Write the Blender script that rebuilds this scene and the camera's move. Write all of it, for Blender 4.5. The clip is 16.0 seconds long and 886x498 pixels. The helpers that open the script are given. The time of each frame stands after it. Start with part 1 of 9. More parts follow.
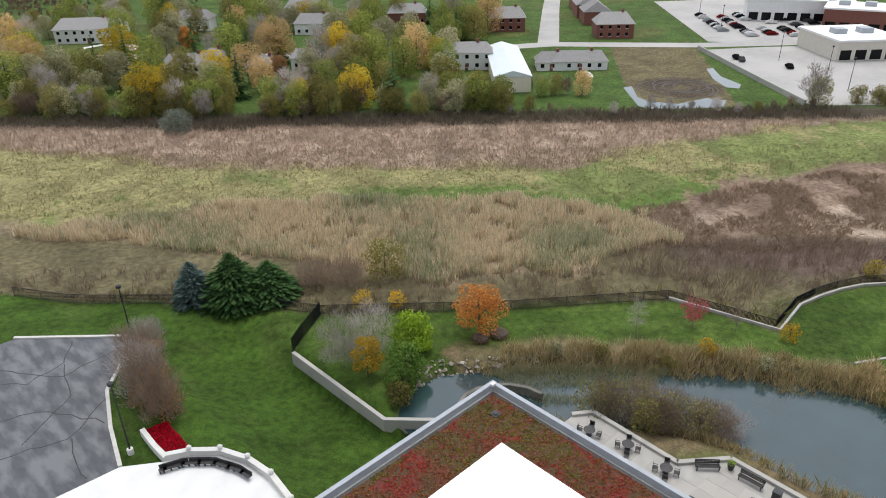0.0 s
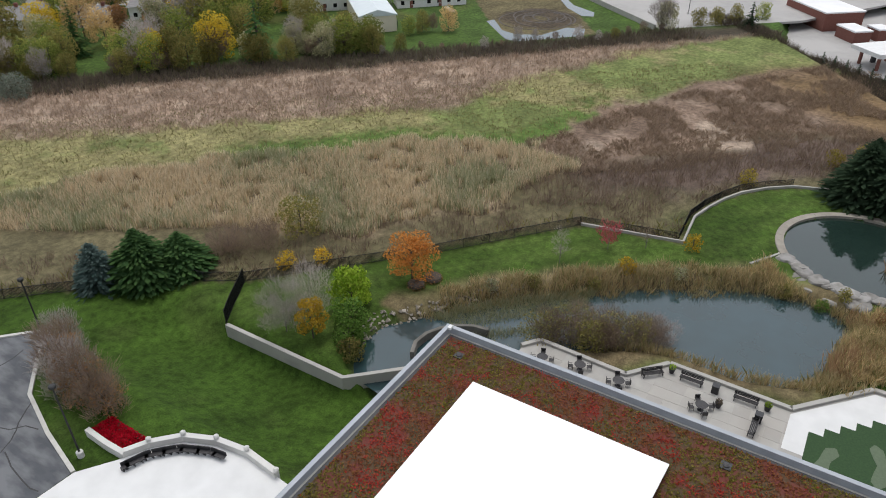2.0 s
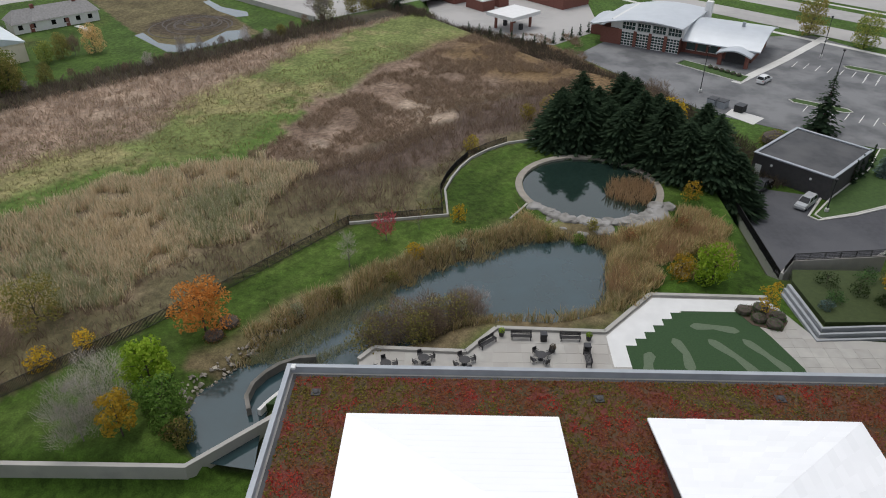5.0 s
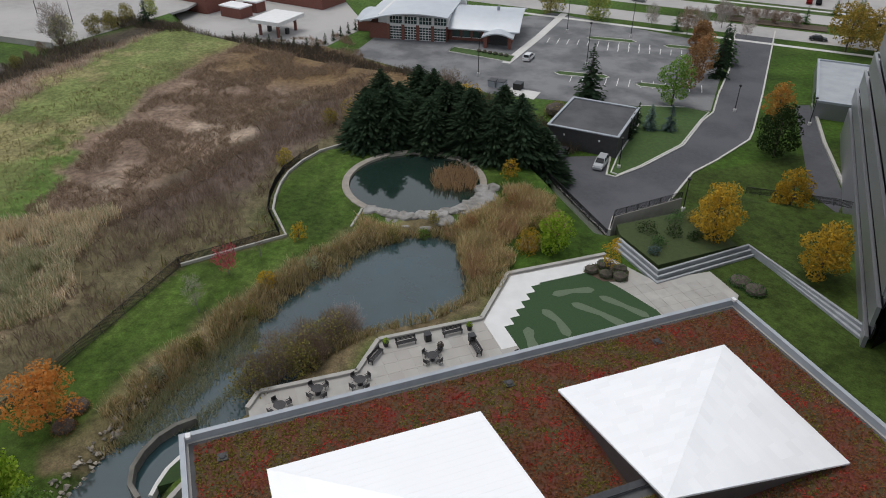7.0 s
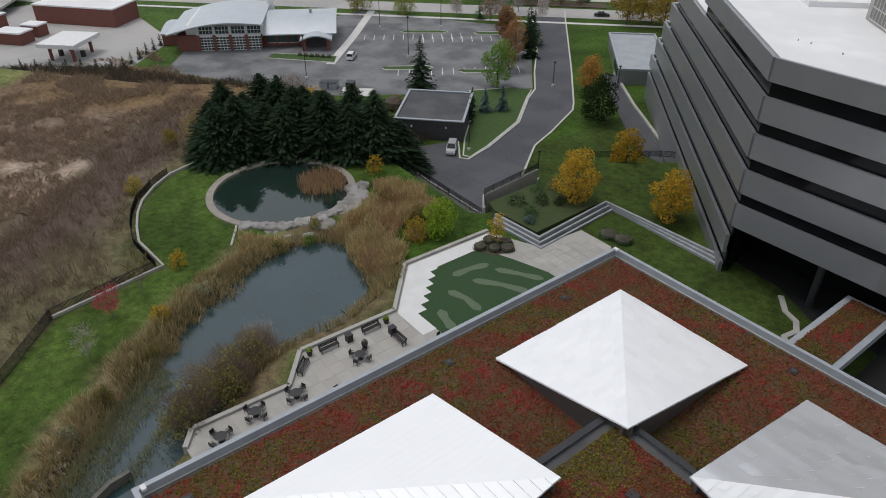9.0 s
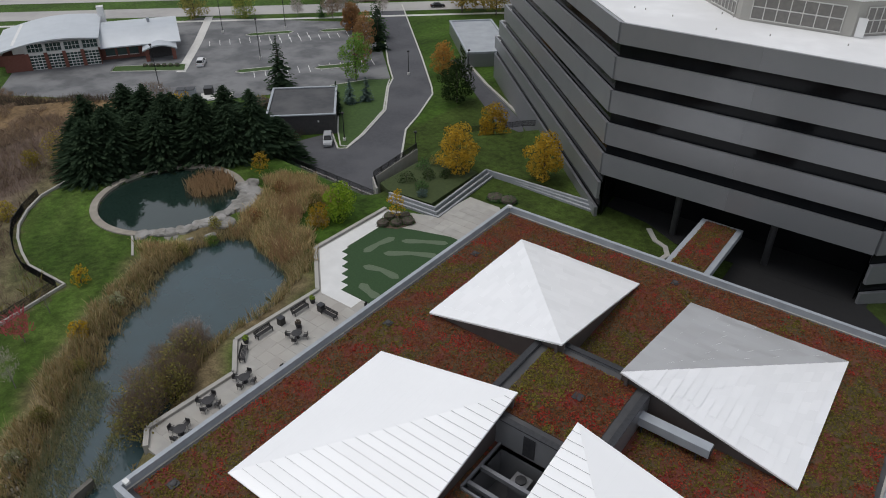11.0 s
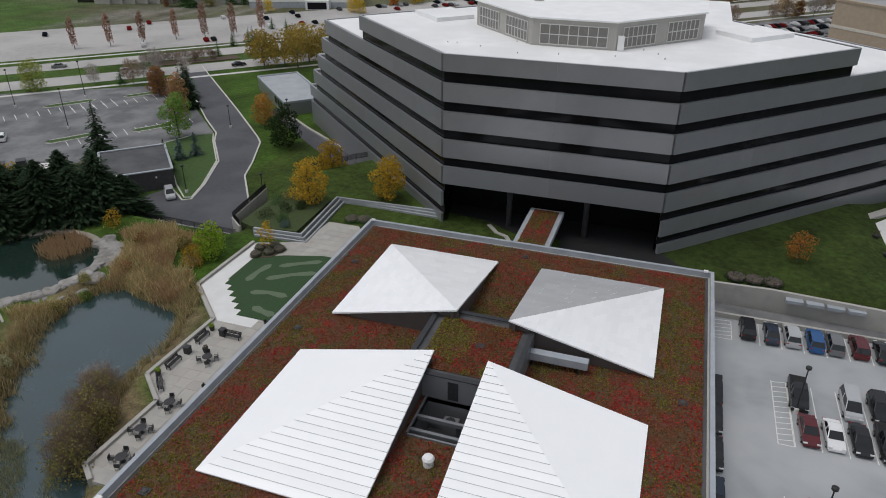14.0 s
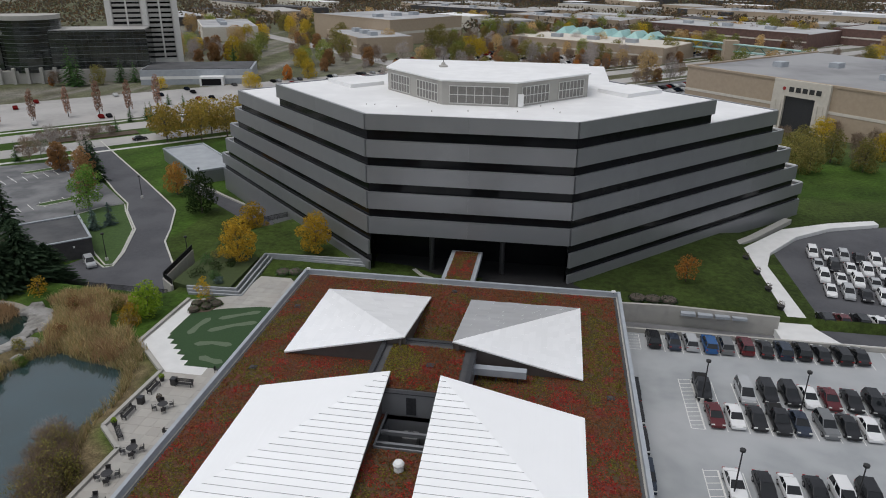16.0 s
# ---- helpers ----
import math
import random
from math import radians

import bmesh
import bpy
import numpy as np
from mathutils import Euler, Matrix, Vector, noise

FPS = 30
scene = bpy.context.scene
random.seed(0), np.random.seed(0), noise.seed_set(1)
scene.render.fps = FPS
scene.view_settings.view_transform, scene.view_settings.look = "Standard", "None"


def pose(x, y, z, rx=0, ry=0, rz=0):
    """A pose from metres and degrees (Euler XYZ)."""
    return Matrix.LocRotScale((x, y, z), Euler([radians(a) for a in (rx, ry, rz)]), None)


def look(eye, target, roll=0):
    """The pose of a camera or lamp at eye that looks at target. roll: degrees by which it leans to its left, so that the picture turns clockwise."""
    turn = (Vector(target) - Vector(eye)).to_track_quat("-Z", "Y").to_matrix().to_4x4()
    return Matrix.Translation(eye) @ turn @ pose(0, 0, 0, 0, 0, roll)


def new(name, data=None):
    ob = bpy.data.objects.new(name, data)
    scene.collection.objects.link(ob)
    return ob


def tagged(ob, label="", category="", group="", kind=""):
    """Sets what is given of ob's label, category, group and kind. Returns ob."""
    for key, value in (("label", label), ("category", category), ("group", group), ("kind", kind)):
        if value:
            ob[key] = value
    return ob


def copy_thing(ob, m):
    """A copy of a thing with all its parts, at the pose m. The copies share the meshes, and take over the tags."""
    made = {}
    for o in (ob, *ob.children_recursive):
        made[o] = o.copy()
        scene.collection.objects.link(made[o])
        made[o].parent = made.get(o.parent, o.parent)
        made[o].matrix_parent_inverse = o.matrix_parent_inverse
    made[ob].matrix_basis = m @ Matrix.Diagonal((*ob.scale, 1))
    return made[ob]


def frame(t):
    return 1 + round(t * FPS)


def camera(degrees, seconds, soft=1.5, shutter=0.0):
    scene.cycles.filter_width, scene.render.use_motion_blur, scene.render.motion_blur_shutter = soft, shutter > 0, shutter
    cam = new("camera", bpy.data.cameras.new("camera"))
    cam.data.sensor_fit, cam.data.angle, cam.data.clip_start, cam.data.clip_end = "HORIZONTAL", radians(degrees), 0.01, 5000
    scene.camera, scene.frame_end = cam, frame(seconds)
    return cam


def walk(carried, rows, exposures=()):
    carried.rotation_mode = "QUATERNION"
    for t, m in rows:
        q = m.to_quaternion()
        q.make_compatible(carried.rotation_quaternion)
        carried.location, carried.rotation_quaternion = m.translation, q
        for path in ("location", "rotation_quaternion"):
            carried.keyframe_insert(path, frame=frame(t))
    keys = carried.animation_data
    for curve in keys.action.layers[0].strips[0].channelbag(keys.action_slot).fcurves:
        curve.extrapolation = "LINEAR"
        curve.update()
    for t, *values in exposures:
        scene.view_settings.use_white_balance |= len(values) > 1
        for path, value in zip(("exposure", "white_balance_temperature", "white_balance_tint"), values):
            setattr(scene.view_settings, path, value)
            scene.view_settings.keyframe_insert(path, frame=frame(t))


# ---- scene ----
cam = camera(64.9, 16.0, soft=1.0)
PATH = [
    (0, (0.297, -0.51, 50.734), (1.519, 0.779, 49.815), -1.3),
    (0.5, (-1.453, 1.094, 50.896), (-0.123, 2.236, 49.934), -1.2),
    (1, (-2.931, 2.887, 51.067), (-1.56, 3.948, 50.068), -1.1),
    (1.5, (-4.221, 5.005, 51.236), (-2.834, 6.004, 50.198), -0.9),
    (2, (-5.414, 7.204, 51.408), (-3.993, 8.118, 50.338), -0.8),
    (2.5, (-6.246, 9.632, 51.432), (-4.755, 10.405, 50.346), -0.3),
    (3, (-6.866, 12.07, 51.458), (-5.299, 12.676, 50.373), -0.1),
    (5.5, (-6.0, 24.524, 51.028), (-4.325, 24.421, 49.941), 0.0),
    (6, (-5.166, 26.828, 51.119), (-3.508, 26.567, 50.03), 0.0),
    (6.5, (-4.062, 29.221, 51.135), (-2.439, 28.799, 50.046), 0.2),
    (7, (-2.833, 31.595, 51.096), (-1.258, 31.014, 50.008), 0.3),
    (7.5, (-1.687, 33.991, 51.096), (-0.169, 33.272, 50.011), 0.3),
    (8, (-0.838, 36.452, 51.148), (0.62, 35.615, 50.064), 0.4),
    (8.5, (-0.205, 38.868, 51.24), (1.187, 37.926, 50.155), 0.3),
    (11, (0.668, 51.743, 51.299), (1.685, 50.403, 50.218), 0.1),
    (11.5, (0.58, 54.367, 51.372), (1.516, 52.969, 50.29), -0.1),
    (12, (0.472, 57.04, 51.436), (1.323, 55.59, 50.354), -0.3),
    (12.5, (0.684, 59.717, 51.515), (1.449, 58.21, 50.446), -0.2),
    (13, (1.169, 62.449, 51.56), (1.846, 60.874, 50.529), -0.0),
    (13.5, (1.834, 65.251, 51.57), (2.451, 63.625, 50.582), 0.2),
    (14, (2.497, 67.944, 51.542), (3.062, 66.274, 50.597), 0.2),
    (14.5, (3.214, 70.669, 51.466), (3.721, 68.957, 50.566), 0.3),
    (15, (3.992, 73.297, 51.376), (4.429, 71.542, 50.521), 0.3),
    (15.5, (4.847, 75.953, 51.261), (5.21, 74.16, 50.453), 0.4),
    (16, (5.662, 78.7, 51.148), (5.953, 76.873, 50.387), 0.5),
]
walk(cam, [(t, look(eye, target, roll)) for t, eye, target, roll in PATH],
     [(0.0, 0.72), (1.0, 0.58), (2.5, 0.38), (5.5, 0.19), (8.0, 0.07), (12.0, -0.06), (16.0, 0.0)])

# ---- world, sun ----
SUN_ELEV, SUN_AZ = 72.0, 60.0          # azimuth: degrees from +y, clockwise, where the sun stands
world = bpy.data.worlds.new("world")
scene.world = world
world.use_nodes = True
_wn = world.node_tree.nodes
_sky = _wn.new("ShaderNodeTexSky")
_sky.sky_type = "NISHITA"
_sky.sun_disc = False
_sky.sun_elevation, _sky.sun_rotation = radians(SUN_ELEV), radians(SUN_AZ)
_sky.air_density, _sky.dust_density, _sky.ozone_density = 1.0, 1.5, 1.0
_hsv = _wn.new("ShaderNodeHueSaturation")
_hsv.inputs["Saturation"].default_value = 0.29
world.node_tree.links.new(_sky.outputs[0], _hsv.inputs["Color"])
world.node_tree.links.new(_hsv.outputs[0], _wn["Background"].inputs["Color"])
_wn["Background"].inputs["Strength"].default_value = 0.15
_sd = bpy.data.lights.new("sun", "SUN")
_sd.energy, _sd.angle, _sd.color = 1.0, radians(34), (1.0, 0.965, 0.92)
sun = new("sun", _sd)
_az = radians(SUN_AZ)
_dir = Vector((math.sin(_az) * math.cos(radians(SUN_ELEV)), math.cos(_az) * math.cos(radians(SUN_ELEV)), math.sin(radians(SUN_ELEV))))
sun.matrix_world = look(_dir * 200, (0, 0, 0))


# ---- materials ----
def mat(name, col, rough=0.8, metal=0.0, col2=None, scale=1.0, detail=6.0, bump=0.0, bscale=None, spec=0.5, rnd=0.0, scale2=None, col3=None, stretch=None, island=0.0, trans=0.0):
    """A noise-mottled surface: col to col2 at a fine scale, with col3 in large patches; rnd varies objects, island varies pieces."""
    m = bpy.data.materials.new(name)
    m.use_nodes = True
    nt = m.node_tree
    n, l = nt.nodes, nt.links
    b = n["Principled BSDF"]
    b.inputs["Roughness"].default_value = rough
    b.inputs["Metallic"].default_value = metal
    b.inputs["Specular IOR Level"].default_value = spec
    b.inputs["Transmission Weight"].default_value = trans
    tc = n.new("ShaderNodeNewGeometry")
    src = tc.outputs["Position"]
    if stretch:
        mp = n.new("ShaderNodeMapping")
        mp.inputs["Scale"].default_value = stretch
        l.new(src, mp.inputs["Vector"])
        src = mp.outputs[0]
    c2 = col2 or tuple(x * 0.8 for x in col)
    nz = n.new("ShaderNodeTexNoise")
    nz.inputs["Scale"].default_value, nz.inputs["Detail"].default_value = scale, detail
    l.new(src, nz.inputs["Vector"])
    rp = n.new("ShaderNodeValToRGB")
    rp.color_ramp.elements[0].position, rp.color_ramp.elements[1].position = 0.32, 0.68
    rp.color_ramp.elements[0].color, rp.color_ramp.elements[1].color = (*c2, 1), (*col, 1)
    l.new(nz.outputs["Fac"], rp.inputs["Fac"])
    out = rp.outputs["Color"]
    if col3:
        n3 = n.new("ShaderNodeTexNoise")
        n3.inputs["Scale"].default_value, n3.inputs["Detail"].default_value = scale2 or scale * 0.12, 4
        l.new(src, n3.inputs["Vector"])
        r3 = n.new("ShaderNodeValToRGB")
        r3.color_ramp.elements[0].position, r3.color_ramp.elements[1].position = 0.42, 0.62
        l.new(n3.outputs["Fac"], r3.inputs["Fac"])
        mx = n.new("ShaderNodeMix")
        mx.data_type = "RGBA"
        mx.inputs[7].default_value = (*col3, 1)
        l.new(r3.outputs["Color"], mx.inputs[0])
        l.new(out, mx.inputs[6])
        out = mx.outputs[2]
    if rnd or island:
        hs = n.new("ShaderNodeHueSaturation")
        if rnd:
            rn = n.new("ShaderNodeObjectInfo").outputs["Random"]
        else:
            rn = tc.outputs["Random Per Island"]
        mr = n.new("ShaderNodeMapRange")
        mr.inputs["To Min"].default_value, mr.inputs["To Max"].default_value = 1 - (rnd or island), 1 + (rnd or island)
        l.new(rn, mr.inputs["Value"])
        l.new(mr.outputs[0], hs.inputs["Value"])
        l.new(out, hs.inputs["Color"])
        out = hs.outputs[0]
    l.new(out, b.inputs["Base Color"])
    if bump:
        nb = n.new("ShaderNodeTexNoise")
        nb.inputs["Scale"].default_value, nb.inputs["Detail"].default_value = bscale or scale * 3, 5
        l.new(src, nb.inputs["Vector"])
        bp = n.new("ShaderNodeBump")
        bp.inputs["Strength"].default_value, bp.inputs["Distance"].default_value = min(1, bump), 0.05 * max(1, bump)
        l.new(nb.outputs["Fac"], bp.inputs["Height"])
        l.new(bp.outputs[0], b.inputs["Normal"])
    return m


def attr_mat(name, rough=0.95):
    """Ground cover: the colour of each kind of cover is stored on the sheet, with grain and tufts on top."""
    m = bpy.data.materials.new(name)
    m.use_nodes = True
    n, l = m.node_tree.nodes, m.node_tree.links
    b = n["Principled BSDF"]
    b.inputs["Roughness"].default_value = rough
    b.inputs["Specular IOR Level"].default_value = 0.15
    at = n.new("ShaderNodeAttribute")
    at.attribute_name = "cover"
    geo = n.new("ShaderNodeNewGeometry")
    out = at.outputs["Color"]
    for sc, lo, hi, dt in ((0.13, 0.72, 1.28, 5), (1.1, 0.65, 1.35, 6), (6.0, 0.72, 1.28, 4)):
        nz = n.new("ShaderNodeTexNoise")
        nz.inputs["Scale"].default_value, nz.inputs["Detail"].default_value = sc, dt
        l.new(geo.outputs["Position"], nz.inputs["Vector"])
        mr = n.new("ShaderNodeMapRange")
        mr.inputs["From Min"].default_value, mr.inputs["From Max"].default_value = 0.3, 0.7
        mr.inputs["To Min"].default_value, mr.inputs["To Max"].default_value = lo, hi
        l.new(nz.outputs["Fac"], mr.inputs["Value"])
        mx = n.new("ShaderNodeMix")
        mx.data_type, mx.blend_type = "RGBA", "MULTIPLY"
        mx.inputs[0].default_value = 1.0
        l.new(out, mx.inputs[6])
        l.new(mr.outputs[0], mx.inputs[7])
        out = mx.outputs[2]
    l.new(out, b.inputs["Base Color"])
    nb = n.new("ShaderNodeTexNoise")
    nb.inputs["Scale"].default_value, nb.inputs["Detail"].default_value = 2.5, 6
    l.new(geo.outputs["Position"], nb.inputs["Vector"])
    bp = n.new("ShaderNodeBump")
    bp.inputs["Strength"].default_value, bp.inputs["Distance"].default_value = 0.6, 0.15
    l.new(nb.outputs["Fac"], bp.inputs["Height"])
    l.new(bp.outputs[0], b.inputs["Normal"])
    return m


M_GROUND = attr_mat("ground_cover")
M_CONC = mat("concrete", (0.42, 0.40, 0.37), 0.85, col2=(0.33, 0.32, 0.30), scale=0.6, bump=0.2, bscale=12, col3=(0.36, 0.35, 0.32), scale2=0.15)
M_CONC_LT = mat("pale_concrete", (0.62, 0.61, 0.58), 0.8, col2=(0.54, 0.53, 0.50), scale=0.8, bump=0.15, bscale=14, col3=(0.56, 0.55, 0.53), scale2=0.2)
M_WHITE_PAVE = mat("white_paving", (0.68, 0.68, 0.67), 0.7, col2=(0.61, 0.61, 0.60), scale=0.5, bump=0.1, bscale=10)
M_PARAPET = mat("parapet_metal", (0.36, 0.385, 0.415), 0.45, col2=(0.30, 0.325, 0.355), scale=0.7, spec=0.5)
M_MEMB = mat("roof_membrane", (0.065, 0.066, 0.07), 0.8, col2=(0.045, 0.046, 0.05), scale=0.8, col3=(0.085, 0.085, 0.088), scale2=0.15)
M_METALROOF = mat("standing_seam_metal", (0.93, 0.935, 0.94), 0.32, 0.06, col2=(0.91, 0.915, 0.92), scale=0.25, spec=0.6, rnd=0.03, bump=0.05, bscale=0.9)
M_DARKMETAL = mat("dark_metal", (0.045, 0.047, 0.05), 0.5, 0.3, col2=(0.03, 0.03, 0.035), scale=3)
M_FACADE = mat("grey_facade_panel", (0.265, 0.270, 0.282), 0.30, 0.4, col2=(0.235, 0.240, 0.252), scale=0.35, col3=(0.245, 0.250, 0.262), scale2=0.08, rnd=0.05)
M_GLASS = mat("tinted_glass", (0.006, 0.0065, 0.0075), 0.08, col2=(0.009, 0.0095, 0.011), scale=0.3, spec=0.14, trans=0.0)
M_WHITEROOF = mat("white_roof", (0.80, 0.80, 0.80), 0.75, col2=(0.74, 0.74, 0.74), scale=0.4, col3=(0.70, 0.70, 0.70), scale2=0.08)
M_ASPHALT = mat("asphalt", (0.070, 0.071, 0.080), 0.85, col2=(0.056, 0.057, 0.064), scale=1.5, bump=0.2, bscale=20, col3=(0.085, 0.086, 0.095), scale2=0.12)
M_ASPHALT_OLD = mat("old_asphalt", (0.12, 0.122, 0.127), 0.85, col2=(0.095, 0.097, 0.102), scale=0.5, bump=0.2, bscale=20, col3=(0.185, 0.187, 0.19), scale2=0.16)
M_PAVER = mat("weathered_paver", (0.40, 0.385, 0.355), 0.85, col2=(0.33, 0.32, 0.295), scale=0.7, bump=0.15, bscale=14, col3=(0.36, 0.34, 0.31), scale2=0.2, rnd=0.07)
# near-black paving: the shade of the undercroft is put into this colour
M_COURT_SHADE = mat("shade_black_court_paving", (0.009, 0.009, 0.010), 0.8, col2=(0.006, 0.006, 0.007), scale=1.0)
M_CARPARK = mat("streaked_asphalt", (0.085, 0.09, 0.10), 0.85, col2=(0.065, 0.07, 0.078), scale=1.6, bump=0.2, bscale=20, col3=(0.15, 0.155, 0.163), scale2=0.7, stretch=(1.0, 0.35, 1.0))
M_LOT = mat("pale_lot_paving", (0.36, 0.35, 0.335), 0.85, col2=(0.31, 0.30, 0.29), scale=0.5, col3=(0.40, 0.385, 0.37), scale2=0.05)
M_DECK = mat("deck_paving", (0.33, 0.345, 0.355), 0.7, col2=(0.28, 0.295, 0.305), scale=0.35, bump=0.1, bscale=10, col3=(0.38, 0.39, 0.40), scale2=0.09)
M_WATER = mat("pond_water", (0.026, 0.055, 0.063), 0.05, col2=(0.022, 0.044, 0.047), scale=0.2, spec=1.0, bump=0.04, bscale=1.2)
M_POOL = mat("green_pool_water", (0.016, 0.032, 0.026), 0.05, col2=(0.012, 0.025, 0.02), scale=0.2, spec=1.0, bump=0.04, bscale=1.2)
M_TURF = mat("putting_turf", (0.030, 0.070, 0.022), 0.95, col2=(0.022, 0.052, 0.018), scale=5, bump=0.3)
M_TURF_LT = mat("pale_turf", (0.115, 0.15, 0.095), 0.95, col2=(0.095, 0.13, 0.08), scale=5, bump=0.3)
M_SEDUM = mat("sedum_soil", (0.10, 0.055, 0.03), 0.95, col2=(0.055, 0.05, 0.02), scale=3.0, bump=0.8, bscale=5, col3=(0.13, 0.03, 0.022), scale2=0.5)
M_LINE = mat("road_paint", (0.72, 0.72, 0.70), 0.7, col2=(0.6, 0.6, 0.58), scale=3)
M_KERB = mat("kerb_concrete", (0.55, 0.54, 0.50), 0.85, col2=(0.46, 0.45, 0.42), scale=1.2)


# ---- building helpers ----
def link_mesh(name, verts, faces, material, parent=None, smooth=False):
    me = bpy.data.meshes.new(name)
    me.from_pydata([tuple(v) for v in verts], [], [tuple(f) for f in faces])
    me.materials.append(material)
    if smooth:
        me.polygons.foreach_set("use_smooth", [True] * len(me.polygons))
    ob = new(name, me)
    if parent:
        ob.parent = parent
    return ob


def part(name, bm, material, parent=None, label="", bevel=0.0, smooth=False):
    """One bmesh as one mesh object under its thing or part."""
    if bevel:
        bmesh.ops.bevel(bm, geom=[e for e in bm.edges if e.calc_face_angle(0) > 0.6], offset=bevel, segments=1, affect="EDGES")
    me = bpy.data.meshes.new(name)
    bm.normal_update()
    bm.to_mesh(me)
    bm.free()
    me.materials.append(material)
    if smooth:
        me.polygons.foreach_set("use_smooth", [True] * len(me.polygons))
    ob = new(name, me)
    if parent:
        ob.parent = parent
    if label:
        tagged(ob, label)
    return ob


def thing(name, m, label, category, group="", kind=""):
    ob = new(name)
    ob.empty_display_size = 0.2
    ob.matrix_world = m
    return tagged(ob, label, category, group, kind)


def box(bm, x0, y0, z0, x1, y1, z1, m=None):
    v = [bm.verts.new(p) for p in ((x0, y0, z0), (x1, y0, z0), (x1, y1, z0), (x0, y1, z0), (x0, y0, z1), (x1, y0, z1), (x1, y1, z1), (x0, y1, z1))]
    for f in ((3, 2, 1, 0), (4, 5, 6, 7), (0, 1, 5, 4), (1, 2, 6, 5), (2, 3, 7, 6), (3, 0, 4, 7)):
        bm.faces.new([v[i] for i in f])
    if m is not None:
        bmesh.ops.transform(bm, matrix=m, verts=v)
    return bm


def boxes(*bs):
    bm = bmesh.new()
    for b in bs:
        box(bm, *b)
    return bm


def beam(bm, p, q, w, h, up=(0, 0, 1)):
    """A bar of rectangular section from p to q, w wide and h high."""
    p, q = Vector(p), Vector(q)
    d = (q - p).normalized()
    u = Vector(up)
    s = d.cross(u)
    if s.length < 1e-4:
        s = d.cross(Vector((1, 0, 0)))
    s.normalize()
    u = s.cross(d)
    v = []
    for e in (p, q):
        for a, b in ((-1, -1), (1, -1), (1, 1), (-1, 1)):
            v.append(bm.verts.new(e + s * a * w / 2 + u * b * h / 2))
    for f in ((0, 1, 2, 3), (7, 6, 5, 4), (0, 4, 5, 1), (1, 5, 6, 2), (2, 6, 7, 3), (3, 7, 4, 0)):
        bm.faces.new([v[i] for i in f])
    return bm


def tube(bm, p, q, r0, r1=None, n=8):
    p, q = Vector(p), Vector(q)
    r1 = r0 if r1 is None else r1
    d = (q - p).normalized()
    a = d.orthogonal().normalized()
    b = d.cross(a)
    ring = []
    for e, r in ((p, r0), (q, r1)):
        ring.append([bm.verts.new(e + (a * math.cos(2 * math.pi * i / n) + b * math.sin(2 * math.pi * i / n)) * r) for i in range(n)])
    for i in range(n):
        j = (i + 1) % n
        bm.faces.new((ring[0][i], ring[0][j], ring[1][j], ring[1][i]))
    bm.faces.new(ring[0][::-1])
    bm.faces.new(ring[1])
    return bm


def lathe(bm, prof, n=12, x=0, y=0):
    """Turned shape from (radius, height) pairs."""
    rings = [[bm.verts.new((x + r * math.cos(2 * math.pi * i / n), y + r * math.sin(2 * math.pi * i / n), z)) for i in range(n)] for r, z in prof]
    for a, b in zip(rings, rings[1:]):
        for i in range(n):
            j = (i + 1) % n
            bm.faces.new((a[i], a[j], b[j], b[i]))
    bm.faces.new(rings[0][::-1])
    bm.faces.new(rings[-1])
    return bm


def prism(bm, poly, z0, z1):
    """A slab with a plan outline; z0, z1 numbers or functions of (x, y)."""
    area = sum(a[0] * b[1] - b[0] * a[1] for a, b in zip(poly, poly[1:] + poly[:1]))
    if area < 0:
        poly = poly[::-1]
    f0 = z0 if callable(z0) else (lambda x, y: z0)
    f1 = z1 if callable(z1) else (lambda x, y: z1)
    lo = [bm.verts.new((x, y, f0(x, y))) for x, y in poly]
    hi = [bm.verts.new((x, y, f1(x, y))) for x, y in poly]
    n = len(poly)
    for i in range(n):
        j = (i + 1) % n
        bm.faces.new((lo[i], lo[j], hi[j], hi[i]))
    bm.faces.new(hi)
    bm.faces.new(lo[::-1])
    bm.normal_update()
    bmesh.ops.triangulate(bm, faces=[f for f in bm.faces if len(f.verts) > 4])
    return bm


def slab(name, poly, z0, z1, material, label, category, kind="structure", parent=None):
    ob = part(name, prism(bmesh.new(), poly, z0, z1), material, parent)
    return ob if parent else tagged(ob, label, category, "", kind)


def offset_line(pts, d):
    """Polyline moved d to its left."""
    out = []
    for i, p in enumerate(pts):
        p = Vector(p)
        n = Vector((0, 0))
        for a, b in ((i - 1, i), (i, i + 1)):
            if a >= 0 and b < len(pts):
                e = (Vector(pts[b]) - Vector(pts[a])).normalized()
                n += Vector((-e.y, e.x))
        n.normalize()
        out.append((p.x + n.x * d, p.y + n.y * d))
    return out


def strip(bm, pts, w, z0, z1, side=0.0):
    """A wall or kerb of width w along a plan line; z0, z1 numbers or functions."""
    f0 = z0 if callable(z0) else (lambda x, y: z0)
    f1 = z1 if callable(z1) else (lambda x, y: z1)
    L, R = offset_line(pts, side + w / 2), offset_line(pts, side - w / 2)
    rows = []
    for (x, y), (u, v) in zip(L, R):
        rows.append([bm.verts.new(p) for p in ((x, y, f0(x, y)), (x, y, f1(x, y)), (u, v, f1(u, v)), (u, v, f0(u, v)))])
    for a, b in zip(rows, rows[1:]):
        for i in range(4):
            j = (i + 1) % 4
            bm.faces.new((a[i], b[i], b[j], a[j]))
    bm.faces.new(rows[0])
    bm.faces.new(rows[-1][::-1])
    return bm


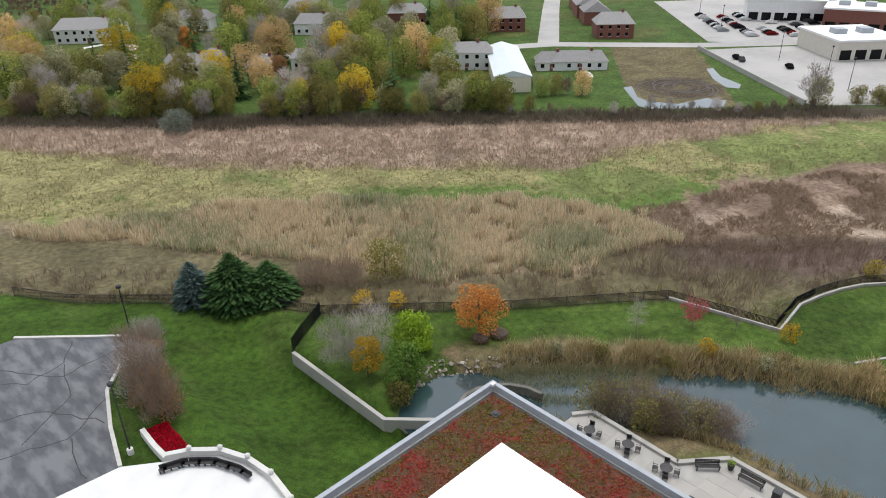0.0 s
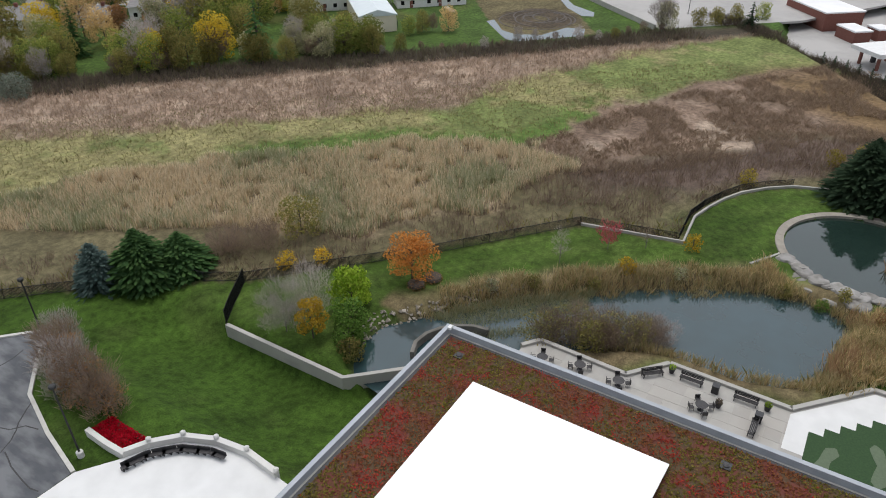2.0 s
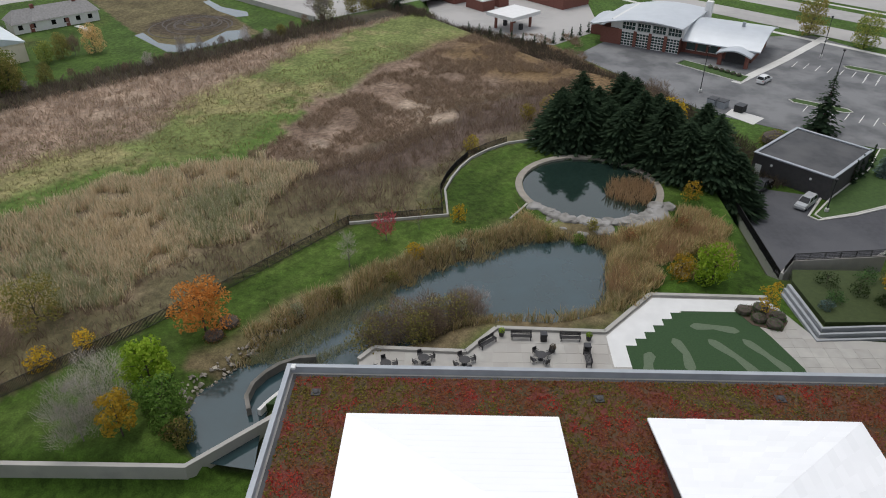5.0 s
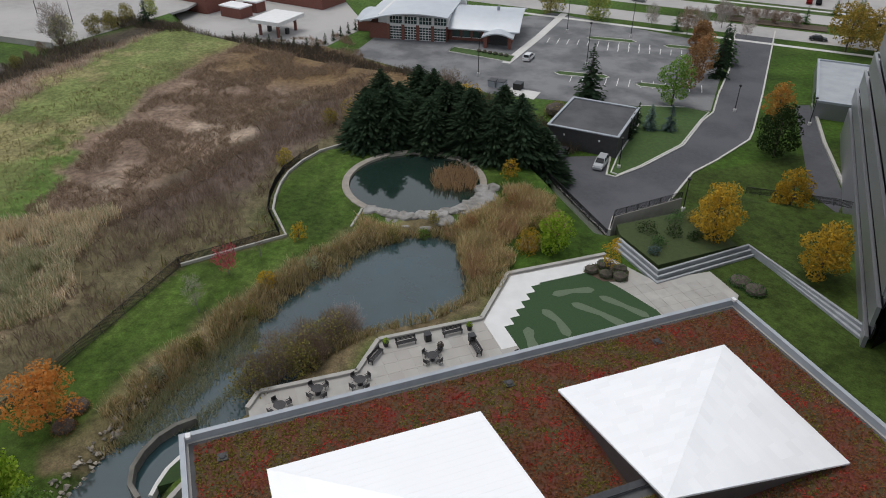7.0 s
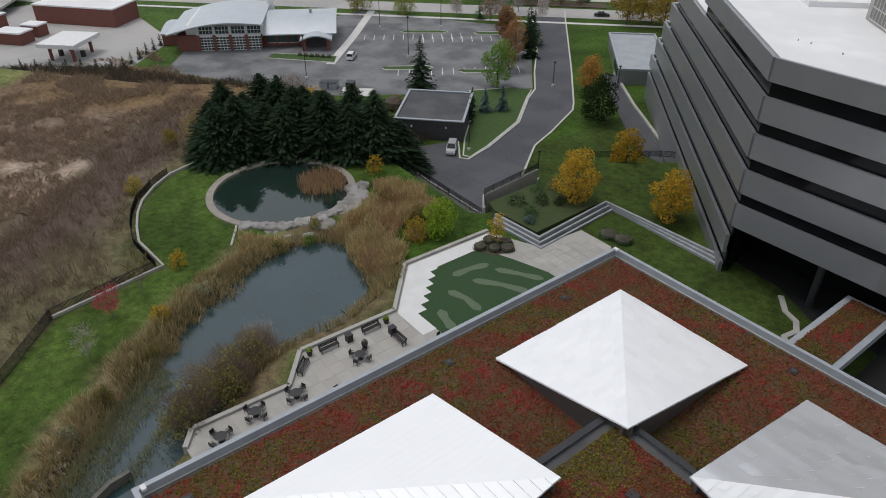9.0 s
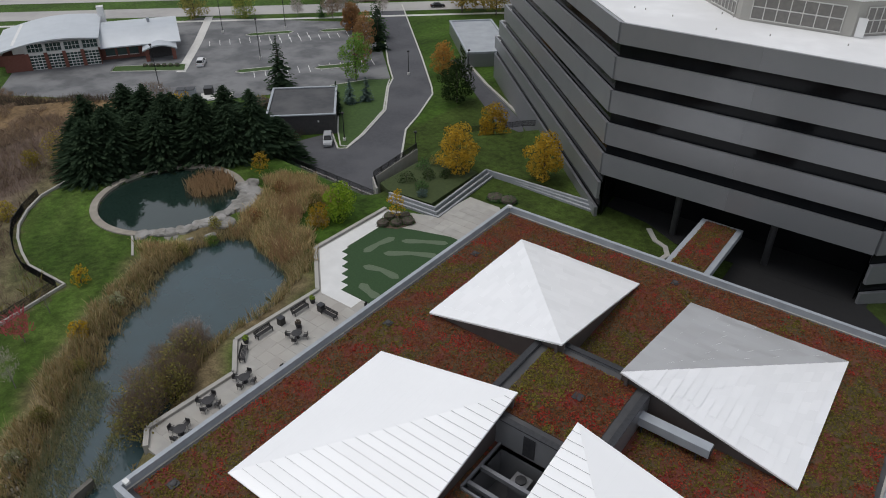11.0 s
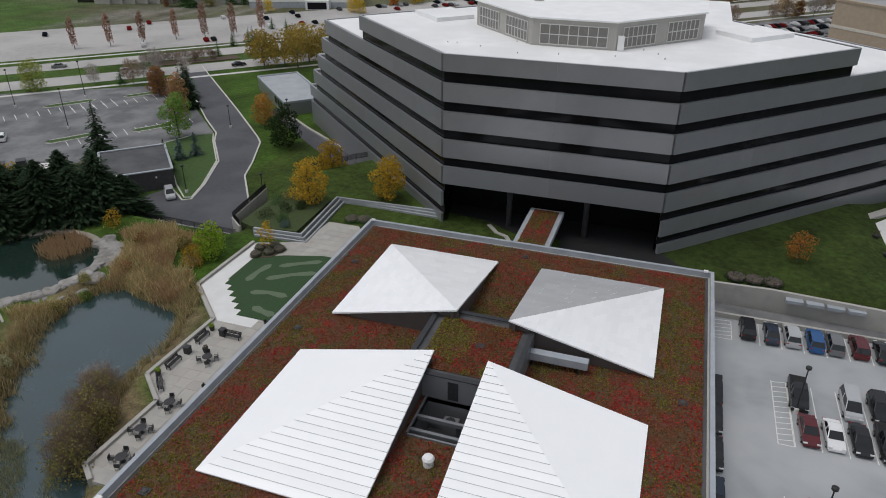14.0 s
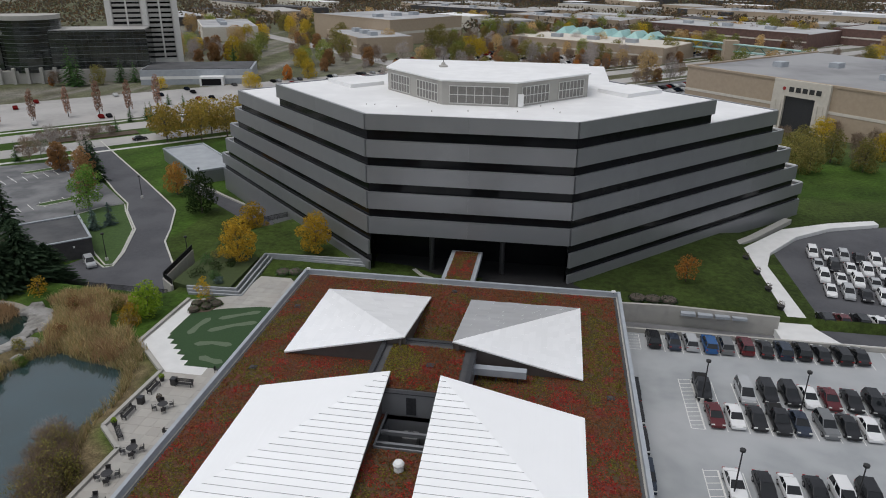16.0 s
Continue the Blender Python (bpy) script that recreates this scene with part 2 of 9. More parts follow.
def dense(pts, step):
    out = []
    for a, b in zip(pts, pts[1:]):
        n = max(1, int(math.dist(a, b) / step))
        out += [(a[0] + (b[0] - a[0]) * i / n, a[1] + (b[1] - a[1]) * i / n) for i in range(n)]
    return out + [tuple(pts[-1])]


def arc(cx, cy, r, a0, a1, n):
    return [(cx + r * math.cos(radians(a0 + (a1 - a0) * i / n)), cy + r * math.sin(radians(a0 + (a1 - a0) * i / n))) for i in range(n + 1)]


def inside(poly, X, Y):
    """Which of the points (arrays) lie in the polygon."""
    r = np.zeros(np.shape(X), bool)
    for (x0, y0), (x1, y1) in zip(poly, poly[1:] + poly[:1]):
        if y0 != y1:
            r ^= ((y0 > Y) != (y1 > Y)) & (X < (x1 - x0) * (Y - y0) / (y1 - y0) + x0)
    return r


def edge_dist(poly, X, Y):
    """Distance to the outline."""
    d = np.full(np.shape(X), 1e9)
    for (x0, y0), (x1, y1) in zip(poly, poly[1:] + poly[:1]):
        dx, dy = x1 - x0, y1 - y0
        t = np.clip(((X - x0) * dx + (Y - y0) * dy) / (dx * dx + dy * dy + 1e-9), 0, 1)
        d = np.minimum(d, np.hypot(X - x0 - t * dx, Y - y0 - t * dy))
    return d


def sm(a, b, x):
    t = np.clip((x - a) / (b - a), 0, 1)
    return t * t * (3 - 2 * t)

# ---- ground ----
POND = [(37, 40.5), (38, 47.5), (42, 49.5), (46.5, 49.3), (51, 45.5), (54.5, 43), (58.5, 39.5), (62, 35.5), (66, 31), (69, 27), (72, 22), (75, 17), (77.5, 12), (78, 7), (77, 2.5),
        (74, 1), (70, 2.5), (66, 3.0), (62, 4.0), (60, 7), (59, 11), (59.3, 17), (58.5, 21), (56, 25), (52.5, 31), (50, 34.5), (47.5, 38.5), (44.5, 41), (41.5, 41)]
BASIN = [(69.3, -19.8), (96, -20.5), (112, -24), (135, -22), (160, 0), (200, 30), (420, 60), (420, -1500), (-900, -1500), (-900, -100), (-60, -100), (40, -95), (56, -72), (62, -57.5), (72.8, -44.5), (72.2, -35)]
CIRC = (91.7, 1.6, 10.95)
WATER_Z, CIRC_Z = -1.6, -0.55


def ground_z(X, Y):
    X, Y = np.asarray(X, float), np.asarray(Y, float)
    d = edge_dist(BASIN, X, Y) * np.where(inside(BASIN, X, Y), 1, -1)
    drop = sm(-2.5, 0.3, d)
    z = -0.4 - 1.2 * sm(90, 112, (X + Y) * 0.7071)
    z = z + (-4.5 - z) * drop
    # the hollow west of the retaining wall, rising to the forecourt
    w = np.where(Y > 63, (Y - 63) * 0.9, 0.0)
    xw = np.where(Y < 46.2, 36 + (46.2 - Y) * 0.95, 36.0)
    side = 1 - sm(-0.35, 0.35, (X - xw) / (1 + w))
    low = 1.4 - 4.2 * sm(17, 33, X)
    low = low + (-0.2 - low) * sm(66, 84, Y) * sm(12, 22, X)
    z = np.where(Y > 36, z + (low - z) * side, z)
    z = np.where((X < 24) & (Y > 30), z + (np.maximum(z, 1.38) - z) * sm(104, 101.2, X + Y) * sm(24, 21, X), z)
    z = np.where((X < -4) & (Y < 45) & (Y > -28.5), -3.5 + 3.0 * sm(-26.2, -28.5, Y), z)
    z = np.where((X < 0) & (Y < -28.5), np.minimum(z, -0.5 - 2.1 * sm(-29, -38, X)), z)
    # ponds
    d = edge_dist(POND, X, Y) * np.where(inside(POND, X, Y), -1, 1)
    z = z - (z + 2.6) * sm(1.8, -1.6, d)
    r = np.hypot(X - CIRC[0], Y - CIRC[1])
    z = np.where(r < CIRC[2] + 3, z + (-0.35 - z) * sm(CIRC[2] + 3, CIRC[2] + 1, r), z)
    z = np.where(r < CIRC[2] - 0.6, -1.6, z)
    return z


def gz(x, y):
    return float(ground_z(np.array([x]), np.array([y]))[0])


LAWN, LAWN_D = (0.041, 0.079, 0.011), (0.026, 0.053, 0.007)
TAN, STRAW, PINK, MEADOW, GREEN, SCRUB, BRUSH = (0.29, 0.22, 0.145), (0.19, 0.15, 0.098), (0.27, 0.20, 0.15), (0.225, 0.205, 0.095), (0.125, 0.16, 0.05), (0.12, 0.088, 0.072), (0.115, 0.10, 0.055)
MUD, RUST = (0.30, 0.235, 0.18), (0.165, 0.11, 0.058)


def cover(X, Y):
    """Colour of the ground cover at each place."""
    U, V = (X - Y) * 0.7071, (X + Y) * 0.7071
    n1 = np.array([noise.noise((x * 0.05, y * 0.05, 3.1)) for x, y in zip(X, Y)])
    n2 = np.array([noise.noise((x * 0.16, y * 0.16, 7.7)) for x, y in zip(X, Y)])
    n3 = np.array([noise.noise((x * 0.5, y * 0.5, 1.7)) for x, y in zip(X, Y)])
    wob = V + 5 * n1 + 3 * n2 + 1.2 * n3
    col = np.empty((len(X), 3))
    col[:] = LAWN
    stripe = sm(-0.6, 0.6, np.sin((0.35 * X + 0.94 * Y) * 1.15 + 0.5 * n1))[:, None]
    col = np.array(LAWN) * (0.86 + 0.22 * stripe)

    strip_lawn = sm(36, 40, X) * sm(52, 58, V)
    band = 0.4 + 0.6 * sm(-0.5, 0.5, np.sin(V * 1.5 + 0.6 * n1))
    m_ = (strip_lawn * band * 0.55)[:, None]
    col = col * (1 - m_) + np.array((0.078, 0.115, 0.026)) * m_

    def lay(mask, c):
        nonlocal col
        mask = np.clip(mask, 0, 1)[:, None]
        col = col * (1 - mask) + np.array(c) * mask

    reed_top = np.interp(U, (-110, -59, -42, -16, 11, 31, 56, 80, 110), (108, 112, 120, 121, 120, 116, 128, 136, 140))
    green_top = np.interp(U, (-110, -58, -22, 21, 51, 93, 120), (152, 139, 137, 136, 151, 164, 168))
    scrub_top = np.interp(U, (-110, -43, -26, -8, 16, 27, 42, 63, 110), (112, 99, 98, 88, 88, 98, 104, 104, 106))
    outside = V > np.interp(U, (-75, -62, -38, -24, -18, 29.6, 41.2, 46.5, 50, 54, 62, 71, 75, 95), (83, 83, 82.7, 81, 79.5, 82.7, 74.7, 80.9, 83.1, 85, 86.6, 84.3, 82, 80))
    field = sm(0, 2.0, wob - np.interp(U, (-75, -62, -38, -24, -18, 29.6, 41, 50, 70, 78), (83, 83, 82.7, 81, 79.5, 82.7, 75, 80, 88, 88)))
    lay(outside * 1.0, BRUSH)
    lay(outside * sm(-1, 2, wob - scrub_top), STRAW)
    lay(outside * sm(0.1, 0.5, n2) * 0.6 * sm(-1, 2, wob - scrub_top), TAN)
    # lodged reeds and bare mud in the east of the marsh
    east = sm(26, 40, U + 6 * n2)
    lay(outside * east * sm(-3, 3, wob - scrub_top), (0.17, 0.12, 0.088))
    lay(outside * east * sm(-3, 3, wob - scrub_top) * sm(0.1, 0.35, n2 + 0.6 * n3), (0.25, 0.185, 0.14))
    lay(outside * east * sm(88, 92, wob) * sm(106, 99, wob), SCRUB)
    lay(outside * sm(-1, 3, wob - reed_top), MEADOW)
    lay(outside * sm(-1, 3, wob - reed_top) * sm(-0.1, 0.45, n1 + 0.7 * n2 + 0.5 * n3 + 0.006 * U) * 0.85, GREEN)
    lay(outside * sm(-1, 1, wob - reed_top) * sm(10, 5, wob - reed_top) * sm(-32, -14, U) * sm(66, 48, U) * sm(-0.5, 0.1, n2 + n3), (0.082, 0.132, 0.03))
    lay(outside * sm(0, 5, wob - green_top), PINK)
    lay(outside * sm(0, 5, wob - green_top) * sm(0.15, 0.5, n2), (0.34, 0.26, 0.195))
    lay(outside * sm(88, 100, U) * sm(150, 130, V), RUST)
    lay(sm(6.5, 4.5, np.hypot((X - 126) * 0.55 + (Y - 29) * 0.4, (X - 126) * -0.5 + (Y - 29) * 0.9) + 2 * n2), MUD)
    lay(sm(3.5, 2, np.hypot((X - 108) * 0.7, (Y - 48)) + 1.5 * n2), MUD)
    lay(outside * sm(166, 171, V + 3 * n2), (0.060, 0.050, 0.036))
    lay(sm(176, 181, V + 2 * n2), (0.055, 0.095, 0.02))
    lay(sm(0.1, 0.4, n1) * sm(183, 188, V), (0.085, 0.10, 0.03))
    lay(sm(-140, -200, Y) * 0.8, (0.12, 0.115, 0.075))
    lay(sm(-140, -190, Y) * sm(-0.1, 0.15, n1 + 0.5 * n2), (0.20, 0.185, 0.165))
    lay(sm(-140, -190, Y) * sm(0.15, 0.35, n1), (0.13, 0.11, 0.075))
    # mown green beyond the marsh's south-eastern edge
    e = 0.45 * X - 0.89 * Y - np.interp(X, (100, 135, 166, 182, 210), (80, 86, 83, 83, 60))
    lay(sm(0, 2, e) * (V > 60), (0.055, 0.10, 0.02))
    # pond margins: straw litter
    d = edge_dist(POND, X, Y) * np.where(inside(POND, X, Y), -1, 1)
    lay(sm(5.0, 2.5, d + 2 * n2) * (X > 48) * (Y < 52), (0.16, 0.125, 0.07))
    lay(sm(0.3, -0.3, d), (0.05, 0.05, 0.03))
    # lawns around the building: darker and worn patches at random
    lay(sm(0.0, 0.5, n1) * (V < 83) * 0.45, LAWN_D)
    lay(sm(0.2, 0.5, n2) * (V < 83) * 0.25, (0.085, 0.115, 0.03))
    # by the office, shade is put into the grass colour as even darkening
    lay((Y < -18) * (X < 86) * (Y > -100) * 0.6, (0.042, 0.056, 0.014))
    # the west lawn is laid a darker green again
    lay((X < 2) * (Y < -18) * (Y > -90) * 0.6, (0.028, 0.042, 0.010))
    # bare field by the barn
    lay(inside(FIELD, X, Y) * 1.0, (0.125, 0.105, 0.055))
    lay(inside(FIELD, X, Y) * sm(6, 3.5, np.abs(np.hypot(X - 187.9, Y - 96.1) - 7) + 2 * n3), (0.075, 0.058, 0.04))
    return col


FIELD = [(225.6, 145.9), (247.5, 124.6), (213.0, 99.1), (180.2, 75.6), (163.2, 93.0), (177.6, 107.8)]


def make_ground():
    def axis(lo, hi, a, b, step, far):
        left = [a - far * (1.22 ** k - 1) / 0.22 * step for k in range(1, 40)]
        right = [b + far * (1.22 ** k - 1) / 0.22 * step for k in range(1, 40)]
        return np.array(sorted([max(lo, x) for x in left if x > lo] + [lo] + list(np.arange(a, b + 0.01, step)) + [x for x in right if x < hi] + [hi]))
    xs = axis(-2500, 2500, -12, 214, 1.0, 1.3)
    ys = axis(-2500, 2500, -62, 186, 1.0, 1.3)
    X, Y = np.meshgrid(xs, ys)
    Z = ground_z(X, Y)
    nx, ny = len(xs), len(ys)
    me = bpy.data.meshes.new("ground")
    idx = np.arange(nx * ny).reshape(ny, nx)
    quads = np.stack([idx[:-1, :-1], idx[:-1, 1:], idx[1:, 1:], idx[1:, :-1]], -1).reshape(-1, 4)
    me.vertices.add(nx * ny)
    me.vertices.foreach_set("co", np.stack([X, Y, Z], -1).ravel())
    me.loops.add(quads.size)
    me.loops.foreach_set("vertex_index", quads.ravel())
    me.polygons.add(len(quads))
    me.polygons.foreach_set("loop_start", np.arange(len(quads)) * 4)
    me.polygons.foreach_set("use_smooth", [True] * len(quads))
    me.update()
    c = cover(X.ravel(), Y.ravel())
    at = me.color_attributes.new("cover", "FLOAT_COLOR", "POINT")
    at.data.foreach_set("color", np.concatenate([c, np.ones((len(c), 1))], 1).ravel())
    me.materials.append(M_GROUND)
    return tagged(new("ground", me), "mown lawn, marsh and meadow in autumn colours", "ground", "", "structure")


make_ground()


def water_sheet(name, poly, z, label, material):
    bm = bmesh.new()
    bm.faces.new([bm.verts.new((x, y, z)) for x, y in poly])
    bm.normal_update()
    bmesh.ops.triangulate(bm, faces=bm.faces[:])
    return tagged(part(name, bm, material), label, "pond", "", "structure")


water_sheet("pond_water", [(x + (x - 58) * 0.02, y + (y - 22) * 0.02) for x, y in POND], WATER_Z, "still dark pond water reflecting a grey sky", M_WATER)
water_sheet("round_pool_water", arc(CIRC[0], CIRC[1], CIRC[2] - 0.5, 0, 355, 71), CIRC_Z, "still water of a round stone-rimmed pool", M_POOL)


# ---- pavilion: green roof with four folded metal roofs ----
PX0, PX1, PY0, PY1 = -6.0, 44.0, -20.0, 38.5
DECK_Z, PAR_Z = 4.25, 5.0
pav = thing("pavilion", pose(19, 9, 0), "low pavilion with red sedum roof and four folded white roofs", "building")
pav_off = Matrix.Translation((-19, -9, 0))


def pav_part(name, bm, material, label="", parent=None, bevel=0.0):
    ob = part(name, bm, material, parent or pav, label, bevel)
    if not parent:
        ob.matrix_local = pav_off
    return ob


for nm, b in (("wall", (PX0 + 0.25, PY1 - 0.65, -3.4, PX1 - 0.25, PY1 - 0.25, DECK_Z)), ("wall", (PX0 + 0.25, PY0 + 0.25, -3.4, PX1 - 0.25, PY0 + 0.65, DECK_Z)),
              ("wall", (PX1 - 0.65, PY0 + 0.65, -3.4, PX1 - 0.25, PY1 - 0.65, DECK_Z)), ("wall", (PX0 + 0.25, PY0 + 0.65, -3.4, PX0 + 0.65, PY1 - 0.65, DECK_Z))):
    pav_part(nm, boxes(b), M_CONC)
for b in ((PX0 + 0.3, PY0 + 0.3, DECK_Z - 0.5, 16.25, PY1 - 0.3, DECK_Z - 0.02), (16.25, PY0 + 0.3, DECK_Z - 0.5, 21.85, 15.4, DECK_Z - 0.02),
          (16.25, 21.2, DECK_Z - 0.5, 21.85, PY1 - 0.3, DECK_Z - 0.02), (21.85, PY0 + 0.3, DECK_Z - 0.5, PX1 - 0.3, PY1 - 0.3, DECK_Z - 0.02)):
    pav_part("roof_deck", boxes(b), M_MEMB)
for b in ((PX0, PY1 - 0.46, DECK_Z - 0.9, PX1, PY1, PAR_Z), (PX0, PY0, DECK_Z - 0.9, PX1, PY0 + 0.46, PAR_Z),
          (PX1 - 0.46, PY0 + 0.46, DECK_Z - 0.9, PX1, PY1 - 0.46, PAR_Z - 0.004), (PX0, PY0 + 0.46, DECK_Z - 0.9, PX0 + 0.46, PY1 - 0.46, PAR_Z - 0.004)):
    pav_part("parapet", boxes(b), M_PARAPET, "pale grey metal-capped parapet", bevel=0.03)

EAVE, PEAK = 4.66, 8.4
PYR = {"a": (38.0, 31.9, 22.05, 12.85), "b": (38.0, -13.9, 22.1, 5.0), "c": (0.1, -14.0, 16.1, 5.1), "d": (0.1, 31.9, 16.3, 12.8)}   # outer corner, inner corner


roof_rng = random.Random(5)
M_SHEET_PALE = mat("pale_metal_sheet", (0.94, 0.94, 0.945), 0.22, 0.14, col2=(0.90, 0.905, 0.91), scale=0.25, spec=0.6, rnd=0.03)
M_SHEET = mat("bright_metal_sheet", (0.95, 0.95, 0.955), 0.12, 0.6, col2=(0.92, 0.925, 0.93), scale=0.25, spec=0.6, rnd=0.03)


def folded_roof(ox, oy, ix, iy):
    """A square metal roof folded on its diagonal: three corners low, the inner one raised, with walls under the raised edges."""
    O, I = Vector((ox, oy, EAVE)), Vector((ix, iy, PEAK))
    A, B = Vector((ox, iy, EAVE)), Vector((ix, oy, EAVE))
    top = None
    base = new("folded_roof")
    base.parent = pav
    base.matrix_local = pav_off @ Matrix.Translation((ix, iy, 0))
    tagged(base, "folded standing-seam roof of bright white metal")
    sh = Matrix.Translation((-ix, -iy, 0))
    for C, tangent in ((A, "x"), (B, "y")):
        # the plane O, I, C with seams that run from the fold down to the raised edge's foot
        n = (I - O).cross(C - O).normalized()
        if n.z < 0:
            n = -n
        bm = bmesh.new()
        t = [bm.verts.new(p) for p in (O, I, C)]
        lo = [bm.verts.new(p - n * 0.18) for p in (O, I, C)]
        f = bm.faces.new(t)
        bm.faces.new(lo[::-1])
        for i in range(3):
            j = (i + 1) % 3
            bm.faces.new((t[j], t[i], lo[i], lo[j]))
        bmesh.ops.recalc_face_normals(bm, faces=bm.faces[:])
        pl = part("roof_plane", bm, M_METALROOF, base)
        pl.matrix_local = sh
        # seams: parallel to the eave O-C, from the fold line O-I to the raised edge I-C
        ns = 21
        for k in range(0 if oy <= 20 else 1, ns):
            u = k / ns
            p, q = O.lerp(I, u), C.lerp(I, u)
            if (p - q).length < 0.4:
                continue
            bm = bmesh.new()
            if tangent == "y" and oy > 20:
                # overlapping course: its lower edge stands proud, its shadow painted as a grey strip
                u2 = min(1.0, (k + 1) / ns)
                p2, q2 = O.lerp(I, u2), C.lerp(I, u2)
                v = [bm.verts.new(w) for w in (p + n * 0.07, q + n * 0.07, q2 + n * 0.01, p2 + n * 0.01)]
                f = bm.faces.new(v)
                f.normal_update()
                if f.normal.z < 0:
                    f.normal_flip()
                sp = part("roof_course", bm, M_METALROOF, base)
                sp.matrix_local = sh
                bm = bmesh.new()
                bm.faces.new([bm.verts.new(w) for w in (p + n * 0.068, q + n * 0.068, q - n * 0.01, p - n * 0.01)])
                sp = part("course_edge", bm, M_SEAM_SHADOW, base)
            elif oy <= 20:
                # short lapped sheets, each lying at a slightly different tilt
                u2 = min(1.0, (k + 1) / ns)
                p2, q2 = O.lerp(I, u2), C.lerp(I, u2)
                m = max(1, round((p - q).length / 1.7))
                bm.free()
                for j in range(m):
                    a, b = j / m, (j + 1) / m
                    c = [p.lerp(q, a), p.lerp(q, b), p2.lerp(q2, b), p2.lerp(q2, a)]
                    lift = 0.012 + roof_rng.uniform(0, 0.06)
                    h = [lift, lift, 0.006, 0.006]
                    bm = bmesh.new()
                    f = bm.faces.new([bm.verts.new(w + n * e) for w, e in zip(c, h)])
                    f.normal_update()
                    if f.normal.z < 0:
                        f.normal_flip()
                    part("roof_sheet", bm, M_SHEET if tangent == "y" and ox < 20 else M_SHEET_PALE, base).matrix_local = sh
                continue
            else:
                beam(bm, p + n * 0.002, q + n * 0.002, 0.02, 0.012, n)
                sp = part("seam", bm, M_METALROOF, base)
            sp.matrix_local = sh
    # walls under the raised edges
    for C in (A, B):
        d = (Vector((ox, oy, 0)) + Vector((ix, iy, 0))) / 2 - (Vector((C.x, C.y, 0)) + Vector((ix, iy, 0))) / 2
        d.normalize()
        bm = bmesh.new()
        v = []
        for s in (0.45, 0.75):
            e = d * s
            along = (I - C)
            along.z = 0
            along.normalize()
            c0 = C + e
            v.append([bm.verts.new(p) for p in ((c0.x, c0.y, DECK_Z - 0.1), (ix + e.x, iy + e.y, DECK_Z - 0.1), (ix + e.x, iy + e.y, PEAK - 0.32), (c0.x, c0.y, EAVE - 0.22))])
        for i in range(4):
            j = (i + 1) % 4
            bm.faces.new((v[0][i], v[0][j], v[1][j], v[1][i]))
        bm.faces.new(v[0][::-1])
        bm.faces.new(v[1])
        bmesh.ops.recalc_face_normals(bm, faces=bm.faces[:])
        w = part("gable_wall", bm, M_GABLE, base, "dark brown-grey gable panel")
        w.matrix_local = sh
    # curb under the two low eaves
    bm = bmesh.new()
    sx, sy = (1 if ox > ix else -1), (1 if oy > iy else -1)
    for b in ((min(ix, ox), oy - sy * 0.55 - 0.15, DECK_Z - 0.1, max(ix, ox) - 0.3, oy - sy * 0.55 + 0.15, EAVE - 0.1),):
        box(bm, *b)
    box(bm, ox - sx * 0.55 - 0.15, min(iy, oy) + 0.3, DECK_Z - 0.1, ox - sx * 0.55 + 0.15, max(iy, oy) - 0.9, EAVE - 0.1)
    c = part("roof_kerb", bm, M_DARKMETAL, base)
    c.matrix_local = sh


# grey that paints the shadow line under each lapped course
M_SEAM_SHADOW = mat("painted_seam_shadow", (0.17, 0.17, 0.175), 0.6)
M_GABLE = mat("gable_panel", (0.10, 0.085, 0.08), 0.5, col2=(0.075, 0.065, 0.062), scale=0.6)
for k in PYR:
    folded_roof(*PYR[k])

# raised centre block
CB = (13.2, 3.3, 24.9, 15.4)
pav_part("centre_block_wall", boxes((CB[0], CB[1], DECK_Z - 3, CB[2], CB[1] + 0.4, 7.2), (CB[0], CB[3] - 0.4, DECK_Z - 6, CB[2], CB[3], 7.2), (CB[0], CB[1] + 0.4, DECK_Z - 3, CB[0] + 0.4, CB[3] - 0.4, 7.2), (CB[2] - 0.4, CB[1] + 0.4, DECK_Z - 3, CB[2], CB[3] - 0.4, 7.2)), M_FACADE)
pav_part("centre_block_roof", boxes((CB[0] + 0.4, CB[1] + 0.4, 6.5, CB[2] - 0.4, CB[3] - 0.4, 6.92)), M_MEMB)
pav_part("centre_block_coping", boxes((CB[0] - 0.1, CB[1] - 0.1, 7.2, CB[2] + 0.1, CB[1] + 0.5, 7.3), (CB[0] - 0.1, CB[3] - 0.5, 7.2, CB[2] + 0.1, CB[3] + 0.1, 7.3), (CB[0] - 0.1, CB[1] + 0.5, 7.2, CB[0] + 0.5, CB[3] - 0.5, 7.3), (CB[2] - 0.5, CB[1] + 0.5, 7.2, CB[2] + 0.1, CB[3] - 0.5, 7.3)), M_DARKMETAL)
# light well between two of the folded roofs
pav_part("light_well_floor", boxes((16.25, 15.4, 0.0, 21.85, 21.2, 0.2)), M_MEMB)
pav_part("light_well_wall", boxes((16.05, 15.4, 0.2, 16.25, 21.2, DECK_Z + 0.3), (21.85, 15.4, 0.2, 22.05, 21.2, DECK_Z + 0.3), (16.25, 21.2, 0.2, 21.85, 21.4, DECK_Z + 0.3)), M_FACADE)
for y in (18.2, 20.2):
    pav_part("light_well_beam", boxes((16.25, y, DECK_Z - 0.3, 21.85, y + 0.35, DECK_Z + 0.15)), M_FACADE)
pav_part("well_door", boxes((18.6, 15.42, 4.6, 19.7, 15.5, 6.8)), M_DARKMETAL, "narrow dark door on the light well")

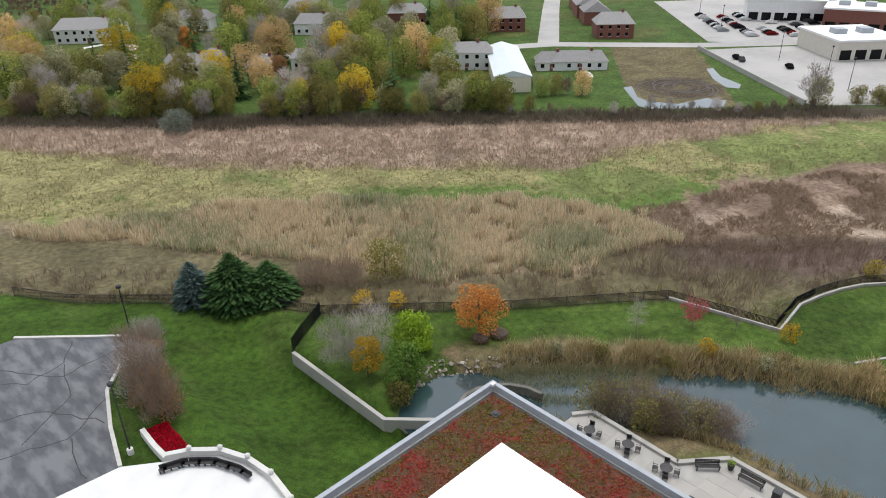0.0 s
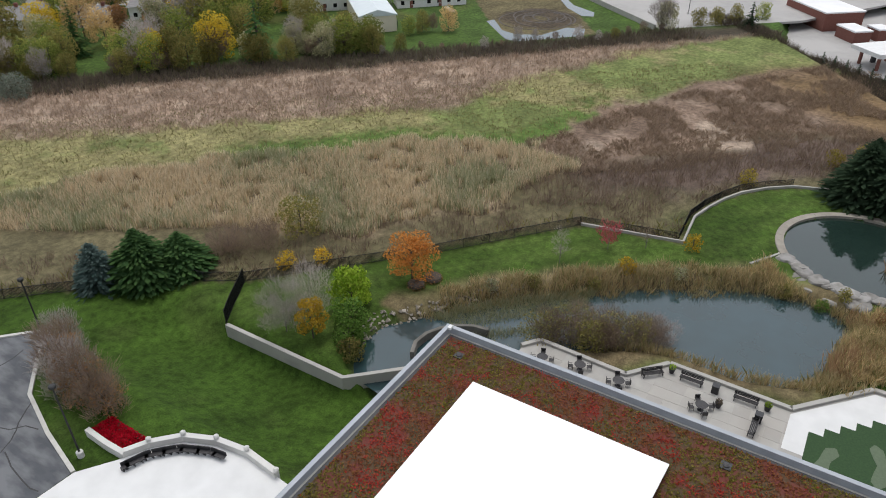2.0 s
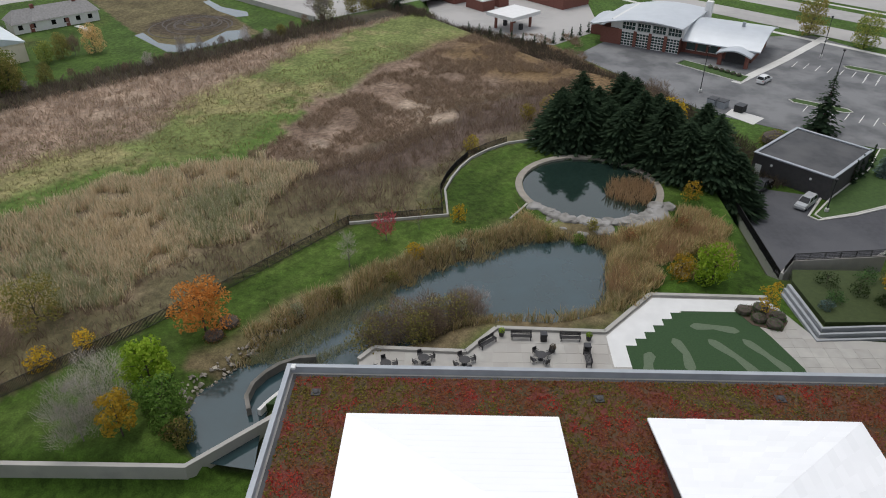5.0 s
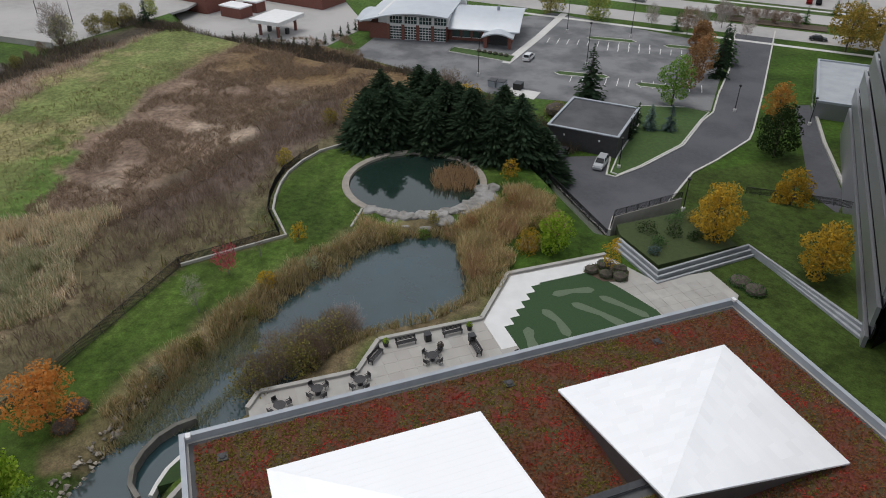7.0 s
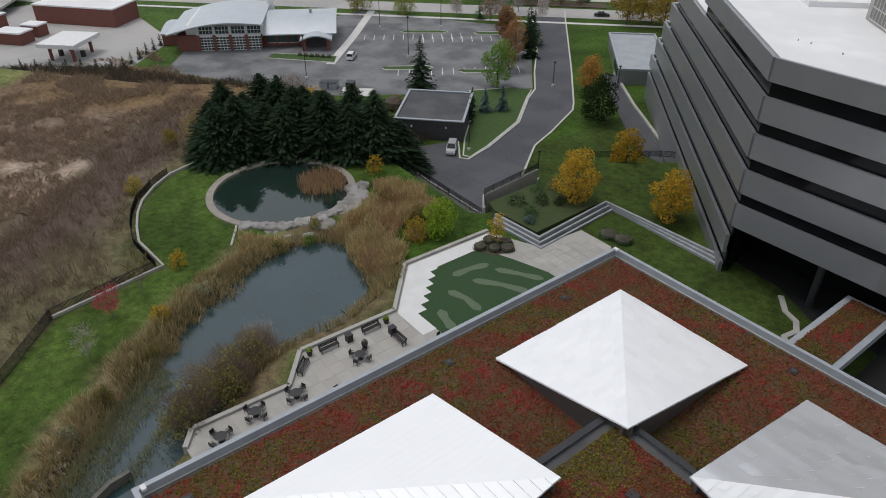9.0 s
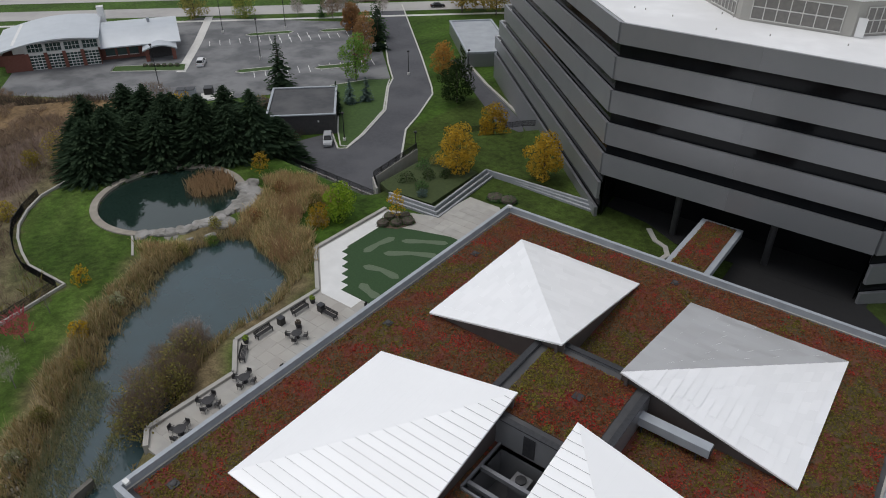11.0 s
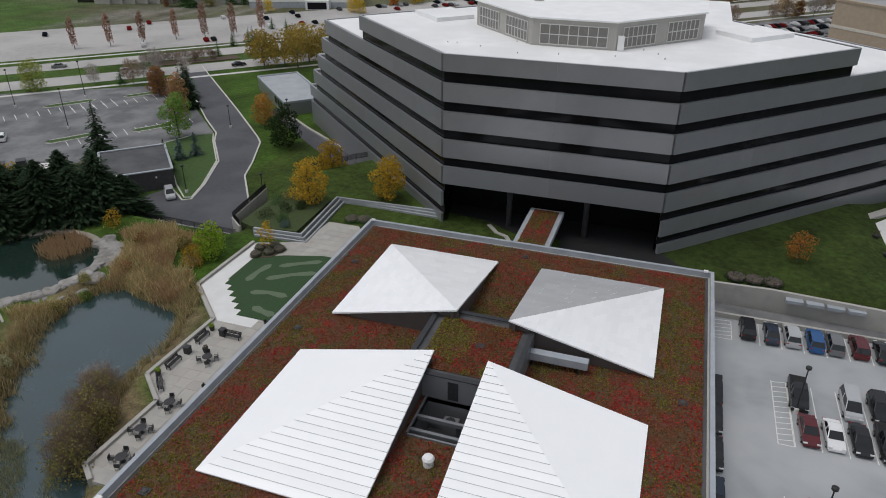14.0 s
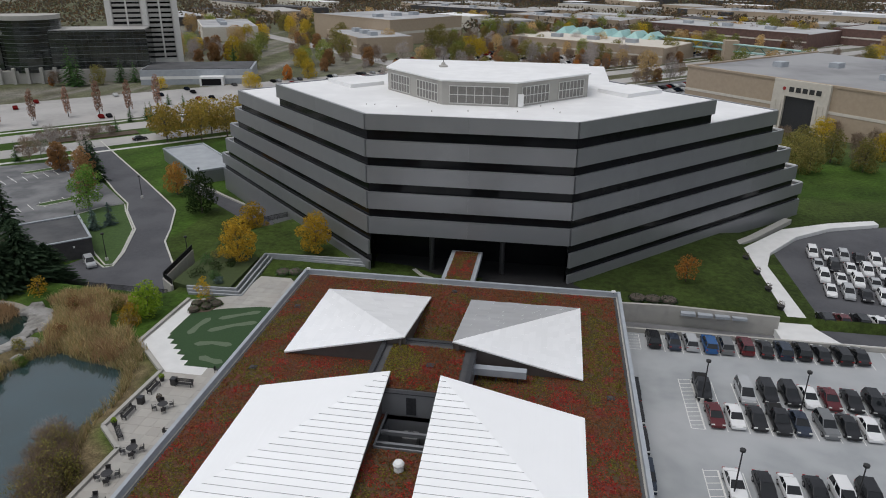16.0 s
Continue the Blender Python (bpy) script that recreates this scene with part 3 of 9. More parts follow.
# ---- office building ----
FY, FX0, FX1 = -33.3, 1.8, 36.7
R2 = math.sqrt(0.5)
LEVELS = [(27.9, 25.25, 36.0), (23.5, 20.55, 58.5), (19.0, 16.0, 62.0), (14.4, 11.35, 66.5), (9.8, 6.75, 71.0), (5.25, 2.6, 75.0), (1.2, -5.2, 75.0)]
off = thing("office_building", pose(19.25, -80, -0.4), "grey terraced office block with dark ribbon windows and a white roof", "building")
off_m = Matrix.Translation((-19.25, 80, 0.4))


def off_part(name, bm, material, label="", bevel=0.0):
    ob = part(name, bm, material, off, label, bevel)
    ob.matrix_local = off_m
    return ob


def wing_ring(L, inset=0.0, width=26.0, notch=0.0):
    """Plan outline of one storey: the front, two wings at 45 degrees that are L long, and their ends."""
    a = inset
    k = a * math.tan(radians(22.5))
    fr, fl = (FX1 - k, FY - a), (FX0 + k, FY - a)
    out = []
    for (cx, cy), s in ((fr, 1), (fl, -1)):
        e = (cx + s * (L - a) * R2, cy - (L - a) * R2)
        b = (e[0] - s * (width - 2 * a) * R2, e[1] - (width - 2 * a) * R2)
        out.append((e, b))
    (e1, b1), (e2, b2) = out
    yb = min(b1[1], -95)
    return [fl, fr, e1, b1, (min(b1[0], 50), yb - 6), (max(b2[0], -11), yb - 6), b2, e2]


for i, (zt, zb, L) in enumerate(LEVELS):
    ring = wing_ring(L)
    full = i < 5
    sides = [(ring[0], ring[1], "front")] if full else []
    sides += [(ring[1], ring[2], "east"), (ring[2], ring[3], "east_end"), (ring[7], ring[0], "west"), (ring[6], ring[7], "west_end")]
    for p, q, nm in sides:
        d = (Vector(q) - Vector(p)).normalized()
        npan = max(1, round(math.dist(p, q) / 17.5))
        for k in range(npan):
            a = Vector(p).lerp(Vector(q), k / npan)
            b = Vector(p).lerp(Vector(q), (k + 1) / npan)
            if k:
                a = a + d * 0.012
            bm = bmesh.new()
            prism(bm, [tuple(a), tuple(b), tuple(b + Vector((-d.y, d.x)) * 0.45), tuple(a + Vector((-d.y, d.x)) * 0.45)], zb, zt)
            off_part("spandrel", bm, M_FACADE)
    # ribbon of glass below the spandrel, and the slab behind it
    if i < 6:
        znext = LEVELS[i + 1][0]
        Lg = min(L, LEVELS[i + 1][2])
        gr = wing_ring(Lg, 0.22)
        gs = [(gr[0], gr[1])] if i < 4 else []
        gs += [(gr[1], gr[2]), (gr[2], gr[3]), (gr[7], gr[0]), (gr[6], gr[7])]
        for p, q in gs:
            d = (Vector(q) - Vector(p)).normalized()
            n = max(1, round(math.dist(p, q) / 3.0))
            bm = bmesh.new()
            prism(bm, [tuple(p), tuple(q), (q[0] - d.y * 0.1, q[1] + d.x * 0.1), (p[0] - d.y * 0.1, p[1] + d.x * 0.1)], znext - 0.3, zb + 0.3)
            rb = off_part("window_band", bm, M_GLASS, "dark tinted ribbon window")
            for k in range(0, n + 1):
                c = Vector(p).lerp(Vector(q), k / n)
                bm = bmesh.new()
                beam(bm, (c.x + d.y * 0.03, c.y - d.x * 0.03, znext), (c.x + d.y * 0.03, c.y - d.x * 0.03, zb), 0.06, 0.08, (d.x, d.y, 0))
                mu = part("mullion", bm, M_DARKMETAL, rb)
    # floor slab or terrace of this storey
    rs = wing_ring(L, 0.4)
    if i >= 5:
        rs = [(FX0 - 6, FY - 7.5), (FX1 + 6, FY - 7.5)] + rs[2:]
    off_part("floor_slab", prism(bmesh.new(), rs, zb + 0.05 if i < 6 else zb, zt - (0.12 if i < 2 else 0.9)), M_WHITEROOF if i < 2 else M_CONC_LT)
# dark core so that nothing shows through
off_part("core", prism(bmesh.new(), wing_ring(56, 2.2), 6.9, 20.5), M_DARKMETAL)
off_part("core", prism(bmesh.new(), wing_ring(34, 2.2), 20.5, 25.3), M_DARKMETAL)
# column colour near-black, with the shade under the front painted in
M_COLUMN_SHADE = mat("shade_black_column", (0.03, 0.03, 0.032), 0.5, col2=(0.022, 0.022, 0.024), scale=1)
# recessed ground storeys under the front
off_part("undercroft_glass", boxes((FX0 - 5, -40.7, -0.5, FX1 + 5, -40.5, 6.75)), M_GLASS, "dark recessed glazing of the undercroft")
for x in (25.8, 13.2):
    off_part("column", tube(bmesh.new(), (x, -35.2, -0.6), (x, -35.2, 6.8), 0.45, n=16), M_COLUMN_SHADE)
for s_, cx in ((1, FX1), (-1, FX0)):
    bm = bmesh.new()
    prism(bm, [(cx - s_ * 0.4, FY - 0.6), (cx - s_ * 0.3, FY - 0.7), (cx + s_ * 0.8, -40.4), (cx + s_ * 0.7, -40.5)], -0.6, 6.7)
    off_part("undercroft_side_glass", bm, M_GLASS, "dark glazing at the side of the undercroft")
# penthouse with louvred windows
PH = [(38.6, -57.5), (25.6, -44.0), (12.5, -44.0), (-0.1, -57.5), (-0.1, -70), (38.6, -70)]
pent = new("penthouse")
pent.parent = off
pent.matrix_local = off_m @ Matrix.Translation((19, -57, 27.8))
tagged(pent, "pale concrete rooftop plant room with louvred windows")
pm = Matrix.Translation((-19, 57, -27.4))
o = part("penthouse_wall", prism(bmesh.new(), PH, 27.35, 31.5), M_CONC, pent)
o.matrix_local = pm
o = part("penthouse_roof", prism(bmesh.new(), [(x + (x - 19) * 0.02, y + (y + 57) * 0.02) for x, y in PH], 31.5, 31.75), M_WHITEROOF, pent)
o.matrix_local = pm

# link roof between the buildings
slab("link_roof", [(16.6, -34.5), (22.0, -34.5), (22.0, -20.3), (16.6, -20.3)], 3.0, 3.9, M_PARAPET, "narrow link roof planted with red sedum", "roof")

# ---- terrace by the pond ----
TER = [(44.0, 32.6), (50.3, 32.6), (52.2, 31.2), (51.8, 21.0), (56.0, 17.5), (55.6, 5.1), (62.9, -1.6), (62.6, -15.7), (55.5, -18.5), (54.8, -26.5), (49.3, -26.5), (44.0, -20.0)]
ter_ob = slab("terrace", TER, -1.9, -0.215, M_CONC, "pale concrete terrace between pond and pavilion", "terrace")
slab("white_walk", [(55.1, 5.1), (62.5, -1.8), (62.2, -15.2), (60.0, -15.2), (60.0, -4.6), (52.3, 3.2), (50.0, 3.2), (50.0, 5.1)], -0.25, -0.185, M_WHITE_PAVE, "bright white paved walk", "pavement")
ZIG = [(52.3, 3.2)]
for k in range(6):
    a = k / 6
    x, y = 52.3 + (59.6 - 52.3) * a, 3.2 + (-4.5 - 3.2) * a
    ZIG += [(x + 1.22, y), (x + 1.22, y - 1.28)]
ZIG = [(44.3, 3.2)] + ZIG + [(59.9, -4.6), (59.9, -11.8), (55.4, -13.6), (50.2, -15.2), (44.3, -15.2)]
slab("putting_green", ZIG, -0.24, -0.16, M_TURF, "dark artificial turf putting green with a zigzag edge", "turf")

# ---- parking deck ----
slab("parking_deck", [(-6.05, -19.0), (-6.05, 60), (-90, 60), (-90, -19.0)], -2.2, -1.2, M_DECK, "pale grey rooftop parking deck", "parking deck")

# ---- forecourt in the north-west ----
slab("forecourt", [(6, 58.2), (12, 57.8), (15.4, 55.4), (17.6, 54.4), (19.9, 52.3), (21.2, 49.3), (21.6, 46.0), (21.1, 41), (21, 38.5), (-5, 38.5), (-5, 56)], 0.5, 1.8, M_WHITE_PAVE, "bright white paved forecourt", "pavement")
slab("car_park", [(11.4, 90.0), (22.6, 79.2), (19.0, 75.5), (15.5, 71), (13.4, 64.5), (11.9, 58.3), (6, 58.6), (-60, 58.6), (-60, 90)], 0.9, 1.42, M_CARPARK, "weathered grey car park with tar-sealed cracks", "car park")

# ---- retaining wall ----
bm = strip(bmesh.new(), [(35.8, 64.6), (35.9, 46.9), (41.8, 40.7), (44.2, 38.4)], 0.5, -3.6, -0.35)
tagged(part("retaining_wall", bm, M_CONC, bevel=0.02), "long weathered concrete retaining wall beside the lawn", "wall", "", "structure")

# ---- service road and car park in the east ----
RZ = -4.46
slab("service_road", [(94.5, -22.0), (69.5, -20.5), (72.0, -34.8), (74.0, -33.0), (75.6, -33.9), (86.0, -48.2), (88.8, -55.6), (94.2, -67.5), (97.2, -71), (113.6, -87.7), (153, -126.6), (157, -116), (129.5, -91.5), (117.2, -78.6), (108.2, -70), (105.2, -65.0), (96.3, -53.8), (91.0, -41), (89.2, -34.4), (90.5, -33.4), (97, -38), (101, -25)], -4.7, RZ, M_ASPHALT, "dark new asphalt service road", "road")
slab("station_lot", [(172, -7.5), (186, -18), (192, -76), (146, -104.5), (128, -88), (109, -70.0), (112, -66), (116, -58), (124, -44), (134, -30)], -4.7, RZ - 0.004, M_ASPHALT_OLD, "grey asphalt car park with painted bays", "car park")

# court under and before the office front, its shade painted near-black
slab("undercroft_court", [(0.5, -33.0), (24.5, -33.0), (30, -36), (37, -37), (37, -41), (0, -41)], -0.9, -0.33, M_COURT_SHADE, "paved court under the office front, its shade painted near-black", "pavement")
slab("link_court", [(-5.5, -20.3), (16.4, -20.3), (16.4, -33.0), (0.5, -33.0), (-5.5, -27)], -0.9, -0.34, M_COURT_SHADE, "sunken court beside the link, its shade painted near-black", "pavement")
tagged(part("court_path", strip(bmesh.new(), [(29, -34.5), (27, -32), (25.2, -31.2), (24.2, -29.5), (24.6, -27.5), (23.4, -26), (22.4, -23.5)], 0.7, -0.6, -0.25), M_CONC), "winding pale kerb path beside the link", "path", "", "structure")
# pavers of the terrace, one by one
pv = prism(bmesh.new(), [(-0.78, -0.78), (0.78, -0.78), (0.78, 0.78), (-0.78, 0.78)], -0.03, 0.0)
pv_me = bpy.data.meshes.new("paver")
pv.to_mesh(pv_me)
pv.free()
pv_me.materials.append(M_PAVER)
WALK = [(55.1, 5.1), (62.5, -1.8), (62.2, -15.2), (60.0, -15.2), (60.0, -4.6), (52.3, 3.2), (50.0, 3.2), (50.0, 5.1)]
for i in range(12):
    for j in range(38):
        x, y = 44.85 + 1.6 * i, 31.7 - 1.6 * j
        cx, cy = np.array([x - 0.8, x + 0.8, x + 0.8, x - 0.8]), np.array([y - 0.8, y - 0.8, y + 0.8, y + 0.8])
        if inside(TER, cx, cy).all() and not inside(WALK, cx, cy).all() and not inside(ZIG, cx, cy).all():
            ob = new("paver", pv_me)
            ob.parent = ter_ob
            ob.location = (x, y, -0.195)

# ---- vegetation ----
rng = np.random.default_rng(7)


def leaf_mat(name, cols, gain=1.6, val=0.25):
    """Leaves whose colour varies from leaf to leaf between the given ones."""
    m = bpy.data.materials.new(name)
    m.use_nodes = True
    n, l = m.node_tree.nodes, m.node_tree.links
    n.remove(n["Principled BSDF"])
    df, tr, ms = n.new("ShaderNodeBsdfDiffuse"), n.new("ShaderNodeBsdfTranslucent"), n.new("ShaderNodeMixShader")
    ms.inputs[0].default_value = 0.45
    l.new(df.outputs[0], ms.inputs[1])
    l.new(tr.outputs[0], ms.inputs[2])
    l.new(ms.outputs[0], n["Material Output"].inputs["Surface"])
    g = n.new("ShaderNodeNewGeometry")
    r = n.new("ShaderNodeValToRGB")
    while len(r.color_ramp.elements) < len(cols):
        r.color_ramp.elements.new(0.5)
    for i, c in enumerate(cols):
        r.color_ramp.elements[i].position = i / max(1, len(cols) - 1)
        r.color_ramp.elements[i].color = (*[min(0.8, v * gain) for v in c], 1)
    l.new(g.outputs["Random Per Island"], r.inputs["Fac"])
    oi = n.new("ShaderNodeObjectInfo")
    mr = n.new("ShaderNodeMapRange")
    mr.inputs["To Min"].default_value, mr.inputs["To Max"].default_value = 1 - val, 1 + val
    l.new(oi.outputs["Random"], mr.inputs["Value"])
    hs = n.new("ShaderNodeHueSaturation")
    l.new(mr.outputs[0], hs.inputs["Value"])
    l.new(r.outputs["Color"], hs.inputs["Color"])
    l.new(hs.outputs[0], df.inputs["Color"])
    l.new(hs.outputs[0], tr.inputs["Color"])
    return m


def mesh_np(name, V, F, material, smooth=False):
    """A mesh from arrays of vertices and equal-sided faces."""
    me = bpy.data.meshes.new(name)
    k = F.shape[1]
    me.vertices.add(len(V))
    me.vertices.foreach_set("co", np.ascontiguousarray(V, dtype=np.float32).ravel())
    me.loops.add(F.size)
    me.loops.foreach_set("vertex_index", F.astype(np.int32).ravel())
    me.polygons.add(len(F))
    me.polygons.foreach_set("loop_start", np.arange(len(F)) * k)
    me.update()
    me.materials.append(material)
    return me


def leaf_quads(C, size, normal=None, flat=0.0):
    """Quads of about that size round the points C, turned at random or towards the given normals."""
    n = len(C)
    N = rng.normal(size=(n, 3)) if normal is None else normal + rng.normal(scale=0.55, size=(n, 3))
    N[:, 2] += flat
    N /= np.linalg.norm(N, axis=1, keepdims=True) + 1e-9
    T = np.cross(N, rng.normal(size=(n, 3)))
    T /= np.linalg.norm(T, axis=1, keepdims=True) + 1e-9
    B = np.cross(N, T)
    s = (size * rng.uniform(0.6, 1.35, n))[:, None] / 2
    V = np.stack([C - T * s, C - B * s * 0.6, C + T * s, C + B * s * 0.6], 1).reshape(-1, 3)
    return V, np.arange(n * 4).reshape(n, 4)


def blob_points(blobs, n, shell=0.55):
    """Points in the outer part of a set of balls (x, y, z, r, flattening)."""
    w = np.array([b[3] ** 2 for b in blobs])
    pick = rng.choice(len(blobs), n, p=w / w.sum())
    D = rng.normal(size=(n, 3))
    D /= np.linalg.norm(D, axis=1, keepdims=True)
    r = rng.uniform(shell, 1.0, n) ** 0.7
    b = np.array(blobs)[pick]
    P = b[:, :3] + D * (b[:, 3] * r)[:, None] * np.stack([np.ones(n), np.ones(n), b[:, 4]], 1)
    return P, D


def blades(P, h, w, lean=0.25, per=6, spread=0.25):
    """Tufts of narrow pointed blades at the places P."""
    n = len(P) * per
    B = np.repeat(P, per, 0) + np.concatenate([rng.normal(scale=spread, size=(n, 2)), np.zeros((n, 1))], 1)
    hh = (np.repeat(h, per) if np.ndim(h) else np.full(n, h)) * rng.uniform(0.6, 1.15, n)
    a = rng.uniform(0, 2 * math.pi, n)
    side = np.stack([np.cos(a), np.sin(a), np.zeros(n)], 1) * (w * rng.uniform(0.6, 1.3, n))[:, None] / 2
    L = rng.normal(scale=lean, size=(n, 2)) * hh[:, None]
    tip = B + np.concatenate([L, hh[:, None]], 1)
    mid = B + np.concatenate([L * 0.35, hh[:, None] * 0.55], 1)
    V = np.stack([B - side * 0.7, B + side * 0.7, mid + side, tip, mid - side], 1).reshape(-1, 3)
    return V, np.arange(n * 5).reshape(n, 5)


M_BARK = mat("bark", (0.10, 0.08, 0.065), 0.9, col2=(0.07, 0.055, 0.045), scale=4, bump=0.4)
M_BARK_GREY = mat("grey_bark", (0.20, 0.185, 0.17), 0.9, col2=(0.14, 0.13, 0.12), scale=4, bump=0.4)
L_GREEN = leaf_mat("green_leaves", [(0.035, 0.065, 0.015), (0.06, 0.10, 0.02), (0.085, 0.12, 0.028)], 2.1)
L_FRESH = leaf_mat("fresh_green_leaves", [(0.05, 0.10, 0.02), (0.085, 0.15, 0.03), (0.12, 0.18, 0.045)], 1.7)
L_DARKGREEN = leaf_mat("dark_green_leaves", [(0.016, 0.028, 0.012), (0.026, 0.044, 0.016), (0.04, 0.055, 0.02)], 1.4)
L_LIME = leaf_mat("lime_leaves", [(0.10, 0.17, 0.015), (0.17, 0.25, 0.025), (0.22, 0.28, 0.04)])
L_OLIVE = leaf_mat("olive_leaves", [(0.07, 0.075, 0.025), (0.12, 0.11, 0.035), (0.16, 0.13, 0.045)], 2.0)
L_YELLOW = leaf_mat("yellow_leaves", [(0.33, 0.20, 0.02), (0.46, 0.30, 0.03), (0.30, 0.24, 0.04)], 1.5)
L_GOLD = leaf_mat("golden_leaves", [(0.24, 0.15, 0.02), (0.33, 0.21, 0.025), (0.17, 0.13, 0.03)], 1.5)
L_ORANGE = leaf_mat("orange_leaves", [(0.36, 0.14, 0.035), (0.44, 0.19, 0.05), (0.34, 0.18, 0.06)], 1.3)
L_RUSTGOLD = leaf_mat("rust_gold_leaves", [(0.25, 0.11, 0.03), (0.33, 0.17, 0.04), (0.22, 0.14, 0.05)], 1.25)
L_OLIVEGOLD = leaf_mat("olive_gold_shrub_leaves", [(0.14, 0.12, 0.025), (0.22, 0.18, 0.03), (0.17, 0.12, 0.04)], 1.7)
L_RED = leaf_mat("red_leaves", [(0.34, 0.06, 0.07), (0.42, 0.10, 0.12), (0.30, 0.10, 0.10)])
L_RUSSET = leaf_mat("russet_leaves", [(0.20, 0.11, 0.05), (0.26, 0.15, 0.07), (0.15, 0.09, 0.05)])
L_BUFF = leaf_mat("buff_leaves", [(0.30, 0.21, 0.11), (0.36, 0.26, 0.12), (0.24, 0.17, 0.09)], 1.8)
L_SPRUCE = leaf_mat("spruce_needles", [(0.013, 0.022, 0.013), (0.018, 0.029, 0.017), (0.024, 0.037, 0.020)], 2.5)
L_FIR = leaf_mat("fir_needles", [(0.022, 0.045, 0.018), (0.035, 0.07, 0.025), (0.05, 0.09, 0.03)], 2.2)
L_BLUE = leaf_mat("blue_spruce_needles", [(0.04, 0.065, 0.06), (0.065, 0.095, 0.085), (0.09, 0.12, 0.11)], 2.1)
L_GREYTWIG = leaf_mat("grey_twigs", [(0.15, 0.13, 0.12), (0.22, 0.20, 0.19), (0.19, 0.16, 0.14)], 2.0)
L_BROWNTWIG = leaf_mat("brown_twigs", [(0.085, 0.062, 0.05), (0.13, 0.095, 0.075), (0.12, 0.095, 0.06)], 2.1)
L_DARKTWIG = leaf_mat("dark_shrub_twigs", [(0.05, 0.04, 0.033), (0.08, 0.062, 0.05), (0.075, 0.072, 0.042)], 2.0)
L_SILVER = leaf_mat("silver_green_leaves", [(0.07, 0.085, 0.065), (0.11, 0.125, 0.10), (0.16, 0.17, 0.14)], 1.7)
L_STRAW = leaf_mat("straw_reeds", [(0.215, 0.175, 0.115), (0.35, 0.30, 0.215), (0.27, 0.22, 0.15), (0.17, 0.14, 0.085)], 2.1)
L_REED_BROWN = leaf_mat("brown_reeds", [(0.15, 0.10, 0.055), (0.24, 0.165, 0.095), (0.22, 0.145, 0.085)], 2.4)
L_REED_GREEN = leaf_mat("green_reeds", [(0.10, 0.11, 0.05), (0.17, 0.17, 0.10), (0.22, 0.21, 0.15)], 2.0)
L_TAWNY = leaf_mat("tawny_pond_reeds", [(0.19, 0.145, 0.075), (0.31, 0.25, 0.15), (0.25, 0.20, 0.11), (0.13, 0.135, 0.055), (0.22, 0.15, 0.075)], 2.2)


def limbs(bm, h, r, spread, n=6, fork=0.35, twist=0.0):
    """A tapered trunk with rising limbs."""
    tube(bm, (0, 0, -0.3), (0, 0, h * fork), r, r * 0.75, 8)
    tube(bm, (0, 0, h * fork), (0.1, 0.05, h * 0.8), r * 0.75, r * 0.2, 7)
    for k in range(n):
        a = 2.4 * k + twist
        z0 = h * (fork * 0.75 + 0.4 * k / n)
        ln = spread * (0.9 - 0.35 * k / n)
        mid = (math.cos(a) * ln * 0.5, math.sin(a) * ln * 0.5, z0 + ln * 0.55)
        tube(bm, (0, 0, z0), mid, r * 0.42, r * 0.28, 6)
        tube(bm, mid, (math.cos(a + 0.3) * ln, math.sin(a + 0.3) * ln, z0 + ln * 1.05), r * 0.28, r * 0.06, 5)
    return bm


def leafy_tree(name, m, h, r, leaf, label, n=2600, size=0.42, trunk=0.18, bark=None, low=0.28, flat=0.85, group="", open_=0.0, fine=0):
    t = thing(name, m, label, "tree" if "shrub" not in name and "bush" not in name else "shrub", group)
    part("trunk", limbs(bmesh.new(), h, trunk, r * 0.85, 7), bark or M_BARK, t)
    blobs = []
    nb = 16
    for k in range(nb):
        a = 2.4 * k + rng.uniform(-0.4, 0.4)
        f = (k + 0.5) / nb
        rr = r * math.sqrt(max(0.02, 1 - (2 * f - 0.85) ** 2 / 1.4)) * rng.uniform(0.45, 0.72)
        blobs.append((math.cos(a) * rr, math.sin(a) * rr, h * (low + (0.94 - low) * f) - r * 0.1, r * rng.uniform(0.30, 0.48), flat))
    P, D = blob_points(blobs, n)
    V, F = leaf_quads(P, size, D)
    c = new("crown", mesh_np("crown", V, F, leaf))
    c.parent = t
    return t


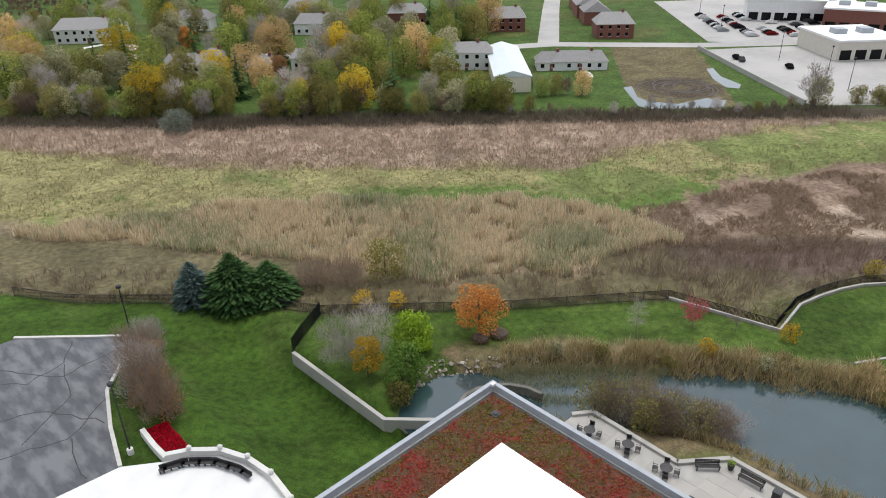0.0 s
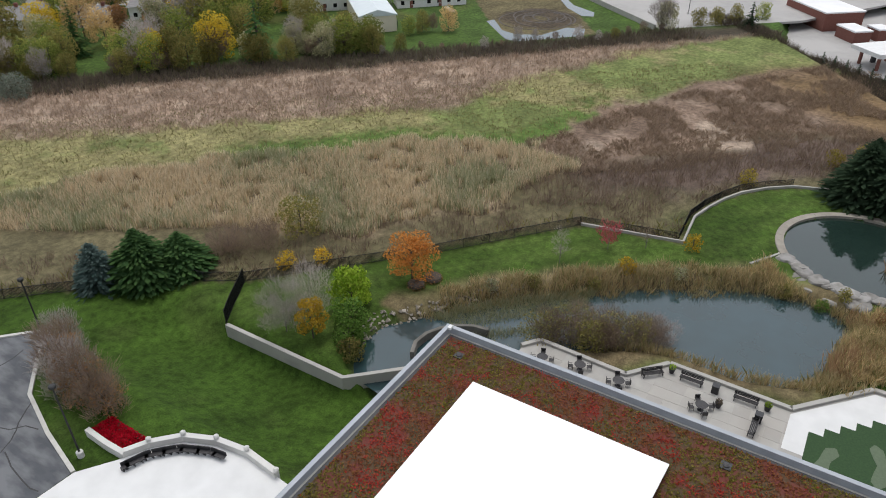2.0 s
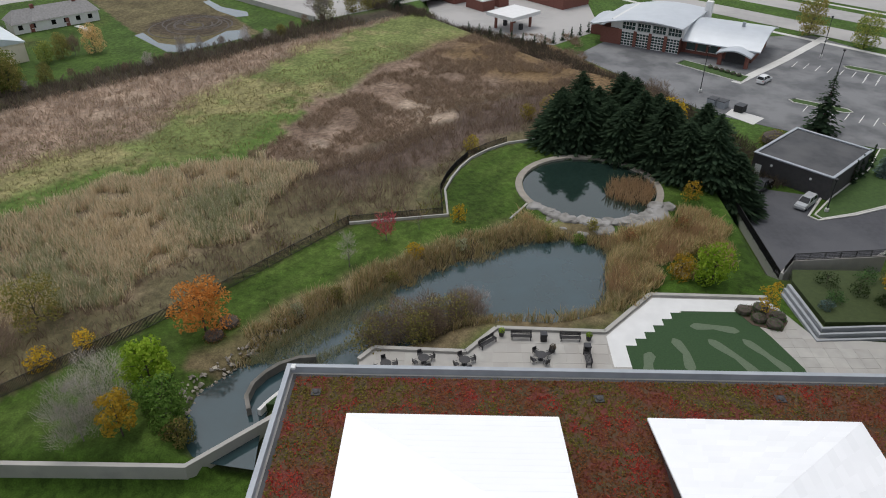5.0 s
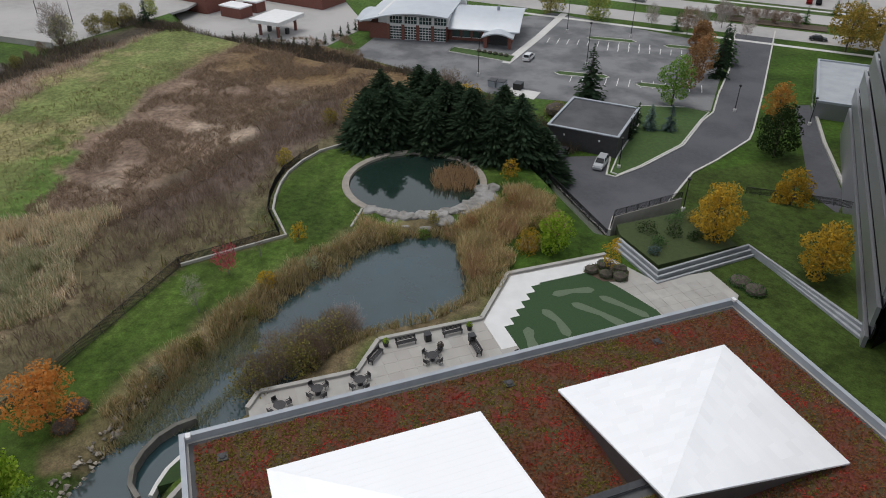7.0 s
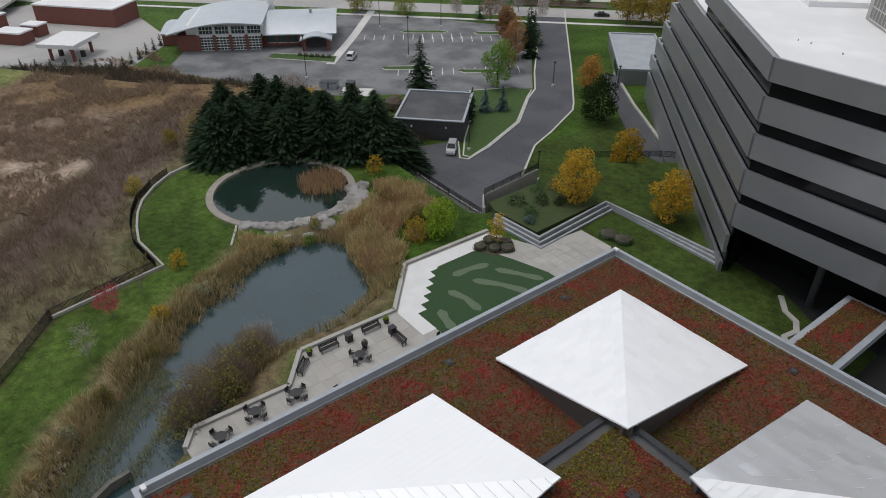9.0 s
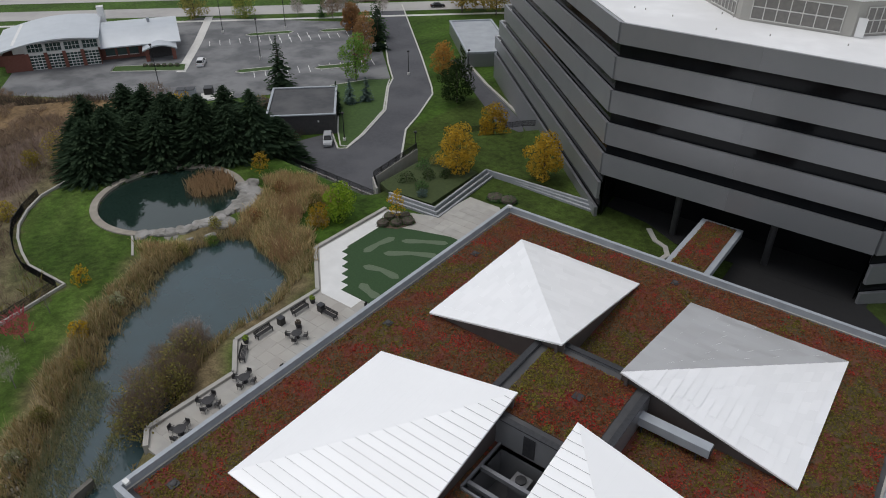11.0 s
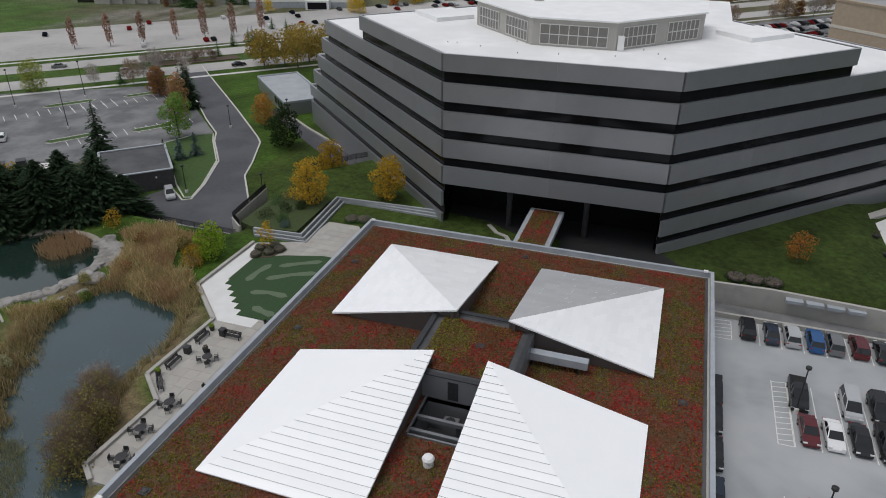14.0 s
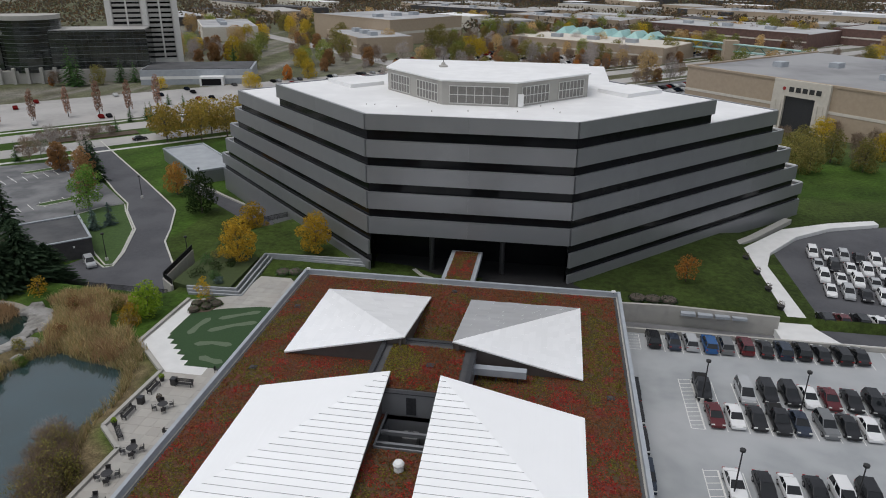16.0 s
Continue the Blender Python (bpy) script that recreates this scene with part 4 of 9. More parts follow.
def bare_tree(name, m, h, r, twig, label, n=1500, bark=None, trunk=0.14, group="", low=0.2, width=0.05):
    """A tree or tall shrub that has dropped its leaves: trunk, limbs and a haze of fine twigs."""
    t = thing(name, m, label, "shrub" if "shrub" in name else "tree", group)
    part("trunk", limbs(bmesh.new(), h, trunk, r * 0.8, 8, 0.2), bark or M_BARK_GREY, t)
    blobs = []
    for k in range(12):
        a = 2.4 * k
        f = (k + 0.5) / 12
        rr = r * (1 - 0.75 * abs(f - 0.45)) * rng.uniform(0.4, 0.75)
        blobs.append((math.cos(a) * rr, math.sin(a) * rr, h * (low + (0.9 - low) * f), r * rng.uniform(0.3, 0.5), 0.9))
    P, D = blob_points(blobs, n, 0.2)
    D = D * 0.6 + rng.normal(scale=0.35, size=D.shape)
    D[:, 2] = np.abs(D[:, 2]) + 0.5
    D /= np.linalg.norm(D, axis=1, keepdims=True)
    ln = rng.uniform(0.35, 1.0, n)[:, None] * r * 0.42
    side = np.cross(D, rng.normal(size=(n, 3)))
    side /= np.linalg.norm(side, axis=1, keepdims=True)
    side *= width / 2
    V = np.stack([P - side, P + side, P + D * ln], 1).reshape(-1, 3)
    c = new("crown", mesh_np("crown", V, np.arange(n * 3).reshape(n, 3), twig))
    c.parent = t
    return t


def conifer(name, m, h, r, leaf, label, tiers=22, per=15, group="", droop=0.28, bare=0.04, shape=0.8, fan=0.13):
    """A spruce or pine: whorls of drooping boughs, each a spray of narrow needle fans."""
    t = thing(name, m, label, "tree", group)
    part("trunk", tube(bmesh.new(), (0, 0, -0.3), (0, 0, h * 0.96), 0.03 * h, 0.02, 8), M_BARK, t)
    Vs, n = [], 0
    for k in range(tiers):
        f = (k + 0.3) / tiers
        z = h * (bare + (0.98 - bare) * f)
        R = r * (1 - f) ** shape * rng.uniform(0.85, 1.12) + 0.15
        for j in range(max(5, int(per * (1 - 0.55 * f)))):
            a = rng.uniform(0, 2 * math.pi)
            R2_ = R * rng.uniform(0.6, 1.1)
            d = np.array((math.cos(a), math.sin(a), 0.0))
            s = np.array((-math.sin(a), math.cos(a), 0.0))
            wid = (fan * R2_ + 0.12) * rng.uniform(0.8, 1.4)
            z1 = z - droop * R2_ + rng.uniform(-0.2, 0.2)
            for q in range(4):
                u0, u1 = q / 4, (q + 1.25) / 4
                c0 = d * R2_ * u0 + np.array((0, 0, z + (z1 - z) * u0 ** 1.2))
                c1 = d * R2_ * u1 + np.array((0, 0, z + (z1 - z) * u1 ** 1.2 + 0.12 * math.sin(q * 2.1)))
                ww = wid * (1.15 - 0.55 * u0) * rng.uniform(0.7, 1.2)
                tw = rng.uniform(-0.35, 0.35)
                up = np.array((0, 0, tw))
                Vs.append((c0, c0 * 0.4 + c1 * 0.6 + s * ww + up * ww, c1, c0 * 0.4 + c1 * 0.6 - s * ww - up * ww))
                n += 1
    V = np.array(Vs).reshape(-1, 3)
    c = new("crown", mesh_np("crown", V, np.arange(n * 4).reshape(n, 4), leaf))
    c.parent = t
    return t


def low_shrub(name, m, r, h, leaf, label, n=500, size=0.16, group=""):
    """A clipped mound: dense small leaves over a dark heart."""
    t = thing(name, m, label, "shrub", group)
    bm = bmesh.new()
    lathe(bm, [(r * 0.5, -0.05), (r * 0.85, h * 0.25), (r * 0.8, h * 0.6), (r * 0.3, h * 0.88)], 9)
    part("heart", bm, M_BARK, t)
    D = rng.normal(size=(n, 3))
    D[:, 2] = np.abs(D[:, 2])
    D /= np.linalg.norm(D, axis=1, keepdims=True)
    P = D * np.array((r, r, h)) * rng.uniform(0.82, 1.04, n)[:, None]
    V, F = leaf_quads(P, size, D)
    c = new("foliage", mesh_np("foliage", V, F, leaf))
    c.parent = t
    return t


def at(x, y, rz=0.0, s=1.0, dz=0.0):
    return pose(x, y, gz(x, y) + dz, 0, 0, rz) @ Matrix.Scale(s, 4)


# trees by the pond and on the lawns
leafy_tree("maple_tree", at(55.2, 51.0), 7.0, 3.6, L_ORANGE, "small maple in bright orange autumn leaf on the lawn", 2600, 0.36, 0.14)
low_shrub("barberry_shrub", at(54.0, 49.6), 1.3, 1.0, L_RUSSET, "dark russet clipped shrub under the orange maple", 420, group="shrubs under the maple")
low_shrub("barberry_shrub", at(56.4, 48.6), 1.4, 1.0, L_RUSSET, "dark russet clipped shrub under the orange maple", 420, group="shrubs under the maple")
bare_tree("redbud_tree", at(75.2, 32.0), 4.2, 1.9, L_RED, "small young tree with sparse crimson leaves", 420, M_BARK_GREY, 0.06, low=0.3, width=0.13)
bare_tree("young_tree", at(68.5, 36.2), 5.5, 1.5, L_GREYTWIG, "slender bare young tree on the lawn", 700, M_BARK_GREY, 0.06, low=0.3, width=0.03)
bare_tree("young_tree", at(78.1, 27.6), 4.0, 0.9, L_BROWNTWIG, "slender bare young tree on the lawn", 400, M_BARK_GREY, 0.05, low=0.3, width=0.03)
leafy_tree("serviceberry_tree", at(39.3, 54.0), 6.0, 2.0, L_GOLD, "slim tree with golden orange leaves by the wall", 1300, 0.34, 0.09)
bare_tree("bare_shrub", at(38.6, 57.5), 7.0, 3.2, L_GREYTWIG, "grey leafless multi-stemmed shrub by the wall", 3200, M_BARK_GREY, 0.08, low=0.12, width=0.03)
bare_tree("bare_shrub", at(42.6, 57.0), 7.2, 3.0, L_GREYTWIG, "grey leafless multi-stemmed shrub by the wall", 2600, M_BARK_GREY, 0.08, low=0.12, width=0.03)
leafy_tree("dogwood_tree", at(46.5, 54.0), 5.8, 3.0, L_LIME, "bushy tree with lime-green leaves beside the channel", 2300, 0.42, 0.1, low=0.15)
leafy_tree("willow_shrub", at(43.0, 51.5), 4.0, 2.8, L_FRESH, "dense green shrub on the bank of the channel", 2000, 0.32, 0.08, low=0.05)
leafy_tree("willow_shrub", at(41.0, 50.0), 3.4, 2.2, L_FRESH, "yellow-green shrub on the bank of the channel", 1300, 0.3, 0.08, low=0.05)
leafy_tree("willow_shrub", at(39.5, 48.8), 2.6, 1.8, L_OLIVE, "olive-yellow shrub on the bank of the channel", 900, 0.3, 0.08, low=0.05)
for x, y, h, r, lf in ((55.8, 29.0, 5.4, 3.3, L_OLIVE), (57.0, 25.5, 5.2, 3.3, L_OLIVE), (58.6, 22.2, 4.6, 2.9, L_OLIVE), (53.8, 32.0, 5.0, 2.8, L_OLIVE), (54.8, 26.3, 3.8, 2.2, L_OLIVE)):
    leafy_tree("willow_bush", at(x, y, dz=0.4), h, r, lf, "half-bare olive-brown bush between terrace and pond", 1100, 0.25, 0.07, low=0.1, group="bushes on the pond bank")
    bare_tree("bare_shrub", at(x + 0.8, y - 1.2, dz=0.3), h * 0.9, r, L_BROWNTWIG, "leafless brown shrub between terrace and pond", 3400, M_BARK, 0.05, low=0.1, width=0.035, group="bushes on the pond bank")
bare_tree("bare_shrub", at(61.0, 20.0, dz=0.3), 3.6, 2.4, L_GREYTWIG, "leafless grey shrub at the water's edge", 1600, M_BARK_GREY, 0.05, low=0.1, width=0.03, group="bushes on the pond bank")
leafy_tree("birch_tree", at(66.5, -10.2), 5.6, 2.8, L_LIME, "rounded tree with yellow-green leaves by the fence", 1800, 0.38, 0.1, low=0.15)
leafy_tree("gold_shrub", at(67.5, -6.5), 3.6, 2.0, L_GOLD, "rust-gold shrub beside the reeds", 800, 0.3, 0.08, low=0.05)
leafy_tree("gold_shrub", at(81.0, 22.0), 2.6, 1.4, L_YELLOW, "small bright yellow shrub by the fence", 420, 0.28, 0.06, low=0.05)
leafy_tree("gold_shrub", at(71.0, 27.8), 2.4, 1.3, L_YELLOW, "small yellow shrub on the pond's bank", 420, 0.28, 0.06, low=0.05)
leafy_tree("honey_locust_tree", at(61.5, -32.2), 8.4, 3.9, L_GOLD, "golden-leaved tree on the lawn by the office block", 3200, 0.40, 0.16, low=0.2, group="golden lawn trees")
leafy_tree("honey_locust_tree", at(48.8, -38.4), 8.0, 3.7, L_GOLD, "golden-leaved tree on the lawn by the office block", 3000, 0.40, 0.16, low=0.2, group="golden lawn trees")
leafy_tree("honey_locust_tree", at(66.8, -51.0), 8.2, 3.5, L_GOLD, "golden-leaved tree on the lawn by the office block", 2600, 0.42, 0.16, low=0.2, group="golden lawn trees")
leafy_tree("oak_tree", at(87.0, -67.0), 10.0, 4.4, L_DARKGREEN, "dark green tree beside the service road", 3200, 0.45, 0.2, low=0.15)
leafy_tree("maple_tree", at(99.5, -78.5), 8.5, 3.4, L_RUSTGOLD, "russet-orange tree beside the service road", 1800, 0.45, 0.16, low=0.2)
leafy_tree("elm_tree", at(114.4, -64.0), 11.0, 4.0, L_FRESH, "green-gold tree on the grass island", 2600, 0.45, 0.2, low=0.15)
for x, y, h, lf in ((121.5, -74.0, 11, L_RUSSET), (128.0, -82.0, 10.5, L_RUSSET)):
    leafy_tree("pear_tree", at(x, y), h, 3.2, lf, "russet columnar tree beside the service road", 1700, 0.45, 0.16, low=0.12, group="roadside row")
for x, y in ((126.5, -85.5), (133.0, -92.0)):
    conifer("spruce_tree", at(x, y), 11.5, 3.2, L_SPRUCE, "dark spruce beside the service road", 20, 13, "roadside row")
conifer("spruce_tree", at(124.5, -49.5), 12.5, 4.0, L_SPRUCE, "tall dark spruce behind the utility shed", 24, 15)
for x, y in ((105.0, -52.0), (103.4, -55.6)):
    conifer("blue_spruce_tree", at(x, y), 5.6, 1.9, L_BLUE, "small conical blue spruce on the grass", 16, 14, "blue spruces")
conifer("fir_tree", at(37.2, 81.3, dz=0.0), 7.5, 5.2, L_FIR, "broad green fir by the boundary fence", 34, 74, droop=0.06, shape=0.75, fan=0.05)
conifer("blue_spruce_tree", at(32.8, 84.6), 6.5, 3.4, L_BLUE, "blue-grey spruce by the boundary fence", 30, 56, droop=0.1, shape=0.7, fan=0.06)
conifer("fir_tree", at(41.2, 78.4), 5.8, 4.4, L_FIR, "broad green fir by the boundary fence", 32, 70, droop=0.06, shape=0.75, fan=0.05)
leafy_tree("willow_bush", at(56.2, 71.0), 6.5, 3.6, L_OLIVE, "half-bare yellow-olive willow bush beyond the fence", 1600, 0.36, 0.1, low=0.05)
leafy_tree("gold_shrub", at(48.6, 66.6), 2.8, 1.7, L_YELLOW, "small yellow shrub against the boundary fence", 450, 0.3, 0.06, low=0.05)
leafy_tree("gold_shrub", at(52.0, 63.5), 2.4, 1.4, L_YELLOW, "small yellow shrub against the boundary fence", 350, 0.3, 0.06, low=0.05)
bare_tree("bare_shrub", at(50.5, 73.0), 3.5, 3.5, L_BROWNTWIG, "purple-brown leafless thicket beyond the fence", 2600, M_BARK, 0.05, low=0.05, width=0.04)
bare_tree("bare_shrub", at(47.5, 76.5), 3.5, 3.5, L_BROWNTWIG, "purple-brown leafless thicket beyond the fence", 2600, M_BARK, 0.05, low=0.05, width=0.04)
# shrubs beside the car park
for x, y, s in ((22.4, 75.8, 1.15), (19.9, 71.7, 1.4), (18.7, 68.2, 1.4), (18.3, 64.8, 1.5), (18.4, 62.0, 1.2)):
    bare_tree("bare_shrub", at(x, y, 40 * x, s), 4.2, 2.3, L_GREYTWIG if y > 73 or 66 < y < 70 else L_BROWNTWIG, "leafless grey-brown shrub beside the car park", 2600, M_BARK, 0.06, low=0.05, width=0.035, group="shrubs beside the car park")
    leafy_tree("willow_bush", at(x + 0.5, y + 0.4, 10 * x, s), 3.0, 1.9, L_RUSSET, "thin brown-leaved bush beside the car park", 700, 0.24, 0.05, low=0.05, group="shrubs beside the car park")
# pine grove behind the round pool
k = 0
for x, y in ((108.0, 4.5), (107.5, 1.0), (108.0, -4.0), (106.0, -9.0), (102.0, -13.0), (98.0, -16.0), (94.5, -18.0), (111.5, 4.0), (112.5, -2.5), (111.0, -8.5), (107.0, -14.0), (102.5, -18.5), (115.5, 0.0), (98.5, -21.5), (115, -7), (92.5, -21.5), (104.0, -5.5), (99.5, -11.0), (109.5, -12.5), (96.0, -14.0)):
    conifer("pine_tree", at(x, y), 10.0 + 1.6 * math.sin(k * 2.3), 5.4, L_SPRUCE, "dark evergreen in the grove behind the round pool", 36, 58, "pine grove", droop=0.10, shape=0.6, fan=0.045)
    k += 1
leafy_tree("maple_tree", at(112.0, -16.0), 7.5, 3.0, L_YELLOW, "yellow-leaved tree at the end of the pine grove", 1200, 0.4, 0.12)
bare_tree("bare_tree", at(117.0, -14.0), 9.0, 3.5, L_BROWNTWIG, "bare purple-brown tree behind the pine grove", 2200, M_BARK, 0.12)
leafy_tree("gold_shrub", at(88.2, -13.5), 3.2, 1.8, L_GOLD, "rust-gold shrub at the foot of the pines", 500, 0.3, 0.06, low=0.05)
for x, y, h in ((118.2, 4.9, 5.5), (119.1, 9.1, 3.4), (105.0, 19.9, 3.0)):
    leafy_tree("gold_shrub", at(x, y), h, h * 0.5, L_OLIVEGOLD, "yellow-olive shrub beyond the curving wall", 700, 0.28, 0.06, low=0.05, group="shrubs beyond the wall")
low_shrub("juniper_shrub", at(118.0, -38.0), 2.8, 3.0, L_OLIVE, "olive shrub behind the utility shed", 700, 0.3)
for k in range(4):
    conifer("arborvitae_tree", at(102.2 + 2.2 * k, -45.4 - 2.1 * k), 4.6, 1.0, L_SPRUCE, "narrow dark arborvitae against the shed wall", 14, 10, "arborvitae along the shed")

# sapling and clipped shrubs on the terrace
leafy_tree("ginkgo_tree", pose(59.2, -14.2, -0.2), 5.0, 1.5, L_YELLOW, "slim young tree with yellow-green leaves on the terrace", 420, 0.3, 0.06, low=0.3)
for x, y, r in ((59.9, -11.9, 1.0), (58.4, -13.2, 1.0), (57.4, -14.6, 1.1), (60.4, -14.0, 1.05), (58.8, -15.6, 1.0)):
    low_shrub("boxwood_shrub", pose(x, y, -0.18), r, 1.0, L_FIR, "dark clipped round shrub at the sapling's foot", 380, 0.14, "clipped shrubs round the sapling")

# sedum on the roofs
L_SED_RED = leaf_mat("red_sedum", [(0.17, 0.020, 0.017), (0.275, 0.038, 0.028), (0.205, 0.062, 0.035)], val=0.1)
L_SED_RUST = leaf_mat("rust_sedum", [(0.125, 0.045, 0.022), (0.17, 0.068, 0.032), (0.13, 0.068, 0.027)], val=0.1)
L_SED_GREEN = leaf_mat("green_sedum", [(0.08, 0.075, 0.016), (0.135, 0.122, 0.026), (0.175, 0.14, 0.036)], val=0.1)


def sedum_bed(name, x0, y0, x1, y1, z, holes, n, label, parent=None):
    X, Y = rng.uniform(x0, x1, n), rng.uniform(y0, y1, n)
    keep = np.ones(n, bool)
    for a, b, c, d in holes:
        keep &= ~((X > a) & (X < c) & (Y > b) & (Y < d))
    X, Y = X[keep], Y[keep]
    f = np.array([noise.noise((x * 0.33, y * 0.33, 0.3)) + 0.7 * noise.noise((x * 1.1, y * 1.1, 4.0)) for x, y in zip(X, Y)])
    # the beds near the building are more rust-brown than those by the pond
    f2 = f + 0.13 * rng.normal(size=len(f))
    red = np.clip((Y + 12) / 30, 0, 1) * 0.42
    g2 = np.array([noise.noise((x * 0.22, y * 0.22, 8.3)) for x, y in zip(X, Y)]) + 0.35 * np.array([noise.noise((x * 0.8, y * 0.8, 1.3)) for x, y in zip(X, Y)]) + 0.09 * rng.normal(size=len(X))
    kinds = np.where(g2 > 0.12 + 0.08 * (Y < -5), 2, np.where(f2 > 0.40 - red, 0, 1))
    for kk, (lf, nm) in enumerate(((L_SED_RED, "red_sedum"), (L_SED_RUST, "rust_sedum"), (L_SED_GREEN, "green_sedum"))):
        q = kinds == kk
        P = np.stack([X[q], Y[q], z + 0.04 + 0.10 * rng.random(q.sum())], 1)
        V, F = leaf_quads(P, 0.23, None, 1.2)
        V[:, 2] = np.maximum(V[:, 2], z + 0.01)
        tagged(new(nm, mesh_np(nm, V, F, lf)), label + (" in deep red", " in rust brown", " in olive green")[kk], "sedum", "", "stuff")


HOLES = [(0.7, -13.2, 15.6, 4.8), (0.7, 14.0, 15.6, 31.7), (22.4, 13.8, 37.8, 31.7), (22.4, -13.5, 37.8, 4.8), (12.9, 3.0, 25.2, 15.8), (16.0, 15.0, 22.2, 21.5)]
for a, b, c, d in ((PX0 + 1.05, PY0 + 1.05, PX1 - 1.05, 15.4), (PX0 + 1.05, 15.4, 16.05, 21.4), (22.05, 15.4, PX1 - 1.05, 21.4), (PX0 + 1.05, 21.4, PX1 - 1.05, PY1 - 1.05)):
    slab("sedum_soil_bed", [(a, b), (c, b), (c, d), (a, d)], DECK_Z - 0.02, DECK_Z + 0.06, M_SEDUM, "thin soil of the sedum roof", "soil")
sedum_bed("roof", PX0 + 1.05, PY0 + 1.05, PX1 - 1.05, PY1 - 1.05, DECK_Z + 0.06, HOLES, 115000, "sedum mat on the pavilion roof")
slab("centre_soil_bed", [(CB[0] + 1.3, CB[1] + 1.3), (CB[2] - 1.3, CB[1] + 1.3), (CB[2] - 1.3, CB[3] - 1.3), (CB[0] + 1.3, CB[3] - 1.3)], 6.92, 7.0, M_SEDUM, "thin soil of the raised sedum bed", "soil")
sedum_bed("centre", CB[0] + 1.3, CB[1] + 1.3, CB[2] - 1.3, CB[3] - 1.3, 7.0, [], 5600, "sedum mat on the raised block")
slab("link_soil_bed", [(17.3, -34.0), (21.3, -34.0), (21.3, -20.8), (17.3, -20.8)], 3.9, 3.96, M_SEDUM, "thin soil on the link roof", "soil")
sedum_bed("link", 17.3, -34.0, 21.3, -20.8, 3.96, [], 2600, "sedum mat on the link roof")


def scatter(n, box_, keep):
    X, Y = rng.uniform(box_[0], box_[2], n), rng.uniform(box_[1], box_[3], n)
    k = keep(X, Y)
    X, Y = X[k], Y[k]
    return np.stack([X, Y, ground_z(X, Y) - 0.05], 1)


def reeds(name, P, h, w, leaf, label, per=6, lean=0.22, spread=0.25):
    V, F = blades(P, h, w, lean, per, spread)
    return tagged(new(name, mesh_np(name, V, F, leaf)), label, "reeds", "", "stuff")


def nz(X, Y, s, o):
    return np.array([noise.noise((x * s, y * s, o)) for x, y in zip(X, Y)])


def marsh(X, Y):
    U, V = (X - Y) * 0.7071, (X + Y) * 0.7071
    w = V + 5 * nz(X, Y, 0.05, 3.1) + 3 * nz(X, Y, 0.16, 7.7)
    lo = np.interp(U, (-110, -43, -26, -8, 16, 27), (112, 99, 98, 89, 89, 97))
    hi = np.interp(U, (-110, -59, -42, -16, 11, 31), (108, 112, 120, 121, 120, 116))
    return (w > lo) & (w < hi) & (U < 34 + 6 * nz(X, Y, 0.16, 1.0)) & (U > -75) & (nz(X, Y, 0.3, 4.0) + 0.6 * nz(X, Y, 0.8, 2.0) > -0.22)


P = scatter(78000, (10, 40, 115, 150), marsh)
pick = nz(P[:, 0], P[:, 1], 0.06, 9.0) + 0.3 * rng.normal(size=len(P))
reeds("marsh_reeds", P[pick < 0.22], 1.9, 0.085, L_STRAW, "tall straw-coloured reeds of the marsh", 6, 0.16)
reeds("marsh_reeds", P[pick >= 0.22], 1.9, 0.085, L_REED_GREEN, "grey-green reeds among the straw in the marsh", 6, 0.2)
P = scatter(26000, (70, -10, 190, 90), lambda X, Y: ((X - Y) * 0.7071 > 28) & ((X + Y) * 0.7071 > 98 + 4 * nz(X, Y, 0.1, 2.0)) & ((X + Y) * 0.7071 < np.interp((X - Y) * 0.7071, (28, 56, 80, 110), (114, 126, 134, 140))) & (nz(X, Y, 0.12, 5.0) > -0.12))
reeds("lodged_reeds", P, 1.0, 0.09, leaf_mat("lodged_reeds", [(0.17, 0.125, 0.088), (0.27, 0.205, 0.15), (0.21, 0.155, 0.11), (0.15, 0.11, 0.08)], 1.9), "brown reeds lodged in waves by the wind", 6, 0.7)
# pond margin
D_IN = lambda X, Y: edge_dist(POND, X, Y) * np.where(inside(POND, X, Y), -1, 1)


def margin(X, Y):
    d = D_IN(X, Y) + 1.6 * nz(X, Y, 0.2, 2.2)
    north = (X + 0.9 * Y > 84) & (X > 54)
    east = (Y < 9) & (X > 60) & (X + Y > 60)
    wid = np.where(east & (X < 75), 4.6, np.where(north, 3.0, 1.1)) * (1 + 0.9 * nz(X, Y, 0.35, 12.0))
    return (d < wid) & (d > np.where(north, -1.5, -0.4) * (1 + 1.2 * nz(X, Y, 0.3, 15.0))) & (X > 50) & (X < 88) & (Y > -8) & ~((X < 56) & (Y < 34)) & (np.hypot(X - CIRC[0], Y - CIRC[1]) > CIRC[2] + 3.4) & ~inside(TER, X, Y)


P = scatter(17000, (48, -10, 92, 54), margin)
hh = 1.45 + 0.9 * nz(P[:, 0], P[:, 1], 0.3, 21.0)
reeds("pond_reeds", P, np.clip(hh, 0.5, 2.3), 0.075, L_TAWNY, "tawny cattails and grasses on the pond's margin", 7, 0.26)
P = scatter(9000, (50, 30, 66, 48), lambda X, Y: (D_IN(X, Y) < -0.3) & (D_IN(X, Y) > -4.0) & (X + Y > 88) & (X > 51))
reeds("pond_reeds", P, 1.5, 0.07, L_REED_GREEN, "green rushes standing in the channel", 6, 0.2)
P = scatter(2500, (80, -10, 104, 14), lambda X, Y: np.hypot(X - 90.0, (Y + 6.2) * 0.75) < 4.0)
P = P[np.hypot(P[:, 0] - CIRC[0], P[:, 1] - CIRC[1]) < CIRC[2] - 1]
